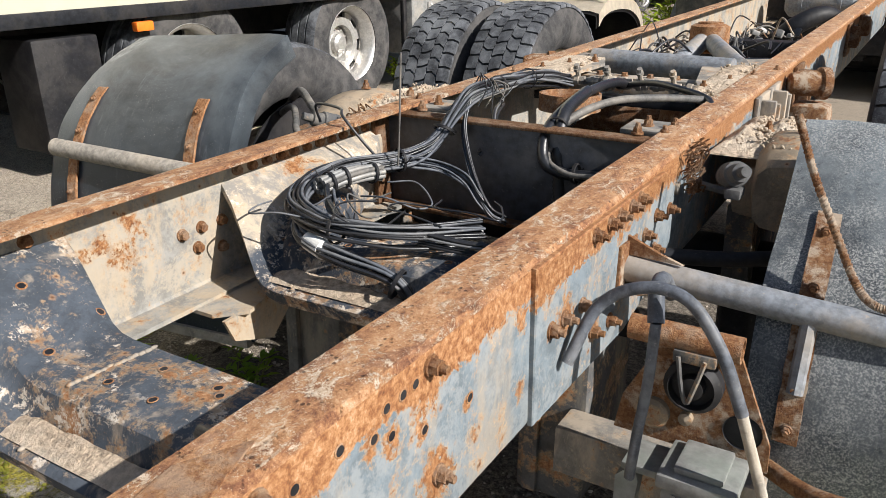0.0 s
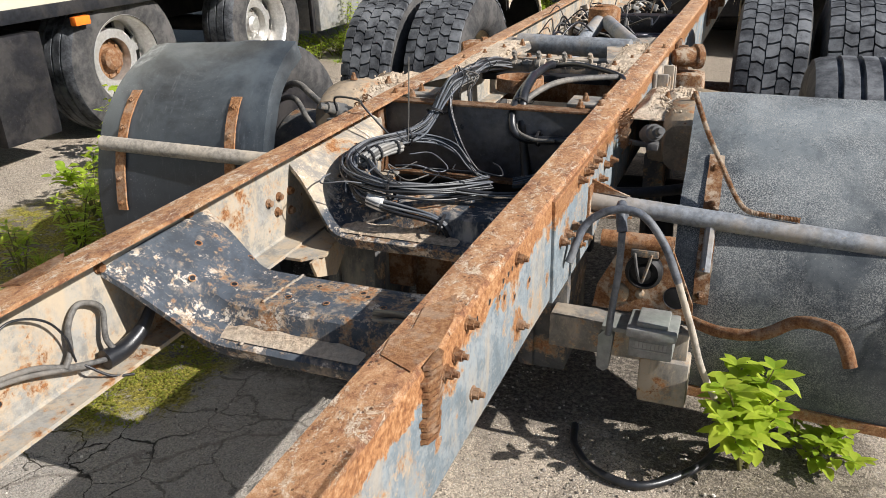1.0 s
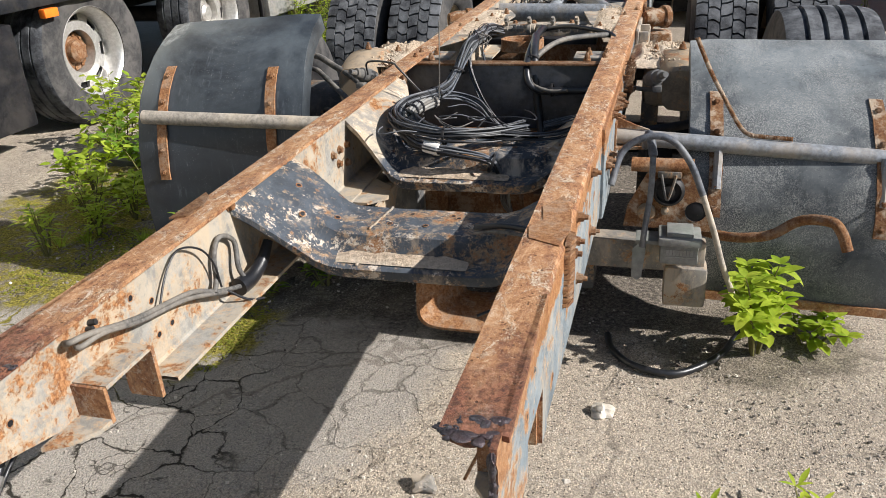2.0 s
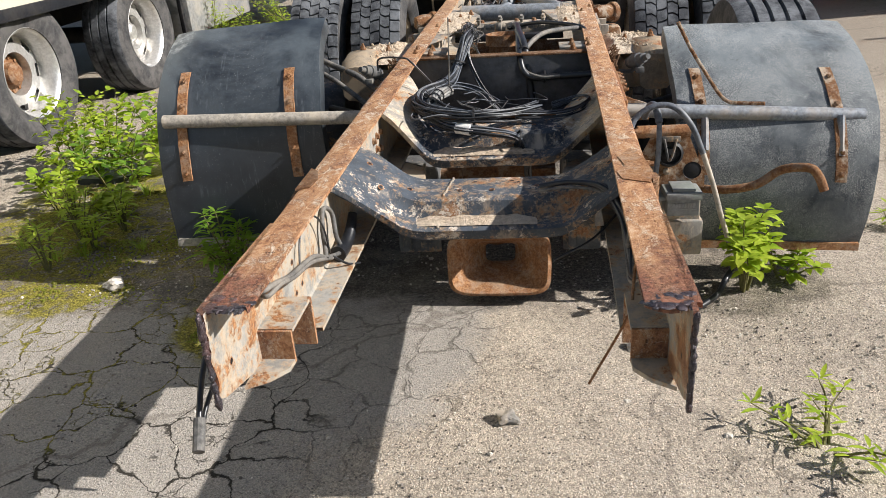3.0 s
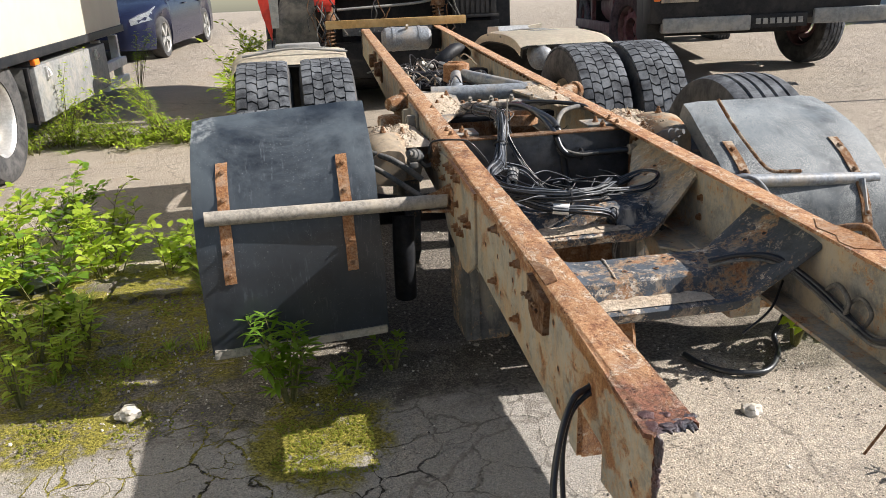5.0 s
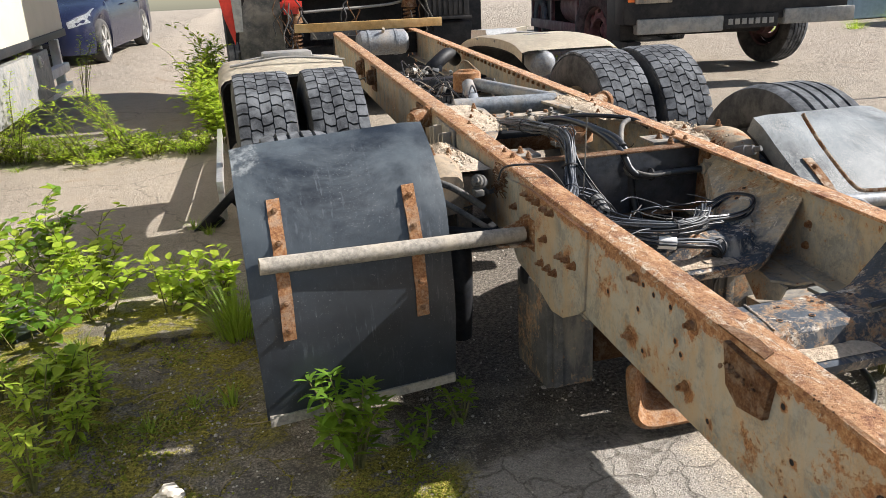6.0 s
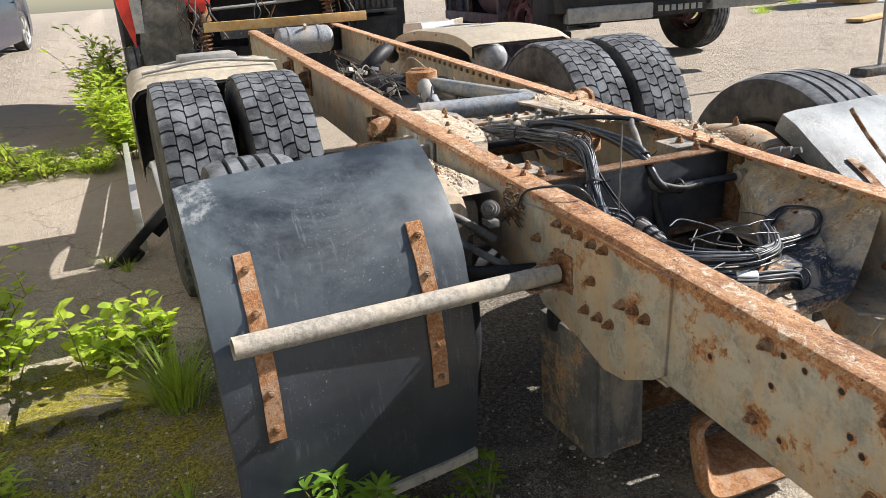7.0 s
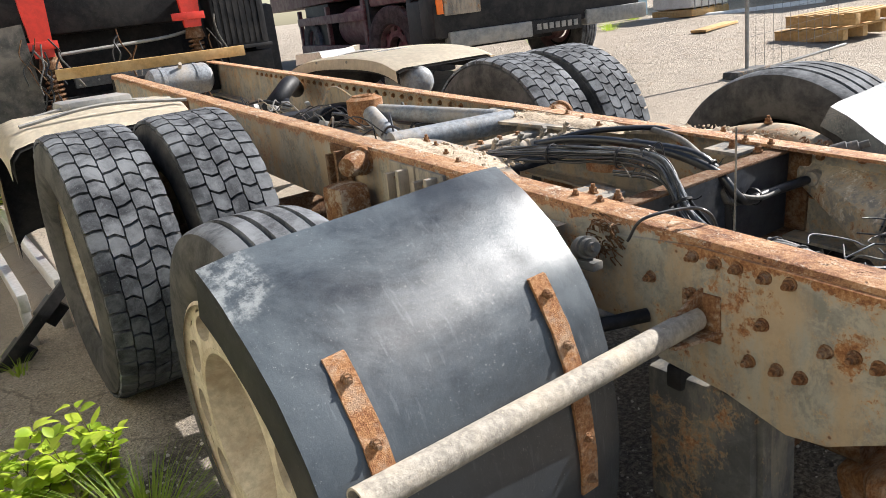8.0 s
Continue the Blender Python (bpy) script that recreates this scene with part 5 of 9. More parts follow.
for x, s, y, z in ((-0.378, -1, 1.70, 0.637), (0.434, 1, 1.612, 0.648)):
    bm = bmesh.new()
    span(bm, (x - 0.006, y - 0.045, z - 0.05), (x + 0.006, y + 0.045, z + 0.05), 0.003)
    prism(bm, [(x, z + 0.025), (x + s * 0.10, z + 0.022), (x + s * 0.06, z + 0.035), (x, z + 0.06)], 1, y - 0.004, y + 0.004)
    prism(bm, [(x, y - 0.05), (x + s * 0.11, y - 0.02), (x + s * 0.11, y + 0.01), (x, y + 0.045)], 2, z - 0.032, z - 0.025)
    part("stay_flange", bm, M_SOCK, chassis, "rusty welded flange of the stay pipe")
for x, z in ((0.735, 0.634), (1.185, 0.598)):
    bm = bmesh.new()
    tube(bm, [(x, 1.625, z), (x, 1.578, z - 0.13)], 0.013, 8, smooth=False)
    part("strap_post", bm, M_TUBE, mg_right)

# twisted bar lying on the right-hand guard
bm = bmesh.new()
bar = [(0.655, 1.765, 0.913), (0.668, 1.755, 0.885), (0.70, 1.725, 0.82), (0.745, 1.69, 0.745), (0.785, 1.655, 0.682), (0.815, 1.638, 0.656), (0.86, 1.635, 0.650), (0.935, 1.637, 0.645)]
core = smooth_line(bar, 16)
tube(bm, core, 0.0058, 8, smooth=False)
for ph in (0.0, math.pi):
    line = smooth_line(bar, 60)
    pts, ang = [], ph
    for k, p in enumerate(line):
        d = (line[min(k + 1, len(line) - 1)] - line[max(k - 1, 0)]).normalized()
        u = Vector((0, 0, 1)).cross(d).normalized() if abs(d.z) < 0.98 else Vector((1, 0, 0))
        w = d.cross(u)
        pts.append(p + 0.0054 * (u * math.cos(ang) + w * math.sin(ang)))
        ang += 0.55
    tube(bm, pts, 0.0021, 4, smooth=False)
part("twisted_bar", bm, M_SOCKB, None, "rusty twisted steel bar lying over the mudguard and pipe", None, 60, "steel bar")


# ---- fittings between and beside the rails ----
def grit(bm, x0, x1, y0, y1, z, count, seed, size=0.008):
    rnd = random.Random(seed)
    for _ in range(count):
        r = size * (0.3 + rnd.random() ** 2)
        m = Matrix.Translation((rnd.uniform(x0, x1), rnd.uniform(y0, y1), z)) @ Euler((rnd.random() * 3, rnd.random() * 3, 0)).to_matrix().to_4x4() @ Matrix.Diagonal((r, r * 0.8, r * 0.6, 1))
        bmesh.ops.create_icosphere(bm, subdivisions=1, radius=1, matrix=m)


def heap(bm, x0, x1, y0, y1, z, h, seed):
    """A low bank of dirt with a lumpy top."""
    n = 30
    rows = []
    for i in range(n + 1):
        row = []
        for j in range(n + 1):
            u, v = i / n, j / n
            edge = min(1, 5 * min(u, 1 - u, v, 1 - v))
            hh = edge * h * (0.6 + 0.45 * noise.noise((u * 4 + seed, v * 4, seed)) + 0.22 * noise.noise((u * 19, v * 19, seed)) + 0.12 * noise.noise((u * 45, v * 45, seed)))
            row.append(bm.verts.new((x0 + (x1 - x0) * u, y0 + (y1 - y0) * v, z + max(0.0, hh))))
        rows.append(row)
    for a, b in zip(rows, rows[1:]):
        for k in range(n):
            bm.faces.new((a[k], b[k], b[k + 1], a[k + 1]))


# gusset plates with dirt
for pts, s in (([(-0.34, 2.20), (-0.31, 3.22), (-0.15, 3.10), (-0.10, 2.96), (-0.13, 2.68), (-0.20, 2.48)], 0), ([(0.43, 2.30), (0.455, 3.30), (0.25, 3.22), (0.21, 3.02), (0.26, 2.74), (0.33, 2.53)], 1)):
    bm = bmesh.new()
    prism(bm, pts, 2, -0.022, -0.012)
    g = part("gusset_plate", bm, M_DUSTM, chassis, "flat gusset plate under dry dirt", CH)
    bm = bmesh.new()
    x0, x1 = (-0.31, -0.14) if s == 0 else (0.28, 0.42)
    heap(bm, x0, x1, 2.5, 3.1, -0.012, 0.018, 3 + s)
    grit(bm, x0, x1, 2.45, 3.12, -0.004, 130, 5 + s, 0.007)
    part("dirt", bm, M_SAND, g, "dry sandy dirt", CH, 60)
    bolts(STUD, [(x0 + 0.03 + 0.045 * k, 2.62 + 0.12 * k, -0.01) for k in range(4)], "+z", g, CH)
bm = bmesh.new()
tube(bm, [(-0.20, 3.12, -0.028), (0.30, 3.06, -0.028)], 0.042, 18, smooth=False)
part("cross_tube", bm, M_TUBE, chassis, "grey cross tube", CH)
bm = bmesh.new()
span(bm, (-0.22, 2.84, -0.05), (0.27, 2.90, -0.035), 0.003)
span(bm, (-0.22, 2.84, -0.10), (0.27, 2.848, -0.05), 0.002)
bar = part("angle_bar", bm, M_DUSTM, chassis, "dusty angle bar", CH)
bolts(BOLT, [(-0.17 + 0.085 * k, 2.87, -0.035) for k in range(5)], "+z", bar, CH)

# torque arm with its round end
bm = bmesh.new()
lathe(bm, [(0.0, 0.055), (0.06, 0.055), (0.078, 0.045), (0.08, -0.05), (0.06, -0.06), (0.0, -0.06)], 32, 0, Matrix.Translation((0.063, 3.74, 0.898)) @ Matrix.Rotation(radians(-90), 4, "Y"))
for r in (0.05, 0.032, 0.014):
    lathe(bm, [(r, 0.054), (r, 0.062), (r - 0.008, 0.062), (r - 0.008, 0.054)], 28, 0, Matrix.Translation((0.063, 3.74, 0.898)) @ Matrix.Rotation(radians(-90), 4, "Y"))
arm = part("torque_arm_end", bm, M_HOOK, chassis, "round rusty torque-arm end")
bm = bmesh.new()
tube(bm, [(0.05, 3.68, 0.885), (0.0, 3.42, 0.79), (-0.02, 3.3, 0.73)], 0.036, 14, smooth=False)
tube(bm, [(0.09, 3.68, 0.885), (0.30, 3.15, 0.845)], 0.034, 14, smooth=False)
part("torque_arm", bm, M_TUBE, arm, "grey steel arms")

# pipe unions and valves in a row, ring and hoses
rnd = random.Random(8)
for k in range(9):
    x = -0.16 + 0.05 * k
    bm = bmesh.new()
    q = 0.016 + 0.010 * rnd.random()
    y = 2.68 + 0.012 * rnd.random()
    lathe(bm, [(0.0, 0.0), (q * 0.7, 0.0), (q * 0.75, 0.008), (q, 0.010), (q, 0.024), (q * 0.8, 0.026), (q * 0.8, 0.042), (0.0, 0.046)], 6 if k % 3 else 12, 0, Matrix.Translation((x, y, 0.822)))
    if k % 2:
        tube(bm, [(x + 0.02, y, 0.832), (x + 0.02, y - 0.025, 0.872)], 0.008, 8, smooth=False)
        tube(bm, [(x + 0.02, y - 0.014, 0.855), (x + 0.02, y - 0.02, 0.862)], 0.012, 6, smooth=False)
    part("pipe_union", bm, M_DUSTM, chassis, "dusty pipe union", None, 40)
bm = bmesh.new()
span(bm, (-0.20, 2.60, 0.767), (0.30, 2.68, 0.792), 0.003)
part("valve_shelf", bm, M_BEAM, chassis)
bm = bmesh.new()
lathe(bm, [(0.075, -0.022), (0.082, -0.022), (0.082, 0.022), (0.075, 0.022)], 32, 0, Matrix.Translation((0.04, 2.30, 0.815)) @ Matrix.Rotation(radians(-90), 4, "Y"), True)
lathe(bm, [(0.0, -0.005), (0.078, -0.005)], 32, 0, Matrix.Translation((0.04, 2.30, 0.815)) @ Matrix.Rotation(radians(-90), 4, "Y"))
part("rusty_collar", bm, M_HOOK, chassis, "rusty ring collar")

# air tank and far end
bm = bmesh.new()
tank = Matrix.Translation((0.17, 6.66, 0.983))
lathe(bm, [(0.0, -0.24), (0.07, -0.235), (0.105, -0.205), (0.11, -0.18), (0.11, 0.18), (0.105, 0.205), (0.07, 0.235), (0.0, 0.24)], 28, 0, tank)
for x in (-0.13, 0.12):
    lathe(bm, [(0.1105, x - 0.015), (0.115, x - 0.013), (0.115, x + 0.013), (0.1105, x + 0.015)], 28, 0, tank)
at = part("air_tank", bm, M_TUBE, chassis, "grey steel air tank with bands")
bm = bmesh.new()
tube(bm, [(0.17, 6.60, 1.078), (0.17, 6.57, 1.108)], 0.014, 8, smooth=False)
part("tank_valve", bm, M_DUSTM, at)
bm = bmesh.new()
span(bm, (-0.24, 6.9, -0.22), (0.55, 6.96, -0.03), 0.004)
part("front_crossmember", bm, M_BEAM, chassis, "", CH)
bm = bmesh.new()
tube(bm, [(0.44, 5.25, 0.90), (0.34, 5.1, 0.95), (0.22, 5.02, 0.89), (0.13, 5.05, 0.80)], 0.05, 12)
span(bm, (-0.25, 4.55, 0.72), (0.46, 4.7, 0.84), 0.02)
part("bent_duct", bm, M_BEAM, chassis, "black bent duct between the rails", None, 50)

# tag axle carriers beside the rails, with banked dirt
for s, x0, x1 in ((-1, -0.63, -0.37), (1, 0.45, 0.69)):
    bm = bmesh.new()
    xe = x0 + 0.075 if s < 0 else x1 - 0.06
    span(bm, (x0 + 0.05, 2.10, 0.62), (x1 - 0.04, 2.66, 0.75), 0.045)
    # humped casting, lofted along its length
    rings = []
    for k in range(15):
        u = k / 14
        y, swell = 2.02 + 0.66 * u, math.sin(math.pi * min(1, u * 1.25 + 0.10)) ** 0.5 if u < 0.72 else 1 - 0.75 * ((u - 0.72) / 0.28) ** 2
        w, top = 0.030 + 0.062 * swell, 0.70 + 0.125 * swell * (1 - 0.35 * u)
        ring = []
        for j in range(12):
            a = 6.2832 * j / 12
            cx, cz = math.cos(a), math.sin(a)
            ring.append(bm.verts.new((xe + w * math.copysign(abs(cx) ** 0.6, cx) + 0.004 * noise.noise((a, u * 6, s)), y, 0.70 + (top - 0.70 if cz > 0 else 0.07) * math.copysign(abs(cz) ** 0.6, cz))))
        rings.append(ring)
    for p, q in zip(rings, rings[1:]):
        for j in range(12):
            bm.faces.new((p[j], p[(j + 1) % 12], q[(j + 1) % 12], q[j]))
    bm.faces.new(rings[0]), bm.faces.new(rings[-1][::-1])
    c = part("axle_carrier", bm, M_CARRIER, chassis, "humped tan cast axle carrier caked with dirt", None, 45)
    bm = bmesh.new()
    heap(bm, x0 + (0.05 if s < 0 else 0), x1 - (0.05 if s > 0 else 0), 2.08, 2.60, 0.765, 0.042, 11 + s)
    grit(bm, x0 + 0.05, x1 - 0.05, 2.08, 2.5, 0.795, 150, 12 + s, 0.006)
    part("dirt", bm, M_SAND, c, "caked sandy dirt", None, 60)
    bolts(STUD, [(xe, 2.20, 0.815), (xe - s * 0.09, 2.30, 0.79)], "+z", c)
    bm = bmesh.new()
    prism(bm, [(2.14, 0.64), (2.20, 0.30), (2.32, 0.20), (2.52, 0.20), (2.60, 0.34), (2.64, 0.64)], 0, xe - s * 0.10 - 0.03, xe - s * 0.10 + 0.03)
    part("carrier_web", bm, M_BLOCK, c, "grimy black web under the carrier")
    bm = bmesh.new()
    lathe(bm, [(0.0, -0.12), (0.19, -0.12), (0.205, -0.10), (0.205, 0.10), (0.19, 0.12), (0.0, 0.12)], 32, 0, Matrix.Translation((s * 0.80 + 0.03, 2.30 if s < 0 else 2.40, TAG_Z)))
    part("brake_drum", bm, M_BLOCK, chassis, "grimy black brake drum", None, 40)
    # brake cylinder and link
    bm = bmesh.new()
    cyl = Matrix.Translation((s * 0.50 + 0.035, 1.93, 0.76)) @ Matrix.Rotation(radians(-62 if s > 0 else -118), 4, "Z") @ Matrix.Rotation(radians(-18), 4, "Y")
    lathe(bm, [(0.0, 0.085), (0.010, 0.085), (0.011, 0.06), (0.018, 0.058), (0.020, 0.032), (0.025, 0.03), (0.026, -0.012), (0.021, -0.016), (0.021, -0.035), (0.013, -0.042), (0.0, -0.046)], 18, 0, cyl)
    box(bm, cyl @ Vector((0.02, 0, -0.035)), (0.03, 0.05, 0.02), None, 0.004)
    tube(bm, [cyl @ Vector((-0.01, 0.0, 0.0)), cyl @ Vector((-0.06, 0.02, -0.03)), (s * 0.40 + 0.035, 2.0, 0.72)], 0.008, 7, 4)
    part("valve_cylinder", bm, M_BLOCK, chassis, "dusty brake valve on the rail", None, 40)
    bm = bmesh.new()
    tube(bm, [(s * 0.41 + 0.03, 1.84, 0.60), (s * 0.55 + 0.03, 1.9, 0.60), (s * 0.70 + 0.03, 2.0, 0.61)], 0.016, 10)
    tube(bm, [(s * 0.55 + 0.03, 2.05, 0.16), (s * 0.55 + 0.03, 2.02, 0.36), (s * 0.54 + 0.03, 2.05, 0.50)], 0.045, 14)
    part("bellows", bm, M_BEAM, chassis, "dark air bellows and link rod", None, 50)
    # added disc that keeps sunlight from passing through the wheel
    bm = bmesh.new()
    lathe(bm, [(0.06, 0.0), (0.285, 0.0), (0.285, 0.006), (0.06, 0.006)], 36, 0, Matrix.Translation((s * 0.93 + 0.03, 2.30 if s < 0 else 2.40, TAG_Z)), True)
    part("light_stop_disc", bm, M_BLACK, chassis, "black disc added inside the wheel to block light", None, 40)
    # greasy clump of cut wires on the rail
    bm = bmesh.new()
    rnd = random.Random(40 + s)
    for k in range(70):
        p = Vector((s * (0.404 + 0.02 * rnd.random()) + 0.035, 1.90 + 0.09 * rnd.random(), 0.715 + 0.09 * rnd.random()))
        q = p + Vector((s * 0.018 * rnd.random(), rnd.uniform(-0.022, 0.022), rnd.uniform(-0.03, 0.015)))
        tube(bm, [p, (p + q) / 2 + Vector((s * 0.012, 0, 0.01)), q], 0.0018, 4, 3)
    part("wire_stub", bm, M_DARKRUST, chassis, "clump of greasy cut wires", None, 60, kind="stuff")

# brake hoses from the axle to the rail
for pts, r in (([(-0.98, 2.32, 0.70), (-0.86, 2.24, 0.77), (-0.755, 2.15, 0.793), (-0.65, 2.07, 0.768), (-0.546, 2.0, 0.737), (-0.44, 1.96, 0.66)], 0.012), ([(-0.98, 2.24, 0.66), (-0.85, 2.18, 0.73), (-0.748, 2.1, 0.751), (-0.67, 2.02, 0.735), (-0.601, 1.95, 0.71), (-0.44, 1.88, 0.60)], 0.010)):
    bm = bmesh.new()
    tube(bm, pts, r, 10, 6)
    part("brake_hose", bm, M_CABLEG, chassis, "dusty dark brake hose", None, 50)

# web brackets on both outer sides further forward
for s, xf in ((-1, XL), (1, XR)):
    for y, hgt in ((2.62, 0.2), (2.78, 0.2), (3.2, 0.16), (4.6, 0.1), (5.1, 0.1)):
        bm = bmesh.new()
        x = s * 0.002
        span(bm, (x, y, -0.03 - hgt), (x + s * 0.05, y + 0.02, -0.03), 0.004)
        span(bm, (x, y + 0.07, -0.03 - hgt), (x + s * 0.05, y + 0.09, -0.05), 0.004)
        span(bm, (x, y - 0.03, -0.07 - hgt), (x + s * 0.012, y + 0.12, -0.02), 0.003)
        b = part("web_bracket", bm, M_DUSTM if y < 3 else M_DARKRUST, chassis, "rusty bracket bolted to the web", xf)
        bolts(STUD, [(x + s * 0.012, y + 0.045, -0.06), (x + s * 0.012, y + 0.045, -0.03 - hgt * 0.8)], "+x" if s > 0 else "-x", b, xf)
    bm = bmesh.new()
    cyl = Matrix.Translation((s * 0.46 + 0.07, 3.05, 0.82)) @ Matrix.Rotation(radians(30), 4, "Z")
    lathe(bm, [(0.0, -0.06), (0.03, -0.055), (0.04, -0.02), (0.04, 0.03), (0.05, 0.035), (0.05, 0.06), (0.0, 0.07)], 18, 0, cyl)
    span(bm, (s * 0.43 + 0.06, 3.0, 0.44), (s * 0.55 + 0.06, 3.14, 0.76), 0.03)
    part("brake_chamber", bm, M_SOCK, chassis, "dark brake chamber behind the drive tyre", None, 40)

# cream forward mudguards of the drive wheels
for s in (-1, 1):
    bm = bmesh.new()
    rows = []
    cx = 0.01 if s < 0 else 0.09
    for y, z in [(q.y, q.z) for q in smooth_line([(0, 4.03, 0.89), (0, 4.10, 0.935), (0, 4.20, 0.958), (0, 4.34, 0.965), (0, 4.50, 0.955), (0, 4.65, 0.91), (0, 4.76, 0.82), (0, 4.82, 0.70), (0, 4.84, 0.55), (0, 4.83, 0.42)], 3)]:
        y, z = (y + 0.10, z + 0.07) if s < 0 else (4.42 + (y - 4.03) * 2.1, z + 0.085)
        rows.append([bm.verts.new((cx + s * x, y + dy, z + dz)) for x, dy, dz in ((0.56, -0.02, -0.06), (0.57, 0, 0), (0.62, 0, 0.012), (1.20, 0, 0.010), (1.26, 0, -0.006), (1.29, -0.01, -0.04), (1.30, -0.03, -0.12))])
    for a, b in zip(rows, rows[1:]):
        for j in range(6):
            bm.faces.new((a[j], a[j + 1], b[j + 1], b[j]))
    bmesh.ops.solidify(bm, geom=bm.faces[:], thickness=0.008)
    # thin dark sheet just inside the cream shell
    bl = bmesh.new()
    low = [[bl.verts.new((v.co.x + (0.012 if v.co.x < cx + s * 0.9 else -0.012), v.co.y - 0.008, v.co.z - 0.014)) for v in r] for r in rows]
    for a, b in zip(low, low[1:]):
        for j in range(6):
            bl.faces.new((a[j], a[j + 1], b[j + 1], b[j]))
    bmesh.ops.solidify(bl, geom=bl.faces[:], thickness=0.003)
    g = part("front_mudguard", bm, M_CREAM, chassis, "dusty cream plastic mudguard forward of the drive wheels", None, 40)
    part("inner_sheet", bl, M_GUARDB, g, "dark sheet on the underside", None, 40)
    for y0 in (4.2, 4.44) if s < 0 else (4.95, 5.35):
        bm = bmesh.new()
        tube(bm, [(cx + s * 0.56, y0, 1.03), (cx + s * 0.9, y0 + 0.02, 1.062), (cx + s * 1.22, y0, 1.03)], 0.008, 6)
        part("guard_bow", bm, M_STEEL, g, "thin grey bow over the guard")
    if s < 0:
        bm = bmesh.new()
        span(bm, (cx - 1.02, 4.44, 1.03), (cx - 0.72, 4.66, 1.08), 0.02)
        part("guard_bracket", bm, M_STEEL, g, "grey sheet bracket")
    if s > 0:
        bm = bmesh.new()
        prism(bm, [(5.55, 1.045), (5.58, 1.085), (5.95, 1.075), (5.98, 1.0)], 0, 0.80, 1.06)
        part("guard_cap", bm, M_ALU, g, "pale grey sheet cap")
        bm = bmesh.new()
        prism(bm, [(1.16, 1.03), (1.15, 1.07), (1.27, 1.085), (1.26, 1.03)], 1, 5.86, 5.92)
        part("guard_tab", bm, M_CREAM, g, "upstanding cream tab")
        bm = bmesh.new()
        m = Matrix.Translation((0.86, 4.62, 0.90)) @ Matrix.Rotation(radians(75), 4, "Z")
        lathe(bm, [(0.0, -0.24), (0.05, -0.235), (0.085, -0.20), (0.09, -0.17), (0.09, 0.17), (0.085, 0.20), (0.05, 0.235), (0.0, 0.24)], 24, 0, m)
        part("air_bottle", bm, M_TUBE, chassis, "small slate-blue air bottle behind the drive tyres", None, 40)

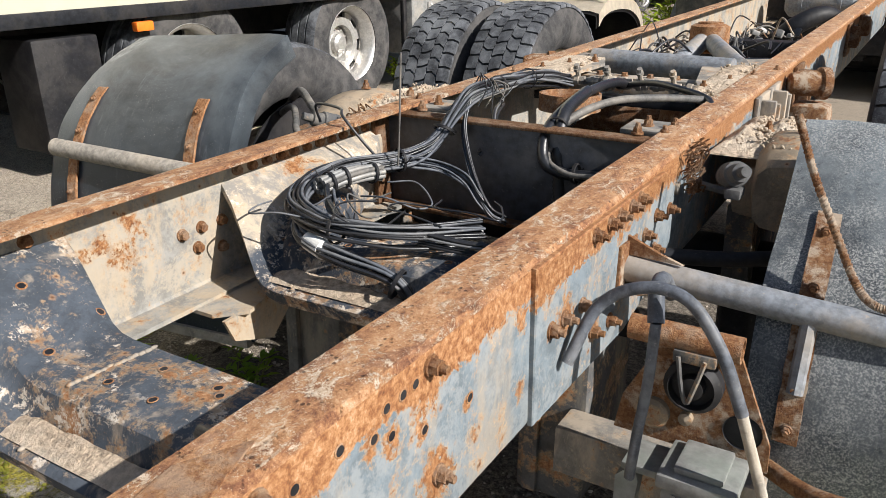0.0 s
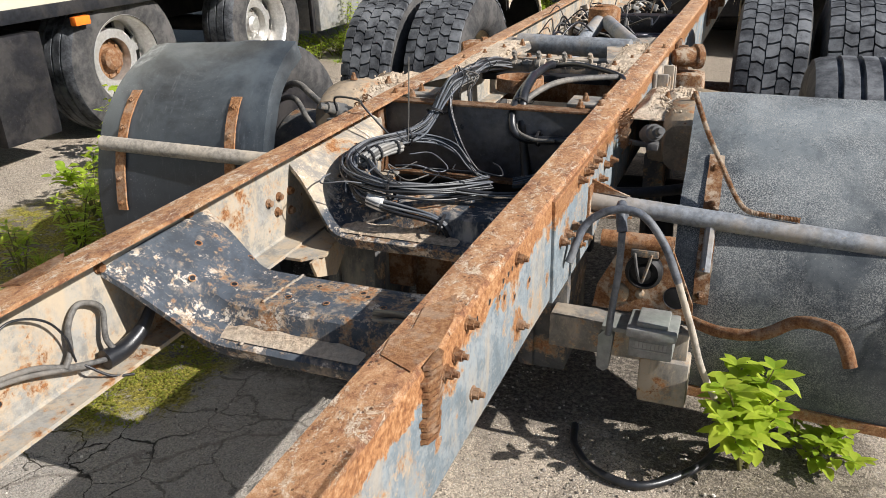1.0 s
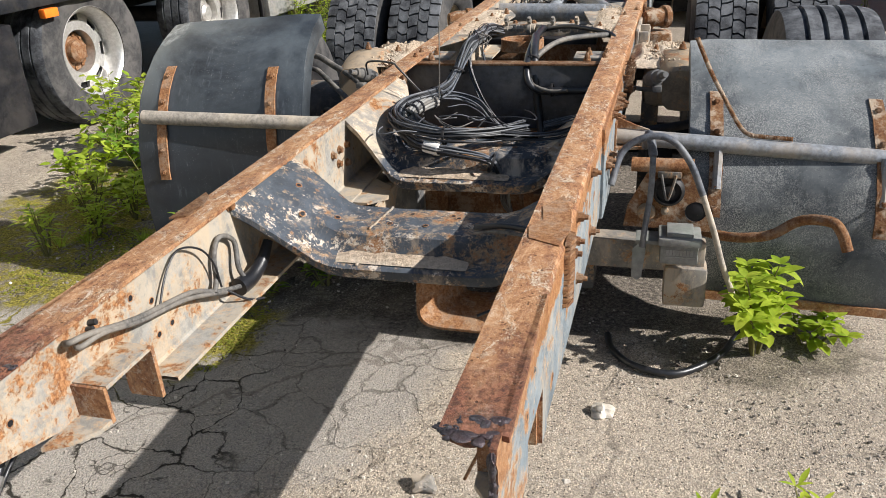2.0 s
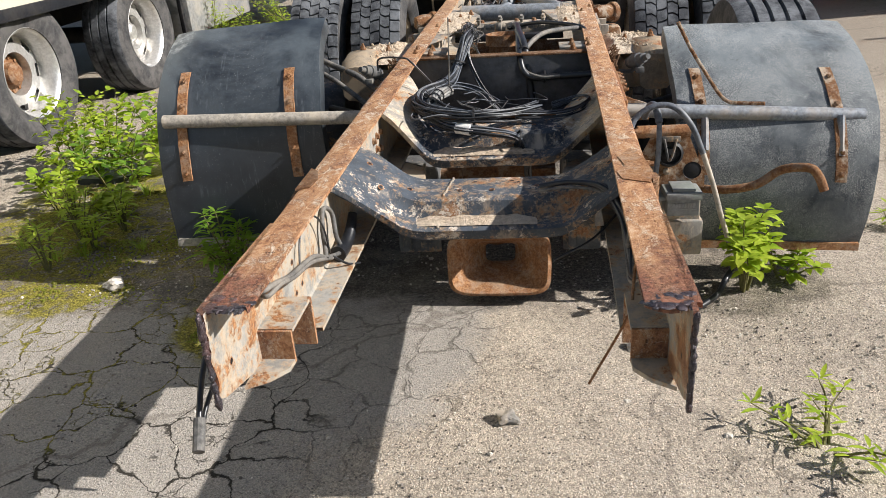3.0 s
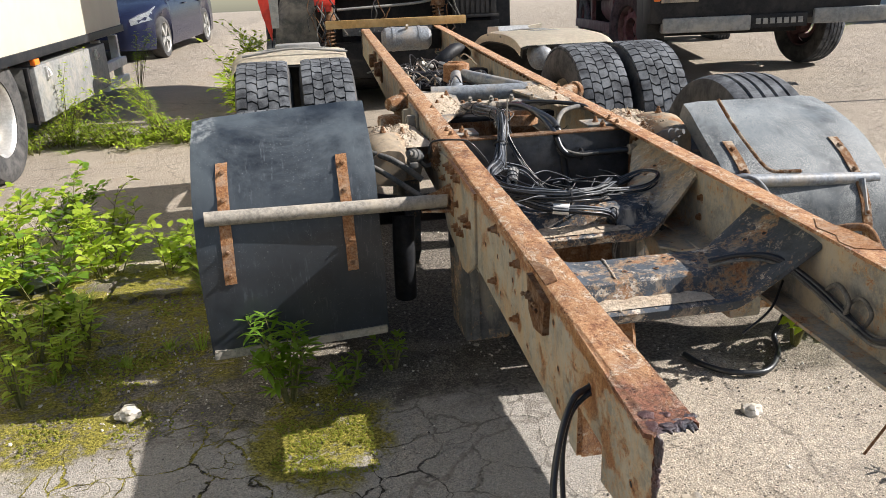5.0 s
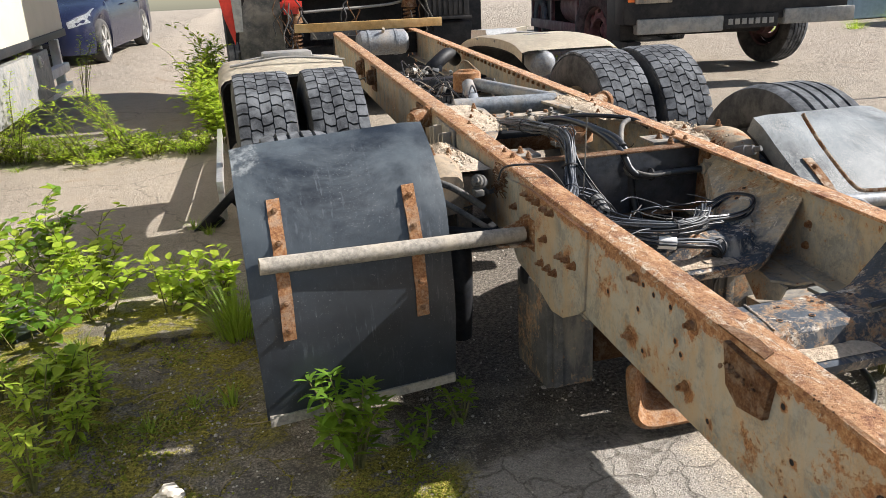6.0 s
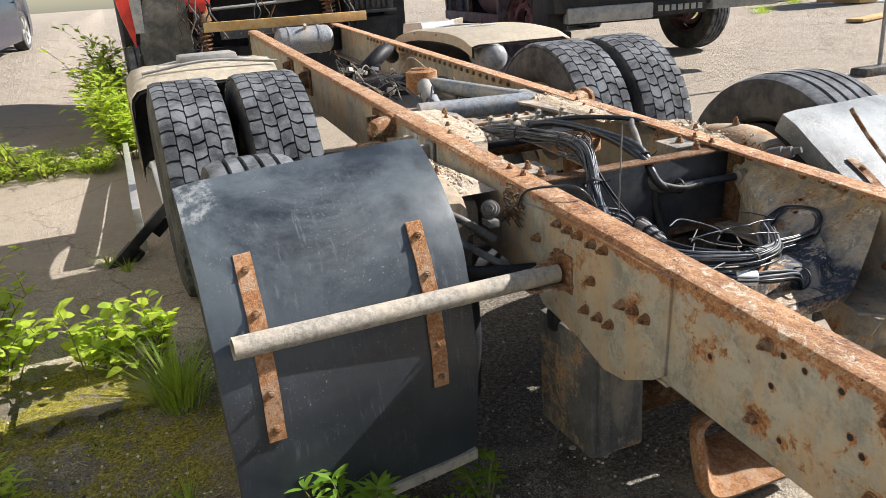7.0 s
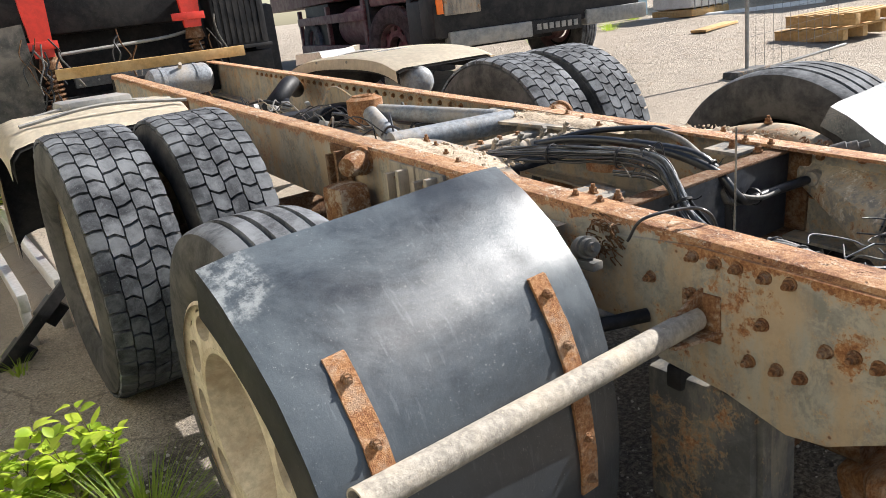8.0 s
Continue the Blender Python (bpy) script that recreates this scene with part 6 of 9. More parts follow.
# ---- rear right lamp bracket, couplings and crank ----
def sockets():
    xf = Matrix.Translation((0.030, 0.0, 0.014))
    bm = bmesh.new()
    span(bm, (0.33, 1.52, 0.24), (0.69, 1.60, 0.335), 0.006)
    span(bm, (0.575, 1.50, 0.13), (0.70, 1.60, 0.26), 0.012)
    part("bumper_beam", bm, M_DUSTM, chassis, "dusty grey beam with a cable behind", xf)
    bm = bmesh.new()
    pts = [(0.445, 0.39), (0.455, 0.455), (0.515, 0.575), (0.628, 0.575), (0.690, 0.43), (0.692, 0.385)]
    prism(bm, pts, 1, 1.497, 1.505)
    br = part("socket_bracket", bm, M_SOCK, chassis, "rusty dusty socket plate", xf)
    bm = bmesh.new()
    hollow(bm, (0.46, 1.488, 0.585), (0.632, 1.488, 0.585), 0.021, 0.004)
    part("bracket_tube", bm, M_HOOK, br, "rusty tube, cream paint nearly gone", xf)
    def disc(name, x, z, prof, mat, label=""):
        b = bmesh.new()
        lathe(b, prof, 24, 0, Matrix.Translation((x, 1.497, z)) @ Matrix.Rotation(radians(90), 4, "Z"))
        part(name, b, mat, br, label, xf, 40)
    disc("socket", 0.568, 0.51, [(0.045, 0.0), (0.045, -0.02), (0.036, -0.03), (0.034, -0.012), (0.02, -0.012), (0.018, -0.03), (0.0, -0.032)], M_BEAM, "black round trailer socket")
    # hole drawn as a flat black disc, its inner shade put into the colour
    disc("plug_hole", 0.648, 0.445, [(0.0, -0.0012), (0.026, -0.0012), (0.028, 0.0), (0.030, -0.002)], M_BLACK, "round hole in the plate")
    disc("cap", 0.510, 0.44, [(0.026, 0.0), (0.026, -0.012), (0.02, -0.018), (0.0, -0.018)], M_CARRIER, "dusty plug cap")
    disc("small_cap", 0.562, 0.445, [(0.011, 0.0), (0.011, -0.012), (0.0, -0.016)], M_CARRIER)
    b = bmesh.new()
    tube(b, [(0.545, 1.46, 0.565), (0.555, 1.455, 0.52), (0.565, 1.46, 0.49), (0.575, 1.455, 0.52), (0.585, 1.46, 0.565)], 0.004, 6)
    span(b, (0.535, 1.465, 0.553), (0.60, 1.495, 0.572), 0.003)
    part("socket_spring", b, M_BLOCK, br, "", xf, 50)
    # coupling box
    bm = bmesh.new()
    span(bm, (0.555, 1.40, 0.315), (0.66, 1.50, 0.375), 0.008)
    cb = part("coupling_box", bm, M_CBOX, chassis, "pale grey air coupling box", xf)
    bm = bmesh.new()
    span(bm, (0.548, 1.385, 0.375), (0.667, 1.50, 0.40), 0.007)
    part("lid", bm, M_CBOX, cb, "", xf)
    bm = bmesh.new()
    span(bm, (0.57, 1.40, 0.40), (0.645, 1.49, 0.412), 0.005)
    part("lid_pad", bm, M_CBOX, cb, "", xf)
    b = bmesh.new()
    for k in range(8):
        span(b, (0.572 + 0.0095 * k, 1.3975, 0.345), (0.579 + 0.0095 * k, 1.4005, 0.362))
    span(b, (0.566, 1.3985, 0.338), (0.652, 1.4002, 0.341))
    part("raised_mark", b, M_STEEL, cb, "row of raised unreadable marks", xf)
    bm = bmesh.new()
    prism(bm, [(0.478, 0.35), (0.492, 0.365), (0.51, 0.365), (0.515, 0.35), (0.508, 0.26), (0.495, 0.25), (0.478, 0.26)], 1, 1.42, 1.45)
    span(bm, (0.485, 1.42, 0.365), (0.555, 1.50, 0.378), 0.003)
    part("hand_lever", bm, M_CBOX, chassis, "small grey lever on a rusty bracket", xf)
    bm = bmesh.new()
    tube(bm, [(0.68, 1.56, 0.36), (0.76, 1.49, 0.375), (0.85, 1.46, 0.40), (0.92, 1.44, 0.455), (0.985, 1.39, 0.475), (1.01, 1.365, 0.455), (1.028, 1.35, 0.41)], 0.0145, 12)
    part("crank_rod", bm, M_BOLT, chassis, "rusty bent steel rod", xf, 50)


sockets()

# ---- timber across the rails ----
bm = bmesh.new()
box(bm, (0.13, 7.08, 1.130), (1.40, 0.095, 0.078), Matrix.Rotation(radians(-8), 4, "Z"), 0.004)
part("timber_beam", bm, M_WOOD, None, "pale planed timber beam lying across the rails", None, 35, "timber beam")

# ---- box trailer ----
def trailer():
    tr = thing("box_trailer", (-4.1, 4.6, 0), "cream box trailer on black running gear, parked alongside", "trailer")
    bm = bmesh.new()
    span(bm, (-5.35, -1.5, 0.935), (-2.9, 9.25, 3.4), 0.02)
    part("box_body", bm, M_BOX, tr, "smooth cream box body")
    bm = bmesh.new()
    span(bm, (-5.35, -1.52, 0.865), (-2.885, 9.27, 0.943), 0.006)
    part("sill_rail", bm, M_BEAM, tr)
    bm = bmesh.new()
    for x in (-3.7, -4.6):
        span(bm, (x - 0.06, -1.3, 0.60), (x + 0.06, 9.0, 0.866), 0.01)
    part("trailer_frame", bm, M_BLACK, tr)
    tyre, rim, hub, pale = rib_tyre_mesh(0.50, 0.34, 4), rim_mesh(M_ALU, 0.30, 0.13, 8), hub_mesh(M_BOLT), hub_mesh(M_ALU)
    for y in (3.62, 5.25):
        wheel(-3.10, y, tyre, rim, hub if y < 4 else pale, y, tr, 1, 0.50, "wide trailer wheel on a pale alloy rim")
        wheel(-5.1, y, tyre, rim, None, y, tr, -1, 0.50, "wide trailer wheel on a pale alloy rim")
    for y in (3.62, 5.25):
        bm = bmesh.new()
        tube(bm, [(-5.1, y, 0.5), (-3.1, y, 0.5)], 0.07, 12, smooth=False)
        part("trailer_axle", bm, M_BLACK, tr)
    bm = bmesh.new()
    span(bm, (-3.35, 6.03, 0.33), (-2.905, 8.35, 0.80), 0.012)
    tb = part("tool_locker", bm, M_STEEL, tr, "grey sheet locker with latches")
    for y in (6.3, 7.9):
        b = bmesh.new()
        span(b, (-2.905, y - 0.03, 0.66), (-2.885, y + 0.03, 0.77), 0.004)
        tube(b, [(-2.885, y - 0.015, 0.68), (-2.865, y, 0.70), (-2.885, y + 0.015, 0.75)], 0.007, 6)
        part("latch", b, M_ALU, tb, "bright latch")
    bm = bmesh.new()
    span(bm, (-2.97, 5.94, 0.32), (-2.93, 5.99, 0.80), 0.008)
    part("mud_flap", bm, M_BLACK, tr, "black flap panel")
    bm = bmesh.new()
    span(bm, (-3.3, 2.55, 0.18), (-2.93, 2.95, 0.80), 0.02)
    part("mud_flap", bm, M_BLACK, tr, "black flap panel")
    bm = bmesh.new()
    span(bm, (-2.93, 6.02, 0.81), (-2.885, 6.14, 0.86), 0.008)
    part("side_marker", bm, M_ORANGE, tr, "orange side marker lamp")
    bm = bmesh.new()
    span(bm, (-2.93, 3.18, 0.79), (-2.88, 3.30, 0.845), 0.008)
    part("side_marker", bm, M_ORANGE, tr, "orange side marker lamp")
    bm = bmesh.new()
    for y in (8.5, 9.3):
        span(bm, (-3.1, y, 0.30), (-3.0, y + 0.08, 0.82), 0.01)
    span(bm, (-3.05, 8.4, 0.45), (-2.95, 9.45, 0.55), 0.01)
    span(bm, (-3.05, 8.4, 0.25), (-2.95, 9.45, 0.33), 0.01)
    part("side_guard", bm, M_WHITE, tr, "chalky side guard bars")
    bm = bmesh.new()
    span(bm, (-3.05, 1.2, 0.0), (-2.95, 1.3, 0.8), 0.01)
    span(bm, (-3.09, 1.16, 0.0), (-2.91, 1.34, 0.45), 0.01)
    part("landing_leg", bm, M_BEAM, tr, "dark landing leg")
    # it stands nose up on the climbing yard
    bpy.context.view_layer.update()
    tr.matrix_world = Matrix.Translation((-0.35, 0.22, -0.125)) @ Matrix.Rotation(radians(-1.7), 4, "Z") @ Matrix.Rotation(math.atan(0.043), 4, "X") @ tr.matrix_world


trailer()


# ---- dark blue car ----
def car():
    """A saloon lofted through cross-sections, with open arches over the wheels."""
    at = Matrix.Translation((-2.955, 12.7, 0.634)) @ Matrix.Rotation(radians(-7), 4, "Z") @ Matrix.Rotation(math.atan(0.042), 4, "X") @ Matrix.Translation((-0.90, -0.85, 0))
    c = thing("car", at @ Vector((0, 2.4, 0)), "dark blue saloon car with alloy wheels, parked facing the yard", "car")
    axles = (0.85, 3.74)

    def section(y):
        w = np.interp(y, (0, 0.05, 0.15, 0.40, 0.75, 1.2, 4.0, 4.5, 4.75, 4.85), (0.50, 0.60, 0.72, 0.84, 0.905, 0.92, 0.92, 0.88, 0.80, 0.66))
        belt = np.interp(y, (0, 0.06, 0.2, 0.6, 1.3, 2.2, 3.6, 4.3, 4.75, 4.85), (0.58, 0.66, 0.72, 0.81, 0.90, 0.945, 0.99, 1.0, 0.97, 0.78))
        top = np.interp(y, (0, 0.06, 0.2, 0.6, 1.45, 1.7, 2.25, 2.7, 3.3, 3.6, 4.15, 4.75, 4.85), (0.61, 0.70, 0.77, 0.87, 0.975, 1.08, 1.38, 1.46, 1.43, 1.36, 1.07, 1.03, 0.80))
        house = min(1.0, max(0.0, (top - belt - 0.07) / 0.35))
        edge = w * (0.80 - 0.14 * house)
        low = np.interp(y, (0, 0.3, 4.6, 4.85), (0.20, 0.175, 0.19, 0.28))
        for a in axles:
            if abs(y - a) < 0.37:
                low = max(low, 0.325 + math.sqrt(0.37**2 - (y - a) ** 2))
        side = [(0.0, 0.21), (0.62 * w, 0.21), (0.965 * w, low), (w * 0.995, low + (belt - low) * 0.22), (w, low + (belt - low) * 0.60), (w * 0.985, low + (belt - low) * 0.85), (w * 0.945, belt), (edge, belt + (top - belt) * 0.86), (edge * 0.62, top - 0.005), (0.0, top)]
        return side

    ys = sorted({*np.round(np.linspace(0, 4.85, 34), 3), 0.05, *[round(a + 0.37 * math.sin(k * 0.2618), 3) for a in axles for k in range(-6, 7)]})
    body, glass = bmesh.new(), bmesh.new()
    rings = []
    for y in ys:
        half = section(y)
        rings.append([(x, y, z) for x, z in half] + [(-x, y, z) for x, z in half[-2:0:-1]])
    n = len(rings[0])
    bv = [[body.verts.new(p) for p in r] for r in rings]
    for i in range(len(ys) - 1):
        for k in range(n):
            q = (bv[i][k], bv[i][(k + 1) % n], bv[i + 1][(k + 1) % n], bv[i + 1][k])
            body.faces.new(q)
            pane = k in (6, 11) and 1.75 < ys[i] < 3.75
            screen = k in (7, 8, 9, 10) and (1.5 < ys[i] < 2.15 or 3.6 < ys[i] < 4.05)
            if pane or screen:
                glass.faces.new([glass.verts.new(Vector(v.co) + Vector((0.006 if v.co.x > 0 else -0.006, 0, 0.004))) for v in q])
    body.faces.new(bv[0]), body.faces.new(bv[-1][::-1])
    part("car_body", body, M_CAR, c, "glossy dark blue body", at, 32)
    bmesh.ops.remove_doubles(glass, verts=glass.verts[:], dist=0.002)
    part("window_glass", glass, M_GLASSD, c, "dark window glass", at, 32)
    for s in (-1, 1):
        bm = bmesh.new()
        rows = []
        for k in range(9):
            y = 0.07 + 0.60 * k / 8
            half = section(y)
            (xa, za), (xb, zb) = half[4], half[6]
            lo = 0.45 - 0.15 * k / 8 + 0.55 * max(0, k - 5) / 3
            hi = 0.92
            rows.append([bm.verts.new((s * (xa + (xb - xa) * v + 0.008), y - 0.006, za + (zb - za) * v + 0.004)) for v in (lo, (lo + hi) / 2, hi)])
        for a, b in zip(rows, rows[1:]):
            for j in range(2):
                bm.faces.new((a[j], a[j + 1], b[j + 1], b[j]))
        bmesh.ops.solidify(bm, geom=bm.faces[:], thickness=0.012)
        part("headlight", bm, M_LAMP, c, "clear pale headlight", at, 50)
        bm = bmesh.new()
        lathe(bm, [(0.055, 0.0), (0.075, -0.012), (0.085, 0.0), (0.075, 0.012)], 20, 0, Matrix.Translation((s * 0.135, -0.012, 0.50)) @ Matrix.Rotation(radians(90), 4, "Z") @ Matrix.Diagonal((1, 1.35, 0.8, 1)), True)
        gr = part("grille_ring", bm, M_ALU, c, "bright grille ring", at, 50)
        bm = bmesh.new()
        for k in range(7):
            span(bm, (s * 0.135 - 0.075 + 0.022 * k, -0.008, 0.455), (s * 0.135 - 0.065 + 0.022 * k, 0.004, 0.545))
        part("grille_bar", bm, M_BLACK, gr, "", at)
        bm = bmesh.new()
        for y in (1.35, 2.45):
            span(bm, (s * 0.918, y + 0.75, 0.80), (s * 0.945, y + 0.95, 0.825), 0.008)
        part("door_handle", bm, M_CAR, c, "", at)
        bm = bmesh.new()
        box(bm, (s * 0.985, 1.72, 0.98), (0.16, 0.09, 0.12), None, 0.03)
        part("wing_mirror", bm, M_CAR, c, "", at)
    bm = bmesh.new()
    span(bm, (-0.42, -0.012, 0.24), (0.42, 0.05, 0.38), 0.02)
    part("air_intake", bm, M_BLACK, c, "", at)
    bm = bmesh.new()
    for a in axles:
        span(bm, (-0.74, a - 0.36, 0.22), (0.74, a + 0.36, 0.68), 0.03)
    part("wheel_well", bm, M_BLACK, c, "", at)
    bmt = bmesh.new()
    lathe(bmt, [(0.235, -0.10), (0.25, -0.108), (0.305, -0.10), (0.325, -0.075), (0.325, 0.075), (0.305, 0.10), (0.25, 0.108), (0.235, 0.10)], 40)
    tyre = finish(bmt, "tyre", M_TYRE_SIDE, 40)
    bmr = bmesh.new()
    lathe(bmr, [(0.242, -0.104), (0.225, -0.09), (0.215, 0.08)], 40)
    lathe(bmr, [(0.0, -0.085), (0.035, -0.085), (0.05, -0.06), (0.0, -0.055)], 20)
    for j in range(5):
        a = 6.2832 * j / 5
        for d in (-0.17, 0.17):
            r = Matrix.Rotation(a + d * 0.6, 4, "X")
            vs = prism(bmr, [(0.03, -0.014), (0.222, -0.020), (0.222, 0.020), (0.03, 0.014)], 0, -0.098, -0.066)
            bmesh.ops.transform(bmr, matrix=r, verts=vs)
    rim = finish(bmr, "rim", M_ALU, 35)
    dark = bmesh.new()
    lathe(dark, [(0.0, -0.03), (0.17, -0.03), (0.17, 0.0), (0.0, 0.0)], 28)
    disc = finish(dark, "brake_disc", M_BLACK, 35)
    for y in axles:
        for x, o in ((0.80, 1), (-0.80, -1)):
            m = at @ Matrix.Translation((x, y, 0.325)) @ (FLIP if o > 0 else Matrix.Identity(4)) @ Matrix.Rotation(y, 4, "X")
            w = seat(new("wheel"), m, c)
            tagged(w, "five-spoke alloy car wheel")
            repeat("tyre", tyre, m, w), repeat("rim", rim, m, w), repeat("brake_disc", disc, m, w)


car()


# ---- trucks behind ----
def parked_truck():
    """The dark plum truck that stands facing the yard: bumper, wheels, side frame."""
    t = thing("parked_truck", (4.8, 10.8, 0.28), "dusty plum tractor truck with black bumper, parked beyond the chassis", "truck")
    R = Matrix.Translation((4.45, 8.42, 0.36)) @ Matrix.Rotation(radians(-12), 4, "Z")
    def add(name, mat, fn, label="", parent=t):
        bm = bmesh.new()
        fn(bm)
        return part(name, bm, mat, parent, label, R)
    add("cab", M_PURPLE, lambda b: (span(b, (-1.2, -1.15, 1.0), (1.2, 1.0, 3.0), 0.05),), "plum cab")
    add("bumper", M_BLACK, lambda b: (span(b, (-1.24, -1.42, 0.6), (1.24, -1.05, 1.15), 0.04), span(b, (-1.26, -1.36, 1.05), (1.26, -1.0, 1.22), 0.03)), "black bumper")
    add("bumper_lip", M_STEEL, lambda b: (span(b, (-1.1, -1.46, 0.5), (-0.15, -1.3, 0.66), 0.02),), "grey bumper lip")
    add("bumper_lip", M_STEEL, lambda b: span(b, (0.52, -1.46, 0.54), (1.3, -1.25, 0.7), 0.02), "grey bumper lip")
    plate = add("number_plate", M_BLACK, lambda b: span(b, (-0.15, -1.455, 0.52), (0.45, -1.435, 0.66), 0.004), "dark number plate with bars")
    add("plate_bar", M_STEEL, lambda b: [span(b, (-0.10 + 0.075 * k, -1.462, 0.56), (-0.05 + 0.075 * k, -1.456, 0.62)) for k in range(7)], "", plate)
    add("headlamp", M_DUSTM, lambda b: span(b, (-1.12, -1.445, 0.82), (-0.72, -1.40, 1.05), 0.01), "clouded headlamp")
    add("indicator", M_ORANGE, lambda b: span(b, (-1.20, -1.44, 0.84), (-1.13, -1.38, 1.03), 0.008), "orange indicator")
    add("skirt", M_BLACK, lambda b: (span(b, (-1.22, -1.2, 0.42), (-1.0, -0.62, 1.0), 0.05), span(b, (-1.16, -1.3, 0.28), (-1.0, -0.7, 0.42), 0.02)), "black corner skirt")
    tyre, rim, hub = rib_tyre_mesh(0.50, 0.30, 5), rim_mesh(M_PURPLE, 0.24, 0.05, 10), hub_mesh(M_PURPLE)
    for x, o in ((-1.08, -1), (1.08, 1)):
        for y in (0.0, 3.7):
            p = R @ Vector((x, y, 0.5))
            m = Matrix.Translation(p) @ Matrix.Rotation(radians(-12 + (16 if y < 1 else 0)), 4, "Z") @ (FLIP if o > 0 else Matrix.Identity(4))
            w = seat(new("wheel"), m, t)
            repeat("tyre", tyre, m, w), repeat("rim", rim, m, w), repeat("hub", hub, m @ Matrix.Translation((0.07, 0, 0)), w)
    add("inner_arch", M_BLACK, lambda b: span(b, (-1.22, 0.62, 0.35), (-0.7, 0.75, 1.2), 0.02), "")
    add("inner_arch", M_BLACK, lambda b: span(b, (-1.2, -0.75, 0.45), (-0.85, -0.6, 1.1), 0.02), "")
    add("side_guard", M_PURPLE, lambda b: (span(b, (-1.25, 0.75, 0.86), (-1.19, 4.3, 0.98), 0.01), span(b, (-1.25, 0.75, 0.42), (-1.19, 4.3, 0.56), 0.01), span(b, (-1.24, 0.75, 0.42), (-1.18, 0.88, 1.1), 0.01), span(b, (-1.24, 2.5, 0.42), (-1.18, 2.6, 1.1), 0.01), span(b, (-1.24, 4.2, 0.42), (-1.18, 4.3, 1.1), 0.01)), "plum side guard frame")
    add("fuel_tank", M_PURPLE, lambda b: tube(b, [(-0.85, 1.0, 0.78), (-0.85, 2.35, 0.78)], 0.28, 20, smooth=False), "plum fuel tank")
    add("dark_box", M_BLACK, lambda b: (span(b, (-1.15, 2.7, 0.45), (-0.6, 4.1, 1.15), 0.03), span(b, (-0.6, 0.8, 0.4), (0.6, 4.5, 1.15), 0.05)), "black boxes between the axles")
    add("truck_frame", M_BLACK, lambda b: (span(b, (-0.5, -0.8, 0.55), (-0.35, 5.5, 0.85), 0.01), span(b, (0.35, -0.8, 0.55), (0.5, 5.5, 0.85), 0.01), span(b, (-0.9, -0.1, 0.4), (0.9, 0.1, 0.55), 0.02)))
    add("body", M_PURPLE, lambda b: span(b, (-1.2, 2.2, 1.15), (1.2, 6.5, 3.2), 0.03), "plum body")


parked_truck()


def slab_with(fn):
    bm = bmesh.new()
    fn(bm)
    return bm


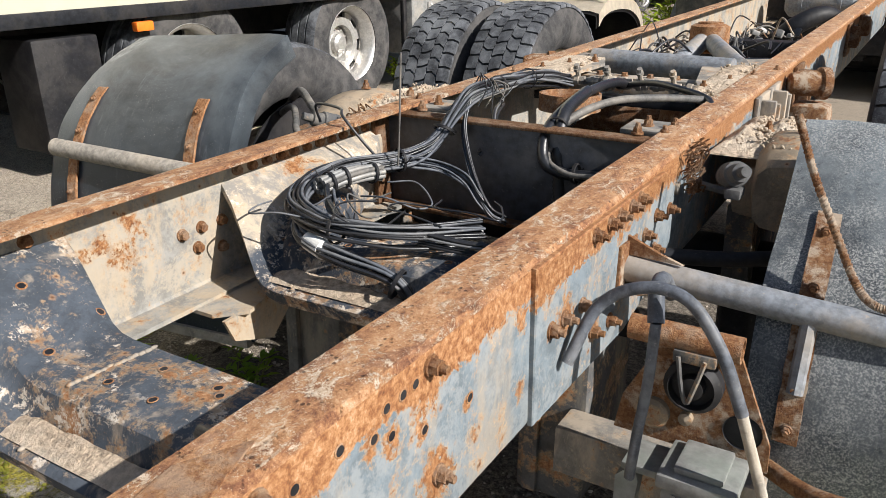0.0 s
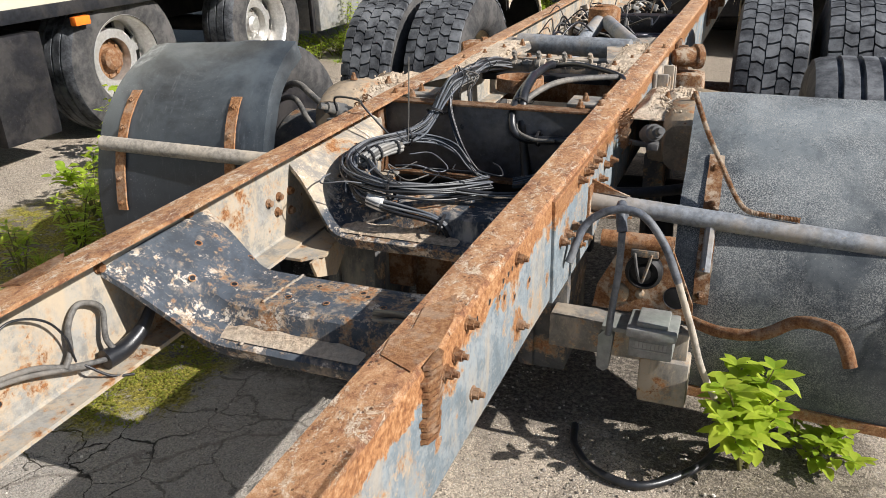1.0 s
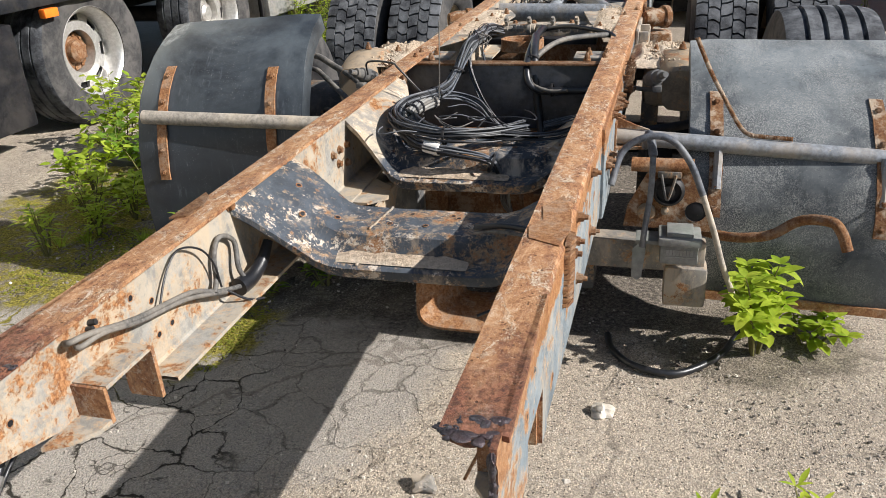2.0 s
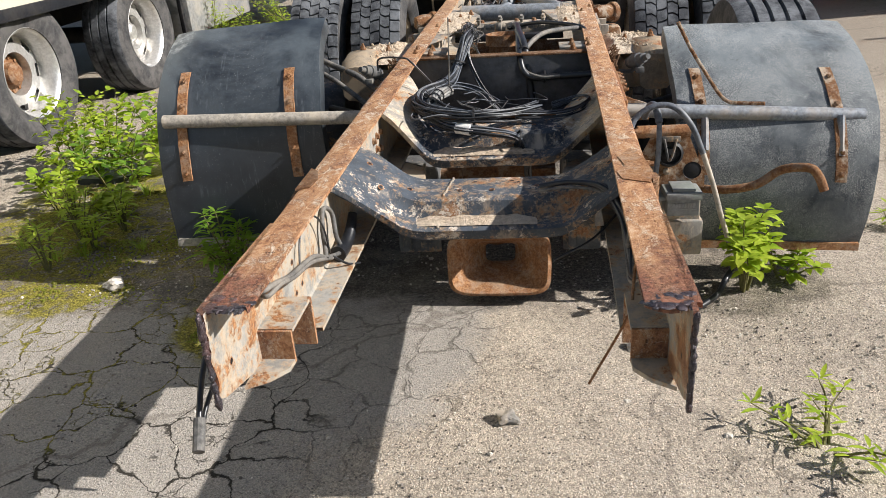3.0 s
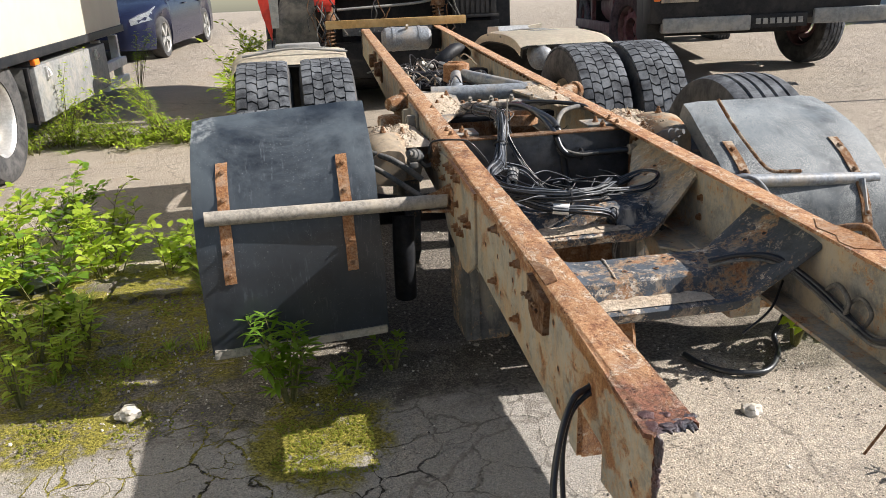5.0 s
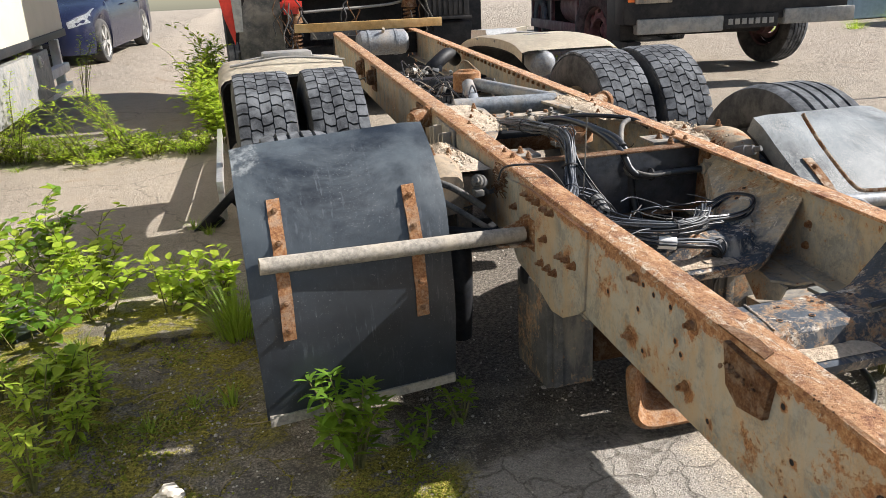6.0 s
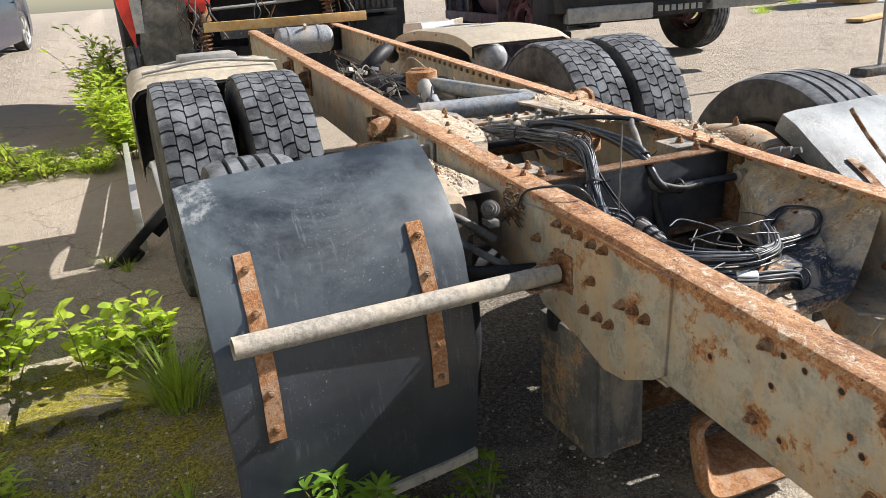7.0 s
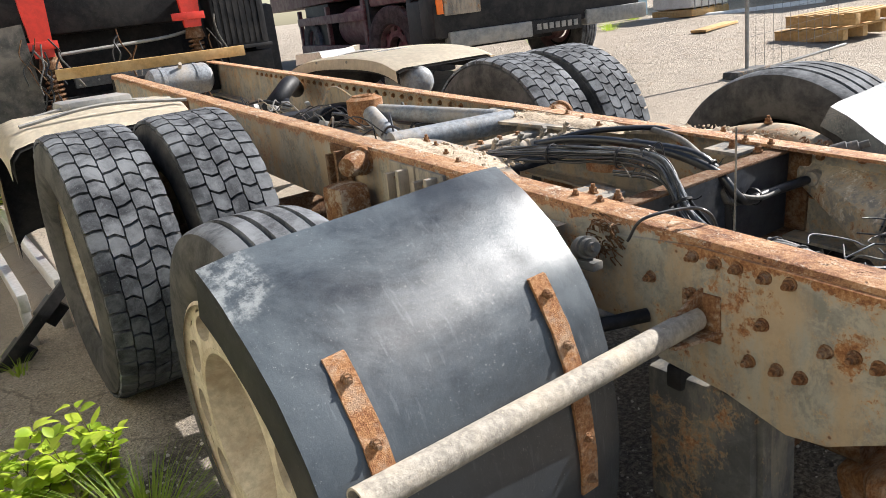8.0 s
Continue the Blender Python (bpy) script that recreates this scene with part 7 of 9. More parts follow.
def stripped_truck():
    """The cab-less truck front behind the timber: grey plate, coil springs and red corners."""
    t = thing("stripped_truck", (-0.2, 8.6, 0), "stripped truck front with coil springs and red cab corners", "truck")
    def add(name, mat, fn, label=""):
        bm = bmesh.new()
        fn(bm)
        part(name, bm, mat, t, label)
    plate = part("front_plate", slab_with(lambda b: span(b, (-0.38, 7.55, 1.0), (0.58, 7.60, 1.13), 0.006)), M_PLATE, t, "drilled dark grey plate")
    bm = bmesh.new()
    for x, z in ((-0.35, 1.11), (-0.35, 1.02), (-0.33, 1.09), (0.55, 1.115), (0.55, 1.05), (0.5, 1.11), (-0.1, 1.05), (0.0, 1.04), (0.1, 1.07), (0.28, 1.08), (0.33, 1.05), (-0.2, 1.045)):
        tube(bm, [(x, 7.553, z), (x, 7.545, z)], 0.008, 8, smooth=False)
    part("plate_bolt", bm, M_STEEL, plate, "", kind="stuff")
    for lo, hi, r in (((-1.1, 7.65, 0.55), (0.8, 7.8, 0.93), 0.03), ((-0.9, 7.7, 1.42), (0.7, 7.9, 2.2), 0.05), ((-0.45, 8.1, 0.9), (0.7, 8.3, 1.5), 0.05), ((-0.5, 7.7, 0.5), (-0.3, 10.5, 0.9), 0.02), ((0.25, 7.7, 0.5), (0.45, 10.5, 0.9), 0.02), ((-1.12, 7.55, 0.72), (-0.55, 7.7, 0.80), 0.01)):
        add("frame_beam", M_BLACK, lambda b: span(b, lo, hi, r), "black frame beam")
    # black backing added to darken the bright gaps behind the truck front
    add("dark_backing", M_BLACK, lambda b: (span(b, (-1.2, 8.35, 0.35), (1.45, 9.6, 1.74), 0.08), span(b, (1.3, 7.9, 0.45), (1.55, 9.4, 1.5), 0.05)), "dark backing added where the engine would stand")
    # left wing panel, curved
    def wing(b):
        pts = [(-1.06, 0.62), (-1.08, 1.0), (-1.05, 1.25), (-0.98, 1.42), (-0.86, 1.50), (-0.66, 1.52), (-0.64, 1.0), (-0.66, 0.72), (-0.8, 0.66)]
        prism(b, pts, 1, 7.48, 7.52)
    add("wing_panel", M_PANEL, wing, "dusty dark plastic wing panel")
    add("grille_box", M_BLACK, lambda b: (span(b, (0.80, 7.5, 1.13), (1.28, 7.75, 1.75), 0.015), [span(b, (0.83 + 0.055 * k, 7.485, 1.18), (0.86 + 0.055 * k, 7.50, 1.7)) for k in range(8)], span(b, (0.79, 7.48, 1.13), (1.30, 7.5, 1.16), 0.004)), "black ribbed box")
    add("step_box", M_BLACK, lambda b: (span(b, (0.84, 7.6, 0.86), (1.34, 8.2, 1.10), 0.03), span(b, (0.9, 7.55, 1.02), (0.93, 7.6, 1.13))), "black step box")
    add("step_box", M_BLACK, lambda b: span(b, (0.6, 7.8, 0.5), (1.3, 9.2, 0.9), 0.04), "black step box")
    def coil(b, x, z):
        tube(b, [(x + 0.058 * math.cos(k * 0.7), 7.6 + 0.058 * math.sin(k * 0.7), z + 0.0042 * k) for k in range(70)], 0.010, 6, smooth=False)
    for x, z in ((-0.52, 0.90), (0.66, 1.00)):
        add("coil_spring", M_DARKRUST, lambda b: coil(b, x, z), "rusty coil spring")
        add("spring_cup", M_DARKRUST, lambda b: (tube(b, [(x, 7.6, z + 0.27), (x, 7.6, z + 0.40)], lambda u: 0.085 - 0.03 * u, 16, smooth=False), tube(b, [(x, 7.6, z), (x, 7.6, z + 0.3)], 0.03, 10, smooth=False), span(b, (x - 0.10, 7.55, z - 0.08), (x + 0.10, 7.7, z), 0.02)), "rusty spring cup")
        add("red_bracket", M_RED, lambda b: (prism(b, [(x - 0.10, z + 0.36), (x - 0.13, z + 0.8), (x + 0.06, z + 0.8), (x + 0.04, z + 0.36)], 1, 7.50, 7.54), span(b, (x - 0.20, 7.49, z + 0.42), (x + 0.08, 7.50, z + 0.48), 0.003)), "orange-red bracket over the spring")
    add("red_corner", M_RED, lambda b: prism(b, [(-1.19, 1.25), (-1.27, 1.7), (-1.13, 1.7), (-1.09, 1.2), (-1.115, 1.0)], 1, 7.5, 7.62), "red painted cab corner")
    add("cab", M_RED, lambda b: span(b, (-1.15, 7.8, 1.75), (1.2, 9.5, 2.9), 0.06), "red cab tilted above the frame")
    add("pale_panel", M_STEEL, lambda b: prism(b, [(-1.10, 1.12), (-1.12, 1.7), (-1.0, 1.7), (-1.03, 1.12)], 1, 7.44, 7.47), "pale panel edge")
    add("cross_tube", M_STEEL, lambda b: tube(b, [(-0.42, 7.62, 1.27), (0.35, 7.62, 1.30), (0.6, 7.64, 1.33)], 0.014, 8), "grey tube")
    rw2 = random.Random(88)
    for k in range(26):
        x = rw2.choice((-0.62, -0.5, 0.72, 0.05)) + rw2.uniform(-0.09, 0.09)
        z = rw2.uniform(0.95, 1.45)
        pts = [Vector((x, 7.46, z))]
        for _ in range(4):
            pts.append(pts[-1] + Vector((rw2.uniform(-0.06, 0.06), rw2.uniform(-0.03, 0.02), -rw2.uniform(0.04, 0.12))))
        add("dangling_wire", rw2.choice((M_CABLE, M_CABLEG, M_DARKRUST)), lambda b: tube(b, pts, rw2.uniform(0.004, 0.008), 5, 4))
    add("axle_lump", M_BLACK, lambda b: (tube(b, [(-1.1, 8.1, 0.5), (1.0, 8.1, 0.5)], 0.09, 12, smooth=False), span(b, (-0.35, 7.85, 0.6), (0.3, 9.5, 0.92), 0.06)), "")
    tyre = rib_tyre_mesh(0.50, 0.30, 5)
    rim = rim_mesh(M_DARKRUST)
    for x, o in ((-1.05, -1), (1.0, 1)):
        m = Matrix.Translation((x, 8.1, 0.5)) @ (FLIP if o > 0 else Matrix.Identity(4))
        w = seat(new("wheel"), m, t)
        repeat("tyre", tyre, m, w), repeat("rim", rim, m, w)


stripped_truck()


# ---- plants ----
def leaf(bm, p, d, up, size, width=0.42, fold=0.18, curl=0.25):
    """One folded leaf blade, six quads."""
    d = d.normalized()
    s = d.cross(up)
    if s.length < 1e-3:
        s = d.orthogonal()
    s.normalize()
    n = s.cross(d).normalized()
    prev = None
    for u, w in ((0.0, 0.06), (0.2, 0.74), (0.46, 1.0), (0.76, 0.70), (1.0, 0.02)):
        c = p + d * (size * u) - n * (size * curl * u * u)
        e = s * (size * width * 0.5 * w)
        row = [bm.verts.new(c - e + n * (fold * size * width * w * 0.5)), bm.verts.new(c), bm.verts.new(c + e + n * (fold * size * width * w * 0.5))]
        if prev:
            bm.faces.new((prev[0], row[0], row[1], prev[1])), bm.faces.new((prev[1], row[1], row[2], prev[2]))
        prev = row


def shrub(name, base, height, spread, stems, per, size, mat, seed, label, width=0.45, lean=(0, 0), category="plant", low=0.2):
    """A leafy plant: several bending stems, leaves set round them in pairs."""
    rnd = random.Random(seed)
    base = (base[0], base[1], gz(base[0], base[1]) - 0.004)
    t = thing(name, base, label, category, "weeds in the yard")
    bs, bl = bmesh.new(), bmesh.new()
    for _ in range(stems):
        a = rnd.uniform(0, 6.2832)
        q = spread * (0.25 + 0.75 * rnd.random())
        h = height * rnd.uniform(0.55, 1.0)
        tip = Vector(base) + Vector((q * math.cos(a) + lean[0] * h, q * math.sin(a) + lean[1] * h, h))
        root = Vector(base) + Vector((0.15 * q * math.cos(a), 0.15 * q * math.sin(a), 0))
        mid = (root + tip) / 2 + Vector((rnd.uniform(-0.1, 0.1) * spread, rnd.uniform(-0.1, 0.1) * spread, 0.18 * h))
        line = smooth_line([root, mid, tip], 8)
        tube(bs, line, lambda u: 0.0045 * (1 - 0.7 * u), 5, smooth=False)
        for k in range(per):
            u = low + (1 - low) * (k + rnd.random()) / per
            p = line[min(len(line) - 1, int(u * (len(line) - 1)))]
            b = rnd.uniform(0, 6.2832)
            d = Vector((math.cos(b), math.sin(b), rnd.uniform(-0.1, 0.7)))
            sz = size * rnd.uniform(0.55, 1.15)
            q0 = p + d.normalized() * sz * 0.25
            leaf(bl, q0, d, Vector((0, 0, 1)), sz, width, rnd.uniform(0.1, 0.5), rnd.uniform(0.0, 0.5))
        for k in range(4):
            b = 1.57 * k + rnd.random()
            leaf(bl, tip, Vector((math.cos(b), math.sin(b), 0.6)), Vector((0, 0, 1)), size * 0.7, width)
    part("stem", bs, M_STEM, t, "", None, 60, kind="stuff")
    part("foliage", bl, mat, t, "", None, 60, kind="stuff")
    return t


def tuft(name, base, count, height, spread, seed, label, mat=None):
    rnd = random.Random(seed)
    base = (base[0], base[1], gz(base[0], base[1]) - 0.004)
    bm = bmesh.new()
    for _ in range(count):
        a, r = rnd.uniform(0, 6.2832), spread * rnd.random()
        p = Vector(base) + Vector((0.35 * r * math.cos(a), 0.35 * r * math.sin(a), 0))
        h = height * rnd.uniform(0.4, 1.0)
        out = Vector((math.cos(a), math.sin(a), 0)) * r
        s = Vector((-math.sin(a), math.cos(a), 0)) * 0.0028
        prev = None
        for u in (0, 0.4, 0.75, 1.0):
            c = p + out * u * u + Vector((0, 0, h * (u - 0.25 * u * u)))
            row = (bm.verts.new(c - s * (1.05 - u)), bm.verts.new(c + s * (1.05 - u)))
            if prev:
                bm.faces.new((prev[0], prev[1], row[1], row[0]))
            prev = row
    part(name, bm, mat or M_GRASS, None, label, None, 60, "grass", "weeds in the yard")


def bush(name, base, height, spread, stems, size, mat, seed, label, width=0.6, lean=(0, 0), twigs=4, per=9):
    """A young broad-leaved bush: arching stems, side twigs, alternate leaves right down to the ground."""
    rnd = random.Random(seed)
    base = Vector((base[0], base[1], gz(base[0], base[1]) - 0.004))
    t = thing(name, tuple(base), label, "bush", "weeds in the yard")
    bs, bl = bmesh.new(), bmesh.new()

    def leafy(line, count, sz):
        for k in range(count):
            u = (k + 0.3 + 0.6 * rnd.random()) / count
            i = min(len(line) - 2, int(u * (len(line) - 1)))
            along = (line[i + 1] - line[i]).normalized()
            b = 2.4 * k + rnd.uniform(-0.5, 0.5)
            d = Vector((math.cos(b), math.sin(b), rnd.uniform(-0.15, 0.45))) + along * 0.5
            up = Vector((rnd.uniform(-0.5, 0.5), rnd.uniform(-0.5, 0.5), 1))
            q = sz * rnd.uniform(0.6, 1.15)
            leaf(bl, line[i] + d.normalized() * q * 0.15, d, up, q, width, rnd.uniform(0.05, 0.4), rnd.uniform(-0.1, 0.45))

    for _ in range(stems):
        a = rnd.uniform(0, 6.2832)
        q = spread * math.sqrt(rnd.random())
        h = height * rnd.uniform(0.45, 1.0) * (1 - 0.35 * (q / spread) ** 2)
        root = base + Vector((0.35 * q * math.cos(a), 0.35 * q * math.sin(a), 0))
        tip = base + Vector((q * math.cos(a) + lean[0] * h, q * math.sin(a) + lean[1] * h, h))
        mid = root.lerp(tip, 0.45) + Vector((0, 0, 0.15 * h))
        line = smooth_line([root, mid, tip], 8)
        tube(bs, line, lambda u: 0.004 * (1 - 0.7 * u), 4, smooth=False)
        leafy(line[2:], per, size)
        for j in range(twigs):
            p = line[2 + int(rnd.random() * (len(line) - 3))]
            b = rnd.uniform(0, 6.2832)
            end = p + Vector((math.cos(b), math.sin(b), rnd.uniform(0.1, 0.9))) * height * rnd.uniform(0.18, 0.34)
            tw = smooth_line([p, p.lerp(end, 0.5) + Vector((0, 0, 0.02)), end], 4)
            tube(bs, tw, lambda u: 0.0022 * (1 - 0.7 * u), 3, smooth=False)
            leafy(tw, 5, size * 0.85)
    part("stem", bs, M_STEM, t, "", None, 60, kind="stuff")
    part("foliage", bl, mat, t, "", None, 60, kind="stuff")
    return t


shrub("leafy_weed", (0.89, 1.51, 0), 0.36, 0.11, 11, 16, 0.062, M_LEAF, 1, "bright green leafy weed growing by the mudguard", 0.6, (-0.10, -0.32), low=0.3)
shrub("leafy_weed", (1.04, 1.57, 0), 0.13, 0.13, 9, 10, 0.05, M_LEAF, 2, "low bright green weed spreading on the ground", 0.55)
shrub("nettle", (-1.0, 1.57, 0), 0.34, 0.13, 13, 18, 0.07, M_LEAFD, 3, "green weed with narrow leaves before the mudguard", 0.26)
shrub("nettle", (-0.62, 1.72, 0), 0.14, 0.10, 6, 8, 0.045, M_LEAFD, 31, "small dark weed in the shade of the frame", 0.35)
shrub("nettle", (-0.80, 1.60, 0), 0.12, 0.12, 6, 8, 0.045, M_LEAFD, 32, "small dark weed in the shade of the frame", 0.35)
rnd_w = random.Random(77)
for k, (x, y, h, s, stems) in enumerate(((-1.42, 3.02, 0.32, 0.14, 6), (-1.62, 3.10, 0.34, 0.16, 6), (-1.95, 3.15, 0.42, 0.22, 8), (-2.2, 2.95, 0.46, 0.26, 8), (-2.05, 3.5, 0.44, 0.26, 8), (-2.45, 3.3, 0.5, 0.30, 9), (-2.7, 3.35, 0.5, 0.32, 9), (-2.28, 3.8, 0.46, 0.30, 9), (-2.38, 2.62, 0.34, 0.20, 5), (-1.98, 2.42, 0.20, 0.11, 4))):
    bush("sapling", (x, y, 0), h, s, stems, 0.064, M_LEAF if k % 4 != 3 else M_LEAFD, 100 + k, "bright yellow-green sapling with oval leaves on the mossy ground", 0.74)
# thin shoots and weeds along the joint of the concrete
for k, (x, y, h, s) in enumerate(((-2.65, 6.75, 0.16, 0.34), (-2.3, 6.8, 0.15, 0.32), (-1.95, 6.6, 0.14, 0.30), (-1.6, 6.5, 0.12, 0.26), (-3.1, 6.9, 0.2, 0.36), (-3.3, 7.6, 0.30, 0.36))):
    bush("low_weed", (x, y, 0), h * 1.7, s, 20, 0.044, M_LEAF, 200 + k, "low yellow-green weeds along a joint of the concrete", 0.4, (0, 0), 3, 7)
for k in range(15):
    x, y = -3.45 + 0.135 * k + rnd_w.uniform(-0.08, 0.08), 6.75 + rnd_w.uniform(-0.3, 0.3)
    bush("low_weed", (x, y, 0), rnd_w.uniform(0.10, 0.2) + (0.12 if x < -2.6 else 0.0), 0.24, 14, 0.042, M_LEAF, 400 + k, "low yellow-green weeds along a joint of the concrete", 0.42, (0, 0), 3, 7)
for k, (x, y, h, lx) in enumerate(((-2.1, 6.7, 0.66, -0.9), (-2.25, 6.8, 0.64, -0.4), (-2.5, 6.6, 0.58, -0.6), (-3.05, 6.8, 0.78, 0.2), (-3.2, 7.7, 0.95, 0.1), (-2.9, 9.6, 0.8, 0.2))):
    shrub("willow_shoot", (x, y, 0), h, 0.18, 7, 30, 0.06, M_LEAF, 230 + k, "thin arching willow shoots with small leaves", 0.3, (lx, 0), "plant", 0.25)
for k, (x, y, h, s) in enumerate(((-1.34, 6.8, 0.66, 0.20), (-1.38, 7.5, 0.95, 0.26), (-1.34, 8.3, 0.95, 0.24), (-1.45, 9.1, 0.85, 0.24))):
    bush("tall_bush", (x, y, 0), h, s, 20, 0.09, M_LEAF, 260 + k, "tall bright green bush beside the dual wheels", 0.45, (-0.12, 0), 5, 11)
shrub("willow_shoot", (0.86, 0.60, 0), 0.09, 0.22, 7, 8, 0.055, M_LEAF, 51, "low willow shoots with narrow leaves", 0.25)
shrub("willow_shoot", (1.62, 2.05, 0), 0.10, 0.18, 6, 8, 0.045, M_LEAF, 52, "low willow shoots with narrow leaves", 0.3)
for k, (x, y, h) in enumerate(((-1.95, 1.79, 0.24), (-1.88, 2.04, 0.18), (-2.0, 2.15, 0.26), (-1.84, 2.26, 0.20), (-2.2, 2.45, 0.22))):
    shrub("yellow_weed", (x, y, 0), h, 0.08, 7, 11, 0.055, M_LEAF, 53 + k, "small yellow-green weed on the moss", 0.32)
shrub("sapling", (2.55, 8.0, 0), 0.6, 0.10, 4, 10, 0.05, M_LEAF, 58, "single thin shoot in the yard", 0.4)
tuft("grass_tuft", (-1.33, 2.72, 0), 330, 0.34, 0.26, 61, "long green grass tuft beside the wheel")
for k in range(20):
    x, y = rnd_w.uniform(-2.6, -1.35), rnd_w.uniform(1.8, 4.4)
    tuft("grass_tuft", (x, y, 0), 40, rnd_w.uniform(0.05, 0.13), 0.10, 300 + k, "sparse grass and weeds on the moss")
for k in range(12):
    tuft("grass_tuft", (rnd_w.uniform(-3.1, -1.45), 6.6 + rnd_w.uniform(-0.15, 0.25), 0), 60, rnd_w.uniform(0.06, 0.16), 0.16, 340 + k, "dry grass along a joint of the concrete")


def scatter(name, label, mat, count, area, size, seed, flat=0.6, keep=None, category="gravel"):
    """Loose bits lying about, one joined mesh."""
    rnd = random.Random(seed)
    verts, faces = [], []
    while count:
        x, y = rnd.uniform(area[0], area[1]), rnd.uniform(area[2], area[3])
        if keep and rnd.random() > keep(x, y):
            continue
        count -= 1
        r = size[0] + (size[1] - size[0]) * rnd.random() ** 3
        a = rnd.uniform(0, 6.2832)
        o = len(verts)
        for k in range(5):
            b = a + 1.2566 * k
            q = r * rnd.uniform(0.7, 1.15)
            verts.append((x + q * math.cos(b), y + q * math.sin(b), gz(x, y) - 0.001))
        for k in range(5):
            b = a + 1.2566 * k + 0.3
            q = r * rnd.uniform(0.45, 0.8)
            verts.append((x + q * math.cos(b), y + q * math.sin(b), gz(x, y) + r * flat * rnd.uniform(0.7, 1.3)))
        for k in range(5):
            faces.append((o + k, o + (k + 1) % 5, o + 5 + (k + 1) % 5, o + 5 + k))
        faces.append(tuple(o + 5 + k for k in range(5)))
    me = bpy.data.meshes.new(name)
    me.from_pydata(verts, [], faces)
    me.materials.append(mat)
    ob = new(name, me)
    tagged(ob, label, category, "", "stuff")


M_GRAVEL = gravel_mat()
scatter("gravel", "loose pale gravel strewn on the asphalt", M_GRAVEL, 8000, (-1.6, 1.7, -0.3, 2.2), (0.0014, 0.0062), 5, 0.7, lambda x, y: 0.0 if -1.08 < x < -0.72 and 1.03 < y < 1.52 else 1.0 if x > -0.3 else 0.3)
scatter("gravel", "grey gravel and soil crumbs beside the moss", M_GRAVEL, 3000, (-2.4, -0.5, 1.5, 3.2), (0.0016, 0.008), 6, 0.7, lambda x, y: max(0.10, 1 - abs(x + 1.2) * 1.6))
scatter("moss", "clumpy olive moss on the soil beside the wheel", M_MOSS, 6500, (-2.6, -1.25, 1.42, 3.0), (0.002, 0.009), 8, 0.5, lambda x, y: 1.0 if noise.noise((x * 3.2, y * 3.2, 2.0)) + 0.5 * noise.noise((x * 9, y * 9, 5.0)) > 0.05 else 0.04, "moss")
scatter("moss", "olive moss on a patch of asphalt", M_MOSS, 2200, (-1.06, -0.74, 1.08, 1.52), (0.0015, 0.006), 9, 0.45, lambda x, y: 1.0 if noise.noise((x * 7, y * 7, 4.0)) > -0.12 else 0.05, "moss")
scatter("gravel", "crumbs of dirt and gravel under the axles", M_GRAVEL, 1600, (-0.9, 0.9, 1.7, 3.4), (0.002, 0.009), 7)

# ---- loose stones ----
def stone(base, r, seed, label="pale loose stone on the asphalt", mat=None):
    bm = bmesh.new()
    bmesh.ops.create_icosphere(bm, subdivisions=3, radius=1)
    for v in bm.verts:
        v.co *= 1 + 0.55 * noise.noise(v.co * 1.2 + Vector((seed, 0, 0))) + 0.22 * noise.noise(v.co * 3.1 + Vector((0, seed, 0))) + 0.08 * noise.noise(v.co * 8)
    bm.transform(Matrix.Translation((base[0], base[1], base[2] + r * 0.45)) @ Matrix.Diagonal((r, r * 0.85, r * 0.62, 1)))
    part("stone", bm, mat or M_STONE, None, label, None, 30, "stone", "loose stones")


stone((0.456, 1.09, 0), 0.032, 1), stone((-1.55, 1.60, 0), 0.04, 2), stone((0.06, 0.71, 0), 0.03, 3, "flat brown stone chip on the asphalt", M_DUSTM)
rs = random.Random(9)
for k in range(14):
    stone((rs.uniform(-2.0, 1.4), rs.uniform(-0.2, 2.0), 0), rs.uniform(0.005, 0.013), 20 + k, "small stone chip on the asphalt")


# ---- cables ----
def strand(t, pts, r, mat=None, label="", ribs=0.0, steps=6, name="cable"):
    bm = bmesh.new()
    tube(bm, pts, r, 8, steps, True, 0, ribs)
    return part(name, bm, mat or M_CABLE, t, label, None, 60)


def loom(t, pts, count, spread, r, seed, mats=None):
    """Loose strands that run together, twisting about one line."""
    rnd = random.Random(seed)
    pts = [Vector(p) for p in pts]
    for k in range(count):
        ph, rad = rnd.uniform(0, 6.28), spread * math.sqrt(rnd.random())
        line = []
        for i, p in enumerate(pts):
            d = (pts[min(i + 1, len(pts) - 1)] - pts[max(i - 1, 0)]).normalized()
            u = d.orthogonal().normalized()
            w = d.cross(u)
            a = ph + 0.25 * math.sin(i * 1.3 + k)
            q = rad * (0.8 + 0.5 * rnd.random())
            line.append(p + Vector((0, 0, 1)) * q * math.sin(a) + (d.cross(Vector((0, 0, 1))) if abs(d.z) < 0.9 else u) * q * math.cos(a))
        strand(t, line, r * rnd.uniform(0.75, 1.25), rnd.choice(mats or [M_CABLE, M_CABLE, M_CABLE, M_CABLEB, M_CABLEB]))


def ties(t, places, r):
    for p, d in places:
        bm = bmesh.new()
        d = Vector(d).normalized()
        m = Matrix.Translation(p) @ d.to_track_quat("X", "Z").to_matrix().to_4x4()
        lathe(bm, [(r, -0.004), (r + 0.002, -0.003), (r + 0.002, 0.003), (r, 0.004)], 14, 0, m, True)
        tube(bm, [m @ Vector((0, r, 0)), m @ Vector((0.004, r + 0.016, 0.006)), m @ Vector((0.002, r + 0.024, 0.018))], 0.0016, 5, 3)
        part("cable_tie", bm, M_BLACK, t, "", None, 60)


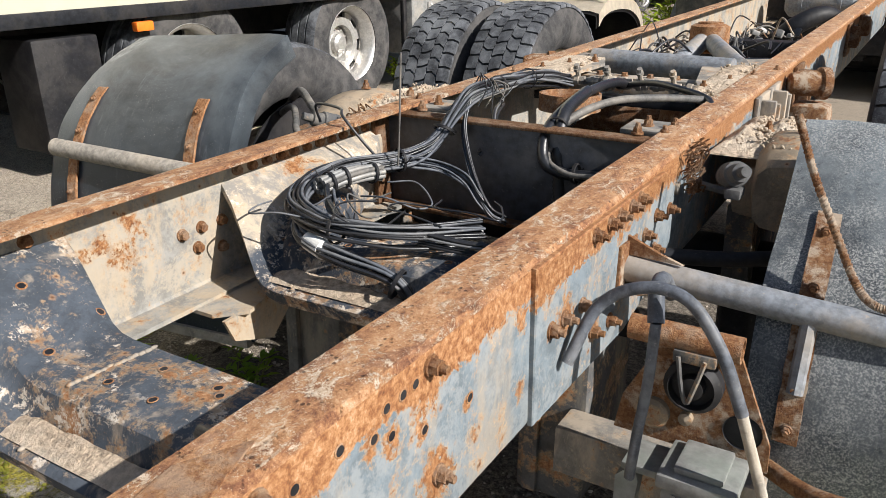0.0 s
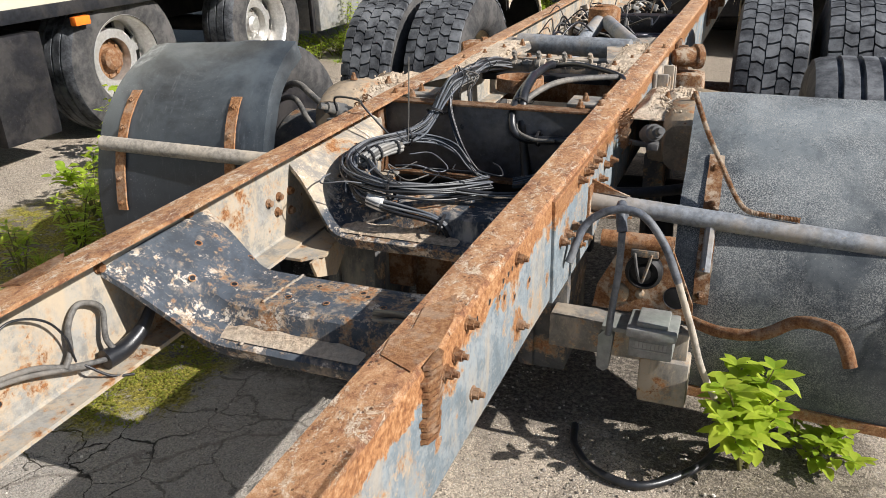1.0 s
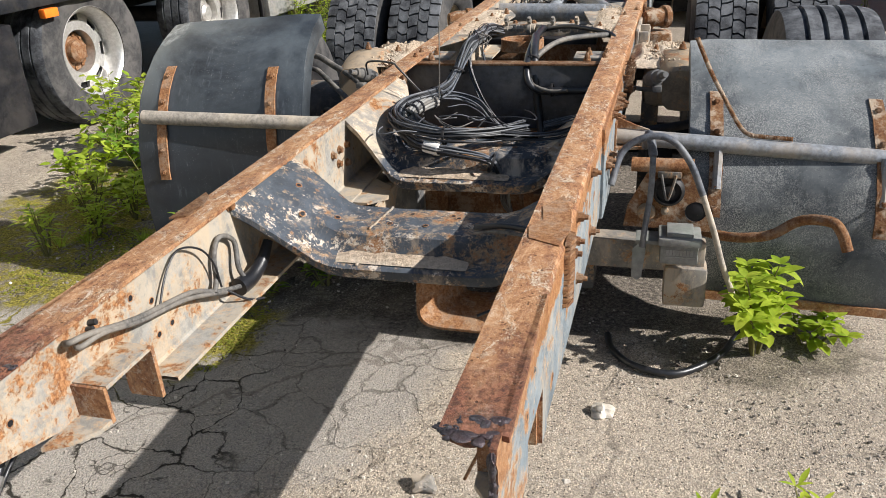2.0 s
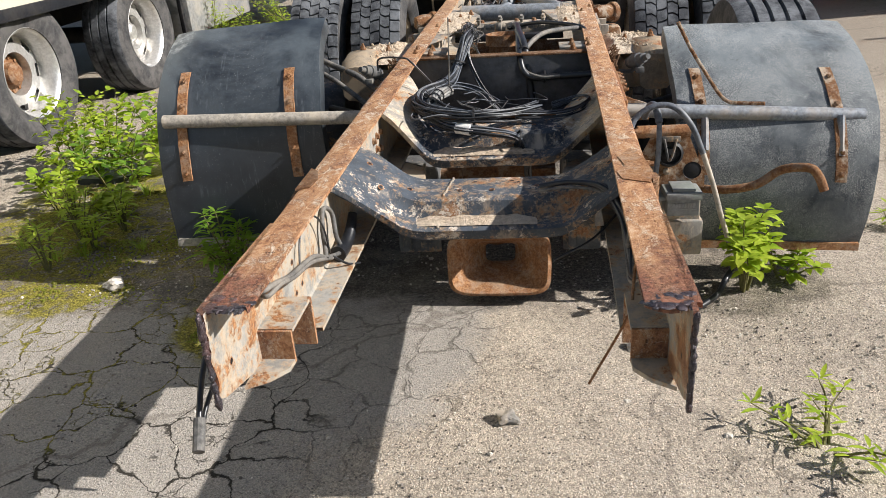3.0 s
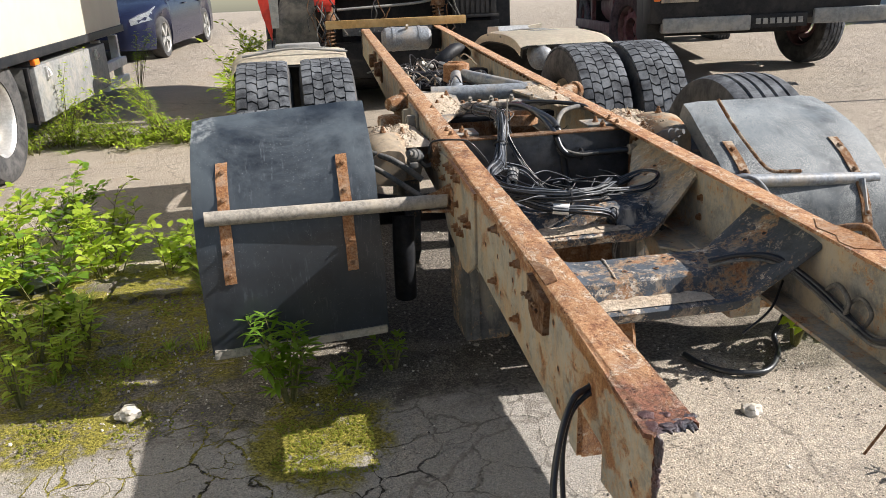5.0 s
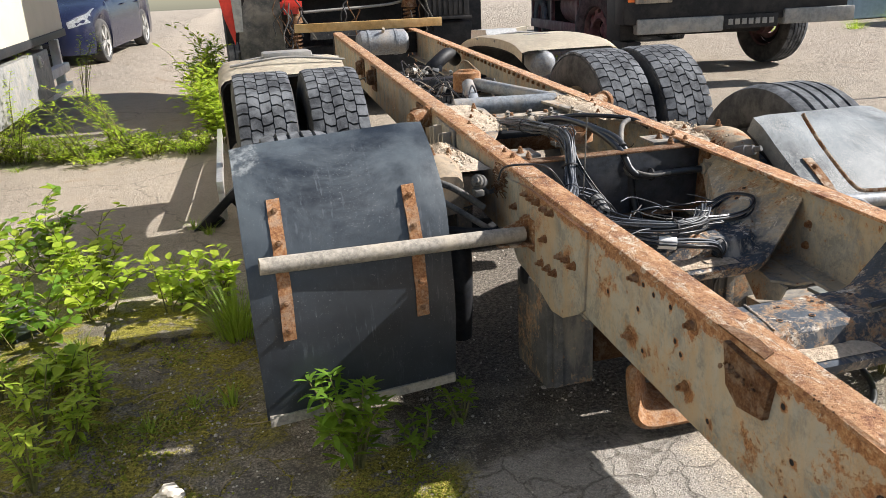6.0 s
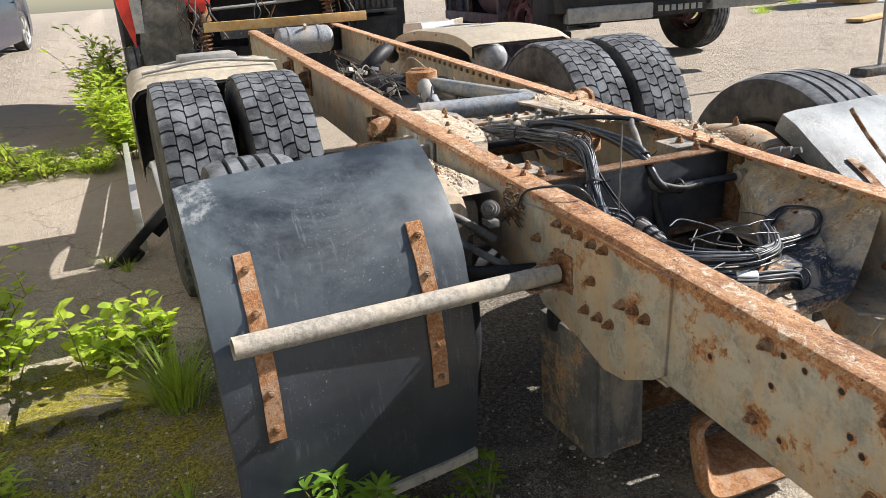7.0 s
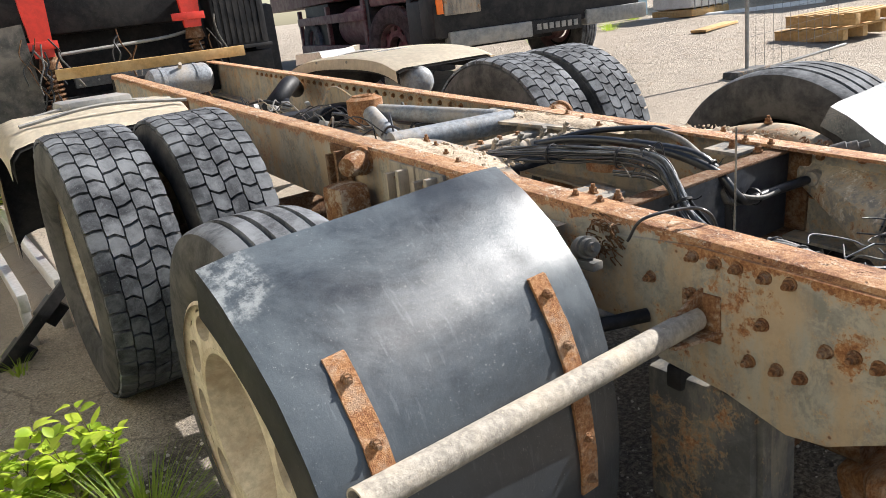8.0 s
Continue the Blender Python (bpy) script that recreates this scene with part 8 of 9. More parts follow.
harness = thing("cable_harness", (-0.054, 1.58, 0.636), "tangled black wiring harness tied in loops over the crossmember", "cable harness")
MAIN = [(-0.12, 2.68, 0.815), (-0.128, 2.55, 0.838), (-0.125, 2.40, 0.854), (-0.113, 2.28, 0.858), (-0.103, 2.2, 0.86), (-0.099, 2.1, 0.859), (-0.109, 2.01, 0.848), (-0.124, 1.96, 0.803), (-0.143, 1.92, 0.753), (-0.162, 1.87, 0.728), (-0.187, 1.81, 0.719), (-0.245, 1.69, 0.715), (-0.25, 1.58, 0.705), (-0.188, 1.47, 0.697), (-0.083, 1.415, 0.689), (0.002, 1.415, 0.685), (0.079, 1.47, 0.679), (0.166, 1.58, 0.673)]
loom(harness, MAIN, 25, 0.020, 0.0030, 1)
loom(harness, [(-0.177, 1.83, 0.719), (-0.119, 1.9, 0.698), (-0.052, 1.91, 0.672), (-0.013, 1.9, 0.636), (0.015, 1.91, 0.6)], 10, 0.014, 0.0028, 2)
loom(harness, [(-0.099, 2, 0.842), (-0.09, 1.96, 0.777), (-0.042, 1.92, 0.686), (0.015, 1.9, 0.615), (0.044, 1.93, 0.585)], 8, 0.011, 0.0026, 3)
loom(harness, [(-0.235, 1.66, 0.71), (-0.197, 1.58, 0.714), (-0.14, 1.51, 0.698), (-0.064, 1.45, 0.687)], 9, 0.017, 0.003, 4)
loom(harness, [(-0.207, 1.5, 0.679), (-0.141, 1.42, 0.663), (-0.074, 1.39, 0.652), (-0.007, 1.38, 0.646), (0.088, 1.4, 0.619), (0.126, 1.42, 0.563), (0.127, 1.45, 0.483), (0.146, 1.48, 0.413)], 12, 0.014, 0.0028, 5)
loom(harness, [(0.089, 1.48, 0.676), (0.194, 1.5, 0.667), (0.28, 1.52, 0.671), (0.338, 1.58, 0.69), (0.31, 1.66, 0.685), (0.214, 1.64, 0.662)], 8, 0.012, 0.0028, 6)
wrap = [(-0.196, 1.55, 0.715), (-0.184, 1.60, 0.722), (-0.168, 1.65, 0.724), (-0.152, 1.70, 0.720)]
for k in range(9):
    a = 6.2832 * k / 9
    strand(harness, [Vector(q) + Vector((0.014 * math.cos(a + 0.3 * i), 0, 0.014 * math.sin(a + 0.3 * i))) for i, q in enumerate(wrap)], 0.0055, M_STEEL if k % 3 else M_CABLEG, "grey ribbed cable", 0.12, 10)
ties(harness, [((-0.190, 1.575, 0.719), (0.2, 1, 0.1)), ((-0.181, 1.612, 0.723), (0.3, 1, 0.1)), ((-0.158, 1.68, 0.722), (0.3, 1, -0.1))], 0.0215)
loom(harness, [(-0.099, 2.18, 0.817), (-0.07, 2.08, 0.807), (-0.051, 2.03, 0.757), (-0.071, 2, 0.717)], 4, 0.012, 0.0035, 7)
ties(harness, [((-0.099, 2.15, 0.859), (0.1, -1, 0)), ((-0.133, 1.94, 0.778), (-0.1, -0.6, -1)), ((-0.182, 1.82, 0.719), (-0.4, -1, 0)), ((-0.045, 1.415, 0.687), (1, 0, 0)), ((-0.123, 2.38, 0.855), (0.1, -1, 0)), ((0.097, 1.4, 0.614), (1, 0.2, -0.4))], 0.027)
bm = bmesh.new()
tube(bm, [(-0.103, 1.405, 0.657), (-0.055, 1.388, 0.652)], 0.019, 12, smooth=False)
part("tape_sleeve", bm, M_WHITE, harness, "strip of white tape")

hoses = thing("air_hoses", (0.143, 2.18, 0.713), "black air hoses hanging over the box crossmember", "hose")
strand(hoses, [(0.069, 2.7, 0.815), (0.087, 2.53, 0.844), (0.096, 2.33, 0.849), (0.099, 2.14, 0.829), (0.103, 2.01, 0.789), (0.117, 1.965, 0.734), (0.16, 1.96, 0.708), (0.256, 1.95, 0.711), (0.414, 1.91, 0.723)], 0.013)
strand(hoses, [(0.368, 2.44, 0.829), (0.279, 2.32, 0.841), (0.191, 2.18, 0.842), (0.127, 2.06, 0.803), (0.112, 2.01, 0.744), (0.141, 2, 0.703), (0.208, 1.98, 0.697)], 0.010, M_CABLEG)
strand(hoses, [(0.095, 2.28, 0.849), (0.118, 2.08, 0.824), (0.132, 2.015, 0.753), (0.141, 2.01, 0.673), (0.151, 2, 0.603), (0.17, 1.97, 0.513)], 0.015, M_CABLE, "ribbed hose", 0.10, 14, "conduit")
strand(hoses, [(0.05, 2.66, 0.815), (0.166, 2.58, 0.843), (0.262, 2.5, 0.846), (0.367, 2.42, 0.834), (0.395, 2.34, 0.809)], 0.009)
strand(hoses, [(0.117, 2.04, 0.774), (0.126, 1.97, 0.733), (0.189, 1.94, 0.712), (0.256, 1.93, 0.716)], 0.006, M_CABLEG)
rt = random.Random(31)
for k in range(7):
    # loose thin loops that have sprung out of the bundle
    c0, a0 = Vector((rt.uniform(-0.20, 0.18), rt.uniform(1.42, 1.62), 0.69)), rt.uniform(0, 6.28)
    strand(harness, [c0 + Vector((rt.uniform(0.05, 0.09) * math.cos(a0 + 0.9 * i), rt.uniform(0.04, 0.08) * math.sin(a0 + 0.9 * i), rt.uniform(0.0, 0.035))) for i in range(6)], 0.0019, rt.choice([M_CABLEG, M_CABLEB, M_CABLE]), name="wire")
ties(hoses, [((0.117, 2.04, 0.799), (0.1, -1, -0.6)), ((0.198, 1.965, 0.709), (1, 0, 0))], 0.022)
bm = bmesh.new()
lathe(bm, [(0.0, -0.03), (0.02, -0.03), (0.022, 0.0), (0.015, 0.005), (0.014, 0.04), (0.0, 0.04)], 14, 0, Matrix.Translation((0.401, 1.91, 0.723)))
part("hose_fitting", bm, M_DUSTM, hoses)

wires = thing("loose_wires", (-0.244, 1.78, 0.72), "thin loose wires over the rusty frame rail", "wire")
strand(wires, [(-0.158, 1.78, 0.718), (-0.153, 1.78, 0.818), (-0.148, 1.78, 0.968)], 0.0022, M_CABLEG, name="wire")
strand(wires, [(-0.43, 1.84, 0.782), (-0.415, 1.81, 0.83), (-0.321, 1.78, 0.833), (-0.288, 1.75, 0.821), (-0.244, 1.76, 0.77), (-0.216, 1.78, 0.729)], 0.0035, name="wire")
rw = random.Random(6)
for k in range(9):
    p = Vector((-0.099, 2.08, 0.862)) + Vector((rw.uniform(-0.03, 0.03), rw.uniform(-0.03, 0.05), rw.uniform(-0.02, 0.03)))
    strand(wires, [p, p + Vector((rw.uniform(-0.02, 0.03), rw.uniform(-0.03, 0.03), 0.02)), p + Vector((rw.uniform(-0.03, 0.05), rw.uniform(-0.05, 0.04), rw.uniform(-0.02, 0.01))), p + Vector((rw.uniform(-0.03, 0.05), rw.uniform(-0.05, 0.04), rw.uniform(-0.07, -0.02)))], 0.0018, rw.choice([M_CABLE, M_CABLEG]), name="wire", steps=4)

# clutter of wires and fittings over the drive axle
clutter = thing("wiring_clutter", (0.112, 4.58, 0.815), "tangle of dusty wires and pipe fittings between the rails", "wires")
for k in range(64):
    p = Vector((rw.uniform(-0.28, 0.30), rw.uniform(3.3, 5.2), rw.uniform(0.74, 0.86)))
    q = p + Vector((rw.uniform(-0.18, 0.18), rw.uniform(-0.35, 0.35), rw.uniform(-0.06, 0.06)))
    strand(clutter, [p, (p + q) / 2 + Vector((rw.uniform(-0.05, 0.05), 0, rw.uniform(0.0, 0.09))), q], rw.uniform(0.0025, 0.006), rw.choice([M_CABLE, M_CABLE, M_CABLEG, M_DUSTM]), name="wire", steps=5)
for k in range(34):
    bm = bmesh.new()
    p = (rw.uniform(-0.25, 0.25), rw.uniform(3.9, 5.3), rw.uniform(0.78, 0.87))
    box(bm, p, (rw.uniform(0.015, 0.045), rw.uniform(0.02, 0.07), rw.uniform(0.015, 0.045)), Euler((0.3 * rw.random(), 0.3, 3 * rw.random())).to_matrix().to_4x4(), 0.006)
    part("fitting", bm, rw.choice([M_STEEL, M_CABLE, M_DUSTM]), clutter)
strand(clutter, [(0.174, 3.53, 0.813), (0.271, 3.43, 0.832), (0.39, 3.48, 0.82), (0.432, 3.68, 0.809), (0.354, 3.83, 0.81), (0.235, 3.78, 0.812), (0.214, 3.58, 0.823), (0.311, 3.46, 0.841), (0.411, 3.56, 0.829)], 0.012, name="wire")

# cables through the rail ends
tail = thing("tail_cables", (-0.47, 0.2, 0.3), "grey cut cables hanging from a hole in the rail's end", "cable")
strand(tail, [(-0.385, 0.285, 0.645), (-0.415, 0.277, 0.640), (-0.445, 0.262, 0.630), (-0.482, 0.222, 0.58), (-0.508, 0.178, 0.50), (-0.506, 0.125, 0.44), (-0.496, 0.085, 0.405), (-0.492, 0.066, 0.395)], 0.0062, M_CABLE)
strand(tail, [(-0.385, 0.275, 0.637), (-0.418, 0.270, 0.630), (-0.452, 0.255, 0.605), (-0.476, 0.225, 0.55), (-0.488, 0.185, 0.48), (-0.500, 0.135, 0.43), (-0.492, 0.085, 0.402)], 0.0048, M_CABLE)
bm = bmesh.new()
tube(bm, [(-0.502, 0.110, 0.427), (-0.490, 0.058, 0.390)], 0.0115, 10, smooth=False)
part("shrink_sleeve", bm, M_CABLEG, tail, "pale grey sleeve")
inl = thing("rail_cable", (-0.37, 0.5, 0.5), "grey cable and black plug lying inside the rail channel", "cable")
strand(inl, [(-0.395, 0.215, 0.640), (-0.372, 0.205, 0.650), (-0.362, 0.24, 0.648), (-0.372, 0.368, 0.607), (-0.376, 0.549, 0.571), (-0.366, 0.64, 0.531), (-0.352, 0.73, 0.506)], 0.0058, M_CABLEG)
strand(inl, [(-0.392, 0.235, 0.628), (-0.37, 0.22, 0.632), (-0.36, 0.27, 0.634), (-0.37, 0.38, 0.597), (-0.373, 0.53, 0.566), (-0.362, 0.66, 0.520)], 0.0052, M_CABLEG)
strand(inl, [(-0.365, 0.62, 0.537), (-0.372, 0.645, 0.56), (-0.375, 0.655, 0.61), (-0.377, 0.69, 0.640), (-0.37, 0.735, 0.612), (-0.362, 0.725, 0.55), (-0.352, 0.74, 0.51)], 0.0062, M_CABLEG)
strand(inl, [(-0.376, 0.44, 0.580), (-0.382, 0.49, 0.640), (-0.38, 0.54, 0.672), (-0.37, 0.60, 0.650), (-0.365, 0.635, 0.60), (-0.362, 0.645, 0.54)], 0.0024, M_CABLE, name="wire")
strand(inl, [(-0.36, 0.66, 0.525), (-0.33, 0.69, 0.49), (-0.31, 0.73, 0.475)], 0.003, M_CABLE, name="wire")
bm = bmesh.new()
tube(bm, [(-0.36, 0.71, 0.508), (-0.352, 0.76, 0.512), (-0.345, 0.805, 0.535), (-0.342, 0.84, 0.572)], lambda u: 0.022 - 0.010 * u, 12, 5)
part("plug", bm, M_CABLE, inl, "black rubber plug", None, 50)
inr = thing("rail_cable", (0.36, 0.6, 0.5), "grey cable loops lying inside the rail channel", "cable")
loom(inr, [(0.16, 0.90, 0.600), (0.24, 0.88, 0.618), (0.32, 0.84, 0.615), (0.36, 0.75, 0.578), (0.365, 0.65, 0.548), (0.36, 0.57, 0.533), (0.355, 0.49, 0.527), (0.36, 0.40, 0.57), (0.37, 0.31, 0.620), (0.385, 0.26, 0.645)], 5, 0.014, 0.0055, 21, [M_CABLEG, M_CABLE])
strand(inr, [(0.36, 0.62, 0.535), (0.355, 0.60, 0.59), (0.365, 0.655, 0.612), (0.37, 0.70, 0.575), (0.362, 0.66, 0.54)], 0.006, M_CABLEG)
strand(inr, [(0.365, 0.56, 0.53), (0.36, 0.53, 0.585), (0.368, 0.58, 0.605), (0.368, 0.63, 0.56)], 0.005, M_CABLEG)
strand(inr, [(0.375, 0.30, 0.66), (0.33, 0.29, 0.66), (0.325, 0.30, 0.60), (0.32, 0.33, 0.52), (0.25, 0.37, 0.34)], 0.003, M_BOLT, name="wire")
strand(inr, [(0.36, 0.86, 0.55), (0.29, 0.80, 0.50), (0.19, 0.76, 0.46)], 0.0035, M_CABLE, name="wire")

# plug hoses by the socket bracket and on the ground
hose = thing("trailer_cable", (0.726, 1.43, 0), "black and grey trailer cable looping from the rail to the ground", "cable")
strand(hose, [(0.441, 1.34, 0.583), (0.466, 1.39, 0.663), (0.526, 1.4, 0.703), (0.591, 1.4, 0.698), (0.646, 1.39, 0.638), (0.686, 1.39, 0.548)], 0.0095, M_CABLEB)
strand(hose, [(0.686, 1.39, 0.548), (0.726, 1.39, 0.438), (0.761, 1.4, 0.328), (0.816, 1.46, 0.188)], 0.0085, M_PIPE)
strand(hose, [(0.826, 1.5, 0.128), (0.856, 1.56, 0.068), (0.836, 1.56, 0.02), (0.776, 1.44, 0.014), (0.656, 1.325, 0.014), (0.536, 1.345, 0.014), (0.466, 1.43, 0.014), (0.446, 1.52, 0.014)], 0.011)
lead = thing("trailer_cable", (0.546, 1.4, 0.308), "black plug lead hanging over the socket bracket", "cable")
strand(lead, [(0.526, 1.58, 0.628), (0.531, 1.5, 0.683), (0.538, 1.435, 0.693), (0.548, 1.41, 0.648)], 0.0125, M_CABLEB)
strand(lead, [(0.548, 1.41, 0.648), (0.548, 1.4, 0.548), (0.541, 1.4, 0.468), (0.534, 1.405, 0.378)], 0.0085, M_CABLEB)

# ---- rust flakes and clumps on the rails ----
def flake(xf, pts, z0, z1, mat, parent, label):
    bm = bmesh.new()
    prism(bm, pts, 2, z0, z1)
    part("rust_flake", bm, mat, parent, label, xf)


rk = random.Random(15)
flake(XR, [(-0.008, 0.55), (-0.066, 0.575), (-0.074, 0.62), (-0.054, 0.66), (-0.064, 0.72), (-0.03, 0.78), (-0.005, 0.70), (0.004, 0.62)], 0.0, 0.0022, M_HOOK, rail_right, "lifting dark scale on the flange")
bm = bmesh.new()
for k in range(12):
    # rotten plate, swollen into leaves of rust
    z, y = -0.004 - 0.0105 * k, 0.60 + 0.012 * noise.noise((k * 0.7, 3, 0)) - 0.002 * k
    r = 0.022 + 0.007 * noise.noise((k * 1.3, 1, 0))
    pts = [(0.0, y - r * 1.2), (0.010 + 0.006 * noise.noise((k, 2, 0)), y - r), (0.017 + 0.005 * noise.noise((k, 5, 0)), y), (0.012, y + r), (0.0, y + r * 1.3)]
    prism(bm, pts, 2, z - 0.0075, z)
part("rust_flake", bm, M_BOLT, rail_right, "rotten plate stub swollen into leaves of rust", XR)
bm = bmesh.new()
prism(bm, [(0.52, -0.02), (0.53, -0.10), (0.60, -0.115), (0.64, -0.09), (0.66, -0.01)], 0, 0.0, -0.014)
grit(bm, -0.03, -0.008, 0.53, 0.65, -0.05, 20, 4, 0.012)
part("rust_flake", bm, M_DARKRUST, rail_left, "rotten plate stub on the web", XL)
flake(XL, [(0.0, 0.56), (0.03, 0.575), (0.035, 0.63), (0.02, 0.68), (0.0, 0.70)], 0.0, 0.004, M_DARKRUST, rail_left, "dark scale on the flange")

# ---- loose parts beside the drive wheels ----
bm = bmesh.new()
box(bm, (-1.36, 4.30, 0.20), (0.05, 0.03, 0.50), Matrix.Rotation(radians(48), 4, "Y"), 0.004)
box(bm, (-1.43, 4.34, 0.10), (0.10, 0.05, 0.10), Matrix.Rotation(radians(48), 4, "Y"), 0.004)
box(bm, (-1.27, 4.35, 0.24), (0.10, 0.05, 0.10), Matrix.Rotation(radians(48), 4, "Y"), 0.004)
part("bracket", bm, M_BLACK, None, "black steel bracket leaning by the wheel", None, 35, "bracket")
for x, y0, y1 in ((-1.36, 4.35, 6.6), (-1.20, 4.45, 6.6)):
    bm = bmesh.new()
    span(bm, (x - 0.02, y0, 0.26), (x + 0.02, y1, 0.34), 0.004)
    span(bm, (x - 0.02, y0 + 0.1, 0.0), (x + 0.02, y0 + 0.15, 0.26), 0.004)
    span(bm, (x - 0.02, y1 - 0.2, 0.0), (x + 0.02, y1 - 0.15, 0.26), 0.004)
    part("side_guard_rail", bm, M_ALU, None, "grey aluminium side guard rail standing in the weeds", None, 35, "guard rail")
bm = bmesh.new()
prism(bm, [(-2.85, 3.05), (-2.25, 2.95), (-2.1, 3.12), (-2.3, 3.35), (-2.7, 3.5)], 2, 0.01, 0.05)
part("plastic_panel", bm, M_GUARD, None, "bent dark plastic panel lying in the weeds", None, 35, "panel")
# broken edge of the concrete, half sunk in moss
def broken_slab(x0, x1, y0, y1, top, seed, label):
    rnd = random.Random(seed)
    n = 12
    front = [(x0 + (x1 - x0) * k / n, y0 + rnd.uniform(-0.03, 0.05)) for k in range(n + 1)]
    back = [(x1 + (x0 - x1) * k / n, y1 + rnd.uniform(-0.05, 0.05)) for k in range(n + 1)]
    bm = bmesh.new()
    prism(bm, front + back, 2, -0.02, top)
    part("slab", bm, M_GROUND, None, label, None, 30, "slab")


broken_slab(-2.4, -1.9, 2.78, 3.1, 0.022, 1, "broken pale concrete edge in the moss")
broken_slab(-1.86, -1.42, 2.74, 3.05, 0.03, 2, "broken pale concrete edge in the moss")
broken_slab(-0.98, -0.72, 1.70, 1.86, 0.018, 3, "small broken piece of concrete under the mudguard")
rk2 = random.Random(14)
for k in range(16):
    x, y = rk2.uniform(-2.3, -1.2), rk2.uniform(1.5, 2.6)
    a, l = rk2.uniform(0, 3.14), rk2.uniform(0.05, 0.16)
    p0 = Vector((x, y, gz(x, y) + 0.006))
    d = Vector((math.cos(a), math.sin(a), 0)) * l
    bm = bmesh.new()
    tube(bm, [p0, p0 + d * 0.5 + Vector((-d.y, d.x, 0)) * 0.12 + Vector((0, 0, 0.004)), p0 + d], lambda u: 0.0026 - 0.0012 * u, 5, 4)
    part("twig", bm, M_TWIG, None, "dry twig lying on the moss", None, 40, "twig", "dry twigs")

# ---- far side of the yard ----
def fence():
    f = thing("mesh_fence", (5.9, 5.8, gz(5.9, 5.8)), "grey steel fence panel with thin mesh on a post", "fence")
    z0 = gz(5.9, 5.8)
    bm = bmesh.new()
    tube(bm, [(5.9, 5.8, z0), (5.9, 5.8, z0 + 2.0)], 0.021, 10, smooth=False)
    part("post", bm, M_STEEL, f)
    bm = bmesh.new()
    tube(bm, [(5.9, 5.8, z0 + 0.02), (7.6, 5.64, z0 + 0.12)], 0.016, 8, smooth=False)
    part("bottom_bar", bm, M_STEEL, f)
    bm = bmesh.new()
    for k in range(1, 12):
        x = 5.9 + 0.14 * k
        tube(bm, [(x, 5.8 - 0.013 * k, z0 + 0.03), (x, 5.8 - 0.013 * k, z0 + 2.0)], 0.0022, 4, smooth=False)
    for k in range(1, 9):
        tube(bm, [(5.9, 5.8, z0 + 0.2 * k), (7.6, 5.64, z0 + 0.2 * k + 0.1)], 0.0022, 4, smooth=False)
    tagged(part("mesh", bm, M_STEEL, f, "thin wire mesh"), kind="stuff")
    bm = bmesh.new()
    box(bm, (5.9, 5.8, z0 + 0.03), (0.6, 0.2, 0.1), None, 0.03)
    part("foot_block", bm, M_BLOCK, f, "rubber foot block")


fence()
for k, (x, y, z) in enumerate(((9.0, 6.6, 0.0), (9.1, 6.5, 0.19))):
    pal = thing("pallet", (x, y, gz(x, y) + z), "pale wooden pallet stacked in the yard", "pallet", "stacked pallets")
    zz = gz(x, y) + z
    for j in range(5):
        bm = bmesh.new()
        box(bm, (x, y - 0.4 + 0.2 * j, zz + 0.145), (1.2, 0.12, 0.022), None, 0.003)
        part("board", bm, M_WOOD, pal)
    for j in range(3):
        bm = bmesh.new()
        box(bm, (x - 0.5 + 0.5 * j, y, zz + 0.067), (0.12, 0.95, 0.134), None, 0.004)
        part("bearer", bm, M_WOOD, pal)
tankx, tanky = 12.3, 11.4
tz = gz(tankx, tanky)
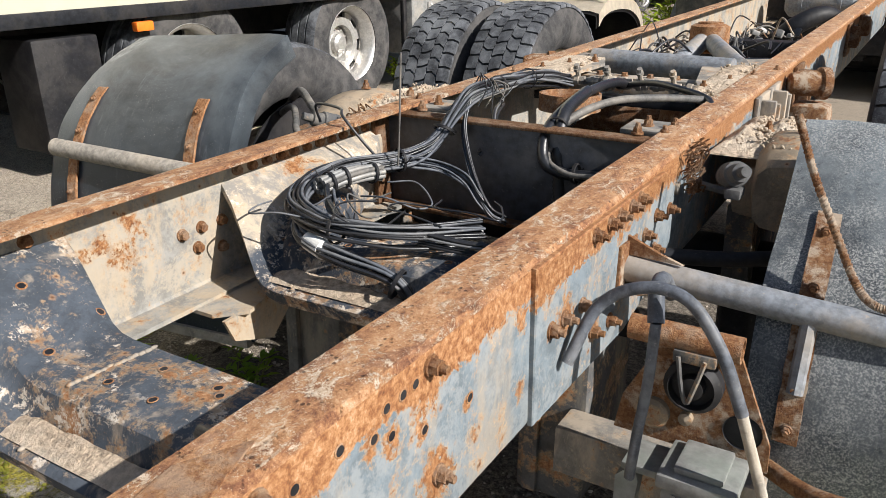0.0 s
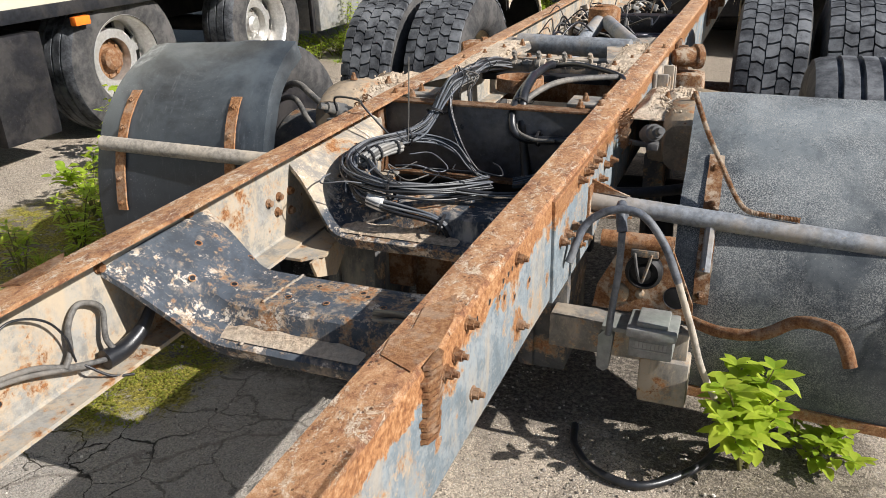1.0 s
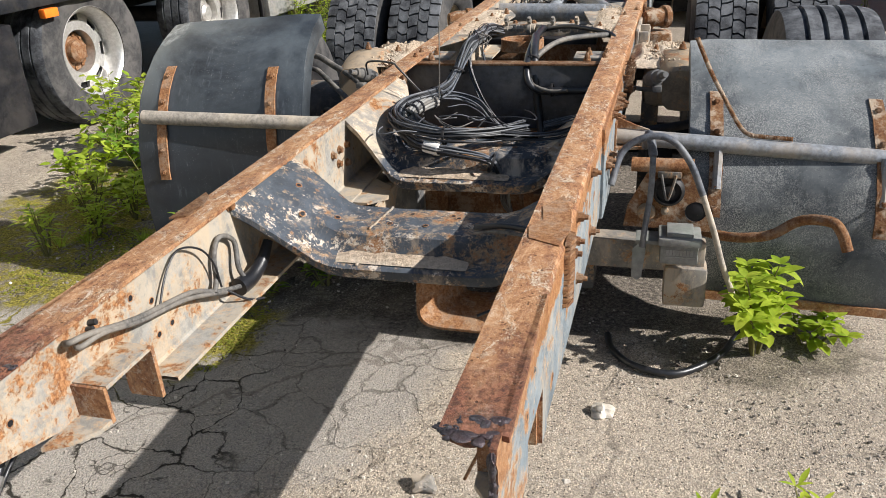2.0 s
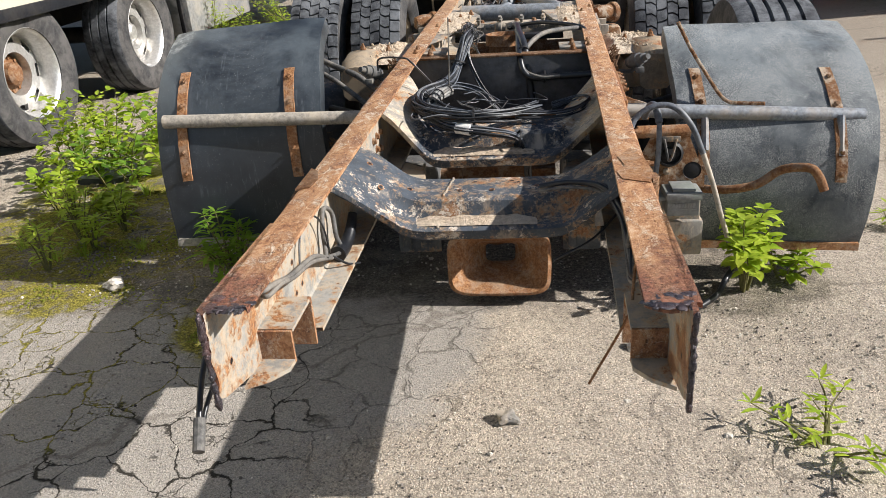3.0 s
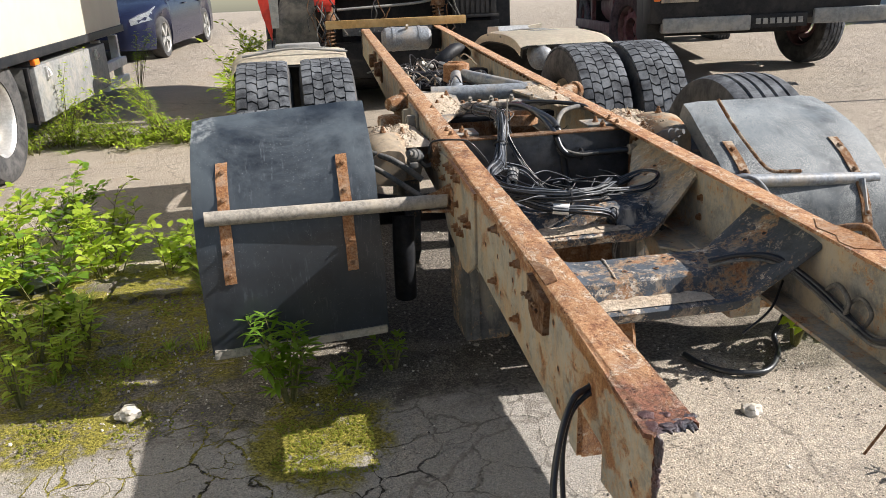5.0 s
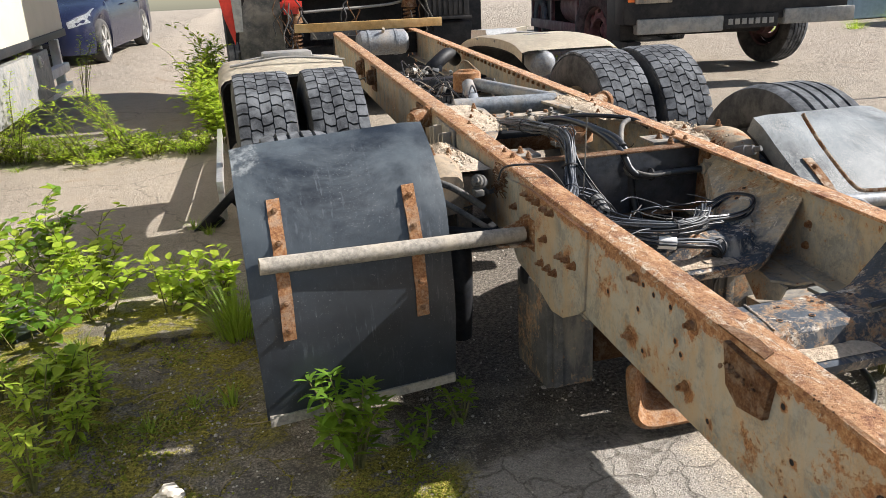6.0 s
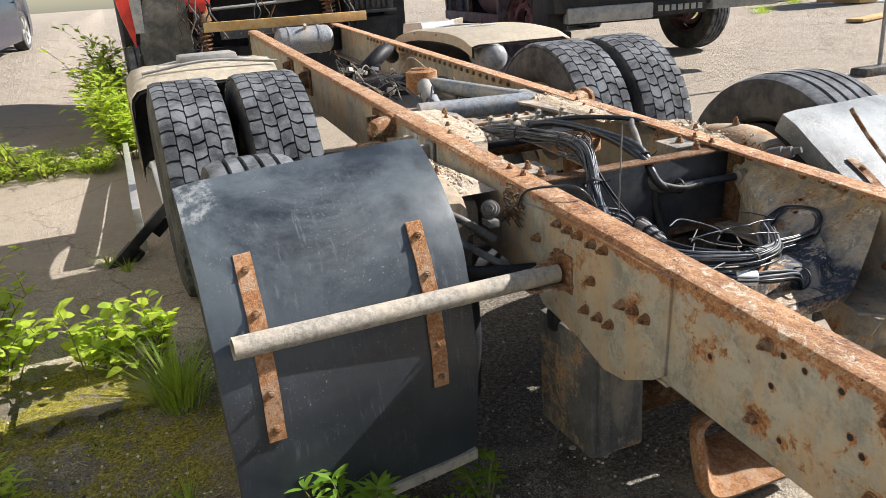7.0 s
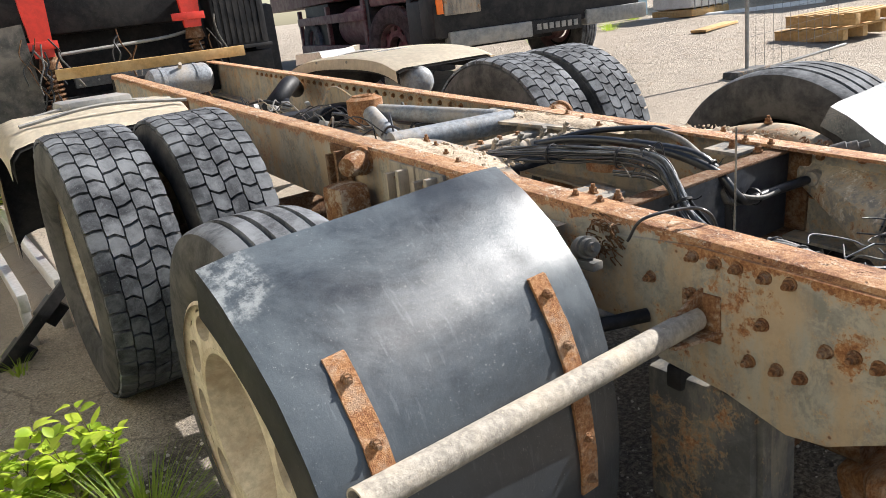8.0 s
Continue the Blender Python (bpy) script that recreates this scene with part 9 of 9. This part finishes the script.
ibc = thing("white_tank", (tankx, tanky, tz), "white plastic liquid tank in a steel cage", "tank")
bm = bmesh.new()
box(bm, (tankx, tanky, tz + 0.68), (1.2, 1.0, 1.05), None, 0.08)
part("tank_body", bm, M_WHITE, ibc)
for k in range(6):
    bm = bmesh.new()
    x = tankx - 0.55 + 0.22 * k
    tube(bm, [(x, tanky - 0.53, tz + 0.12), (x, tanky - 0.53, tz + 1.2)], 0.012, 6, smooth=False)
    part("cage_bar", bm, M_STEEL, ibc)
bm = bmesh.new()
box(bm, (tankx, tanky, tz + 0.07), (1.2, 1.0, 0.14), None, 0.01)
part("base_pallet", bm, M_WOOD, ibc)
blue = thing("blue_container", (11.0, 13.4, gz(11, 13.4)), "pale blue steel container at the yard's edge", "container")
bm = bmesh.new()
box(bm, (11.6, 13.6, gz(11, 13) + 1.2), (1.6, 2.0, 2.4), None, 0.03)
part("container_body", bm, plain("pale_blue", (0.30, 0.42, 0.50), 0.5, 0, 10, 0.1), blue)
white = thing("white_cabin", (16.0, 12.0, gz(16, 12)), "white site cabin across the yard", "cabin")
bm = bmesh.new()
box(bm, (17.5, 11.5, gz(17, 11) + 1.3), (3.0, 5.0, 2.6), None, 0.03)
part("cabin_body", bm, M_WHITE, white)
bm = bmesh.new()
tube(bm, [(9.5, 13.6, 0.42), (11.2, 12.2, 0.42), (12.5, 10.6, 0.42), (14.5, 9.8, 0.42)], 0.09, 10)
part("pipe", bm, M_WHITE, None, "long grey-white pipe lying on the ground", None, 50, "pipe")
bm = bmesh.new()
box(bm, (9.8, 9.0, gz(9.8, 9) + 0.03), (1.6, 0.25, 0.04), Matrix.Rotation(0.3, 4, "Z"), 0.004)
part("plank", bm, M_WOOD, None, "weathered plank lying in the yard", None, 35, "plank")
for k in range(9):
    x, y = 6.8 + 0.9 * k + rk.random(), 12.6 + rk.uniform(-1.5, 2.0)
    tuft("grass_tuft", (x, y, 0), 160, 0.3, 0.5, 700 + k, "rough grass at the edge of the yard")
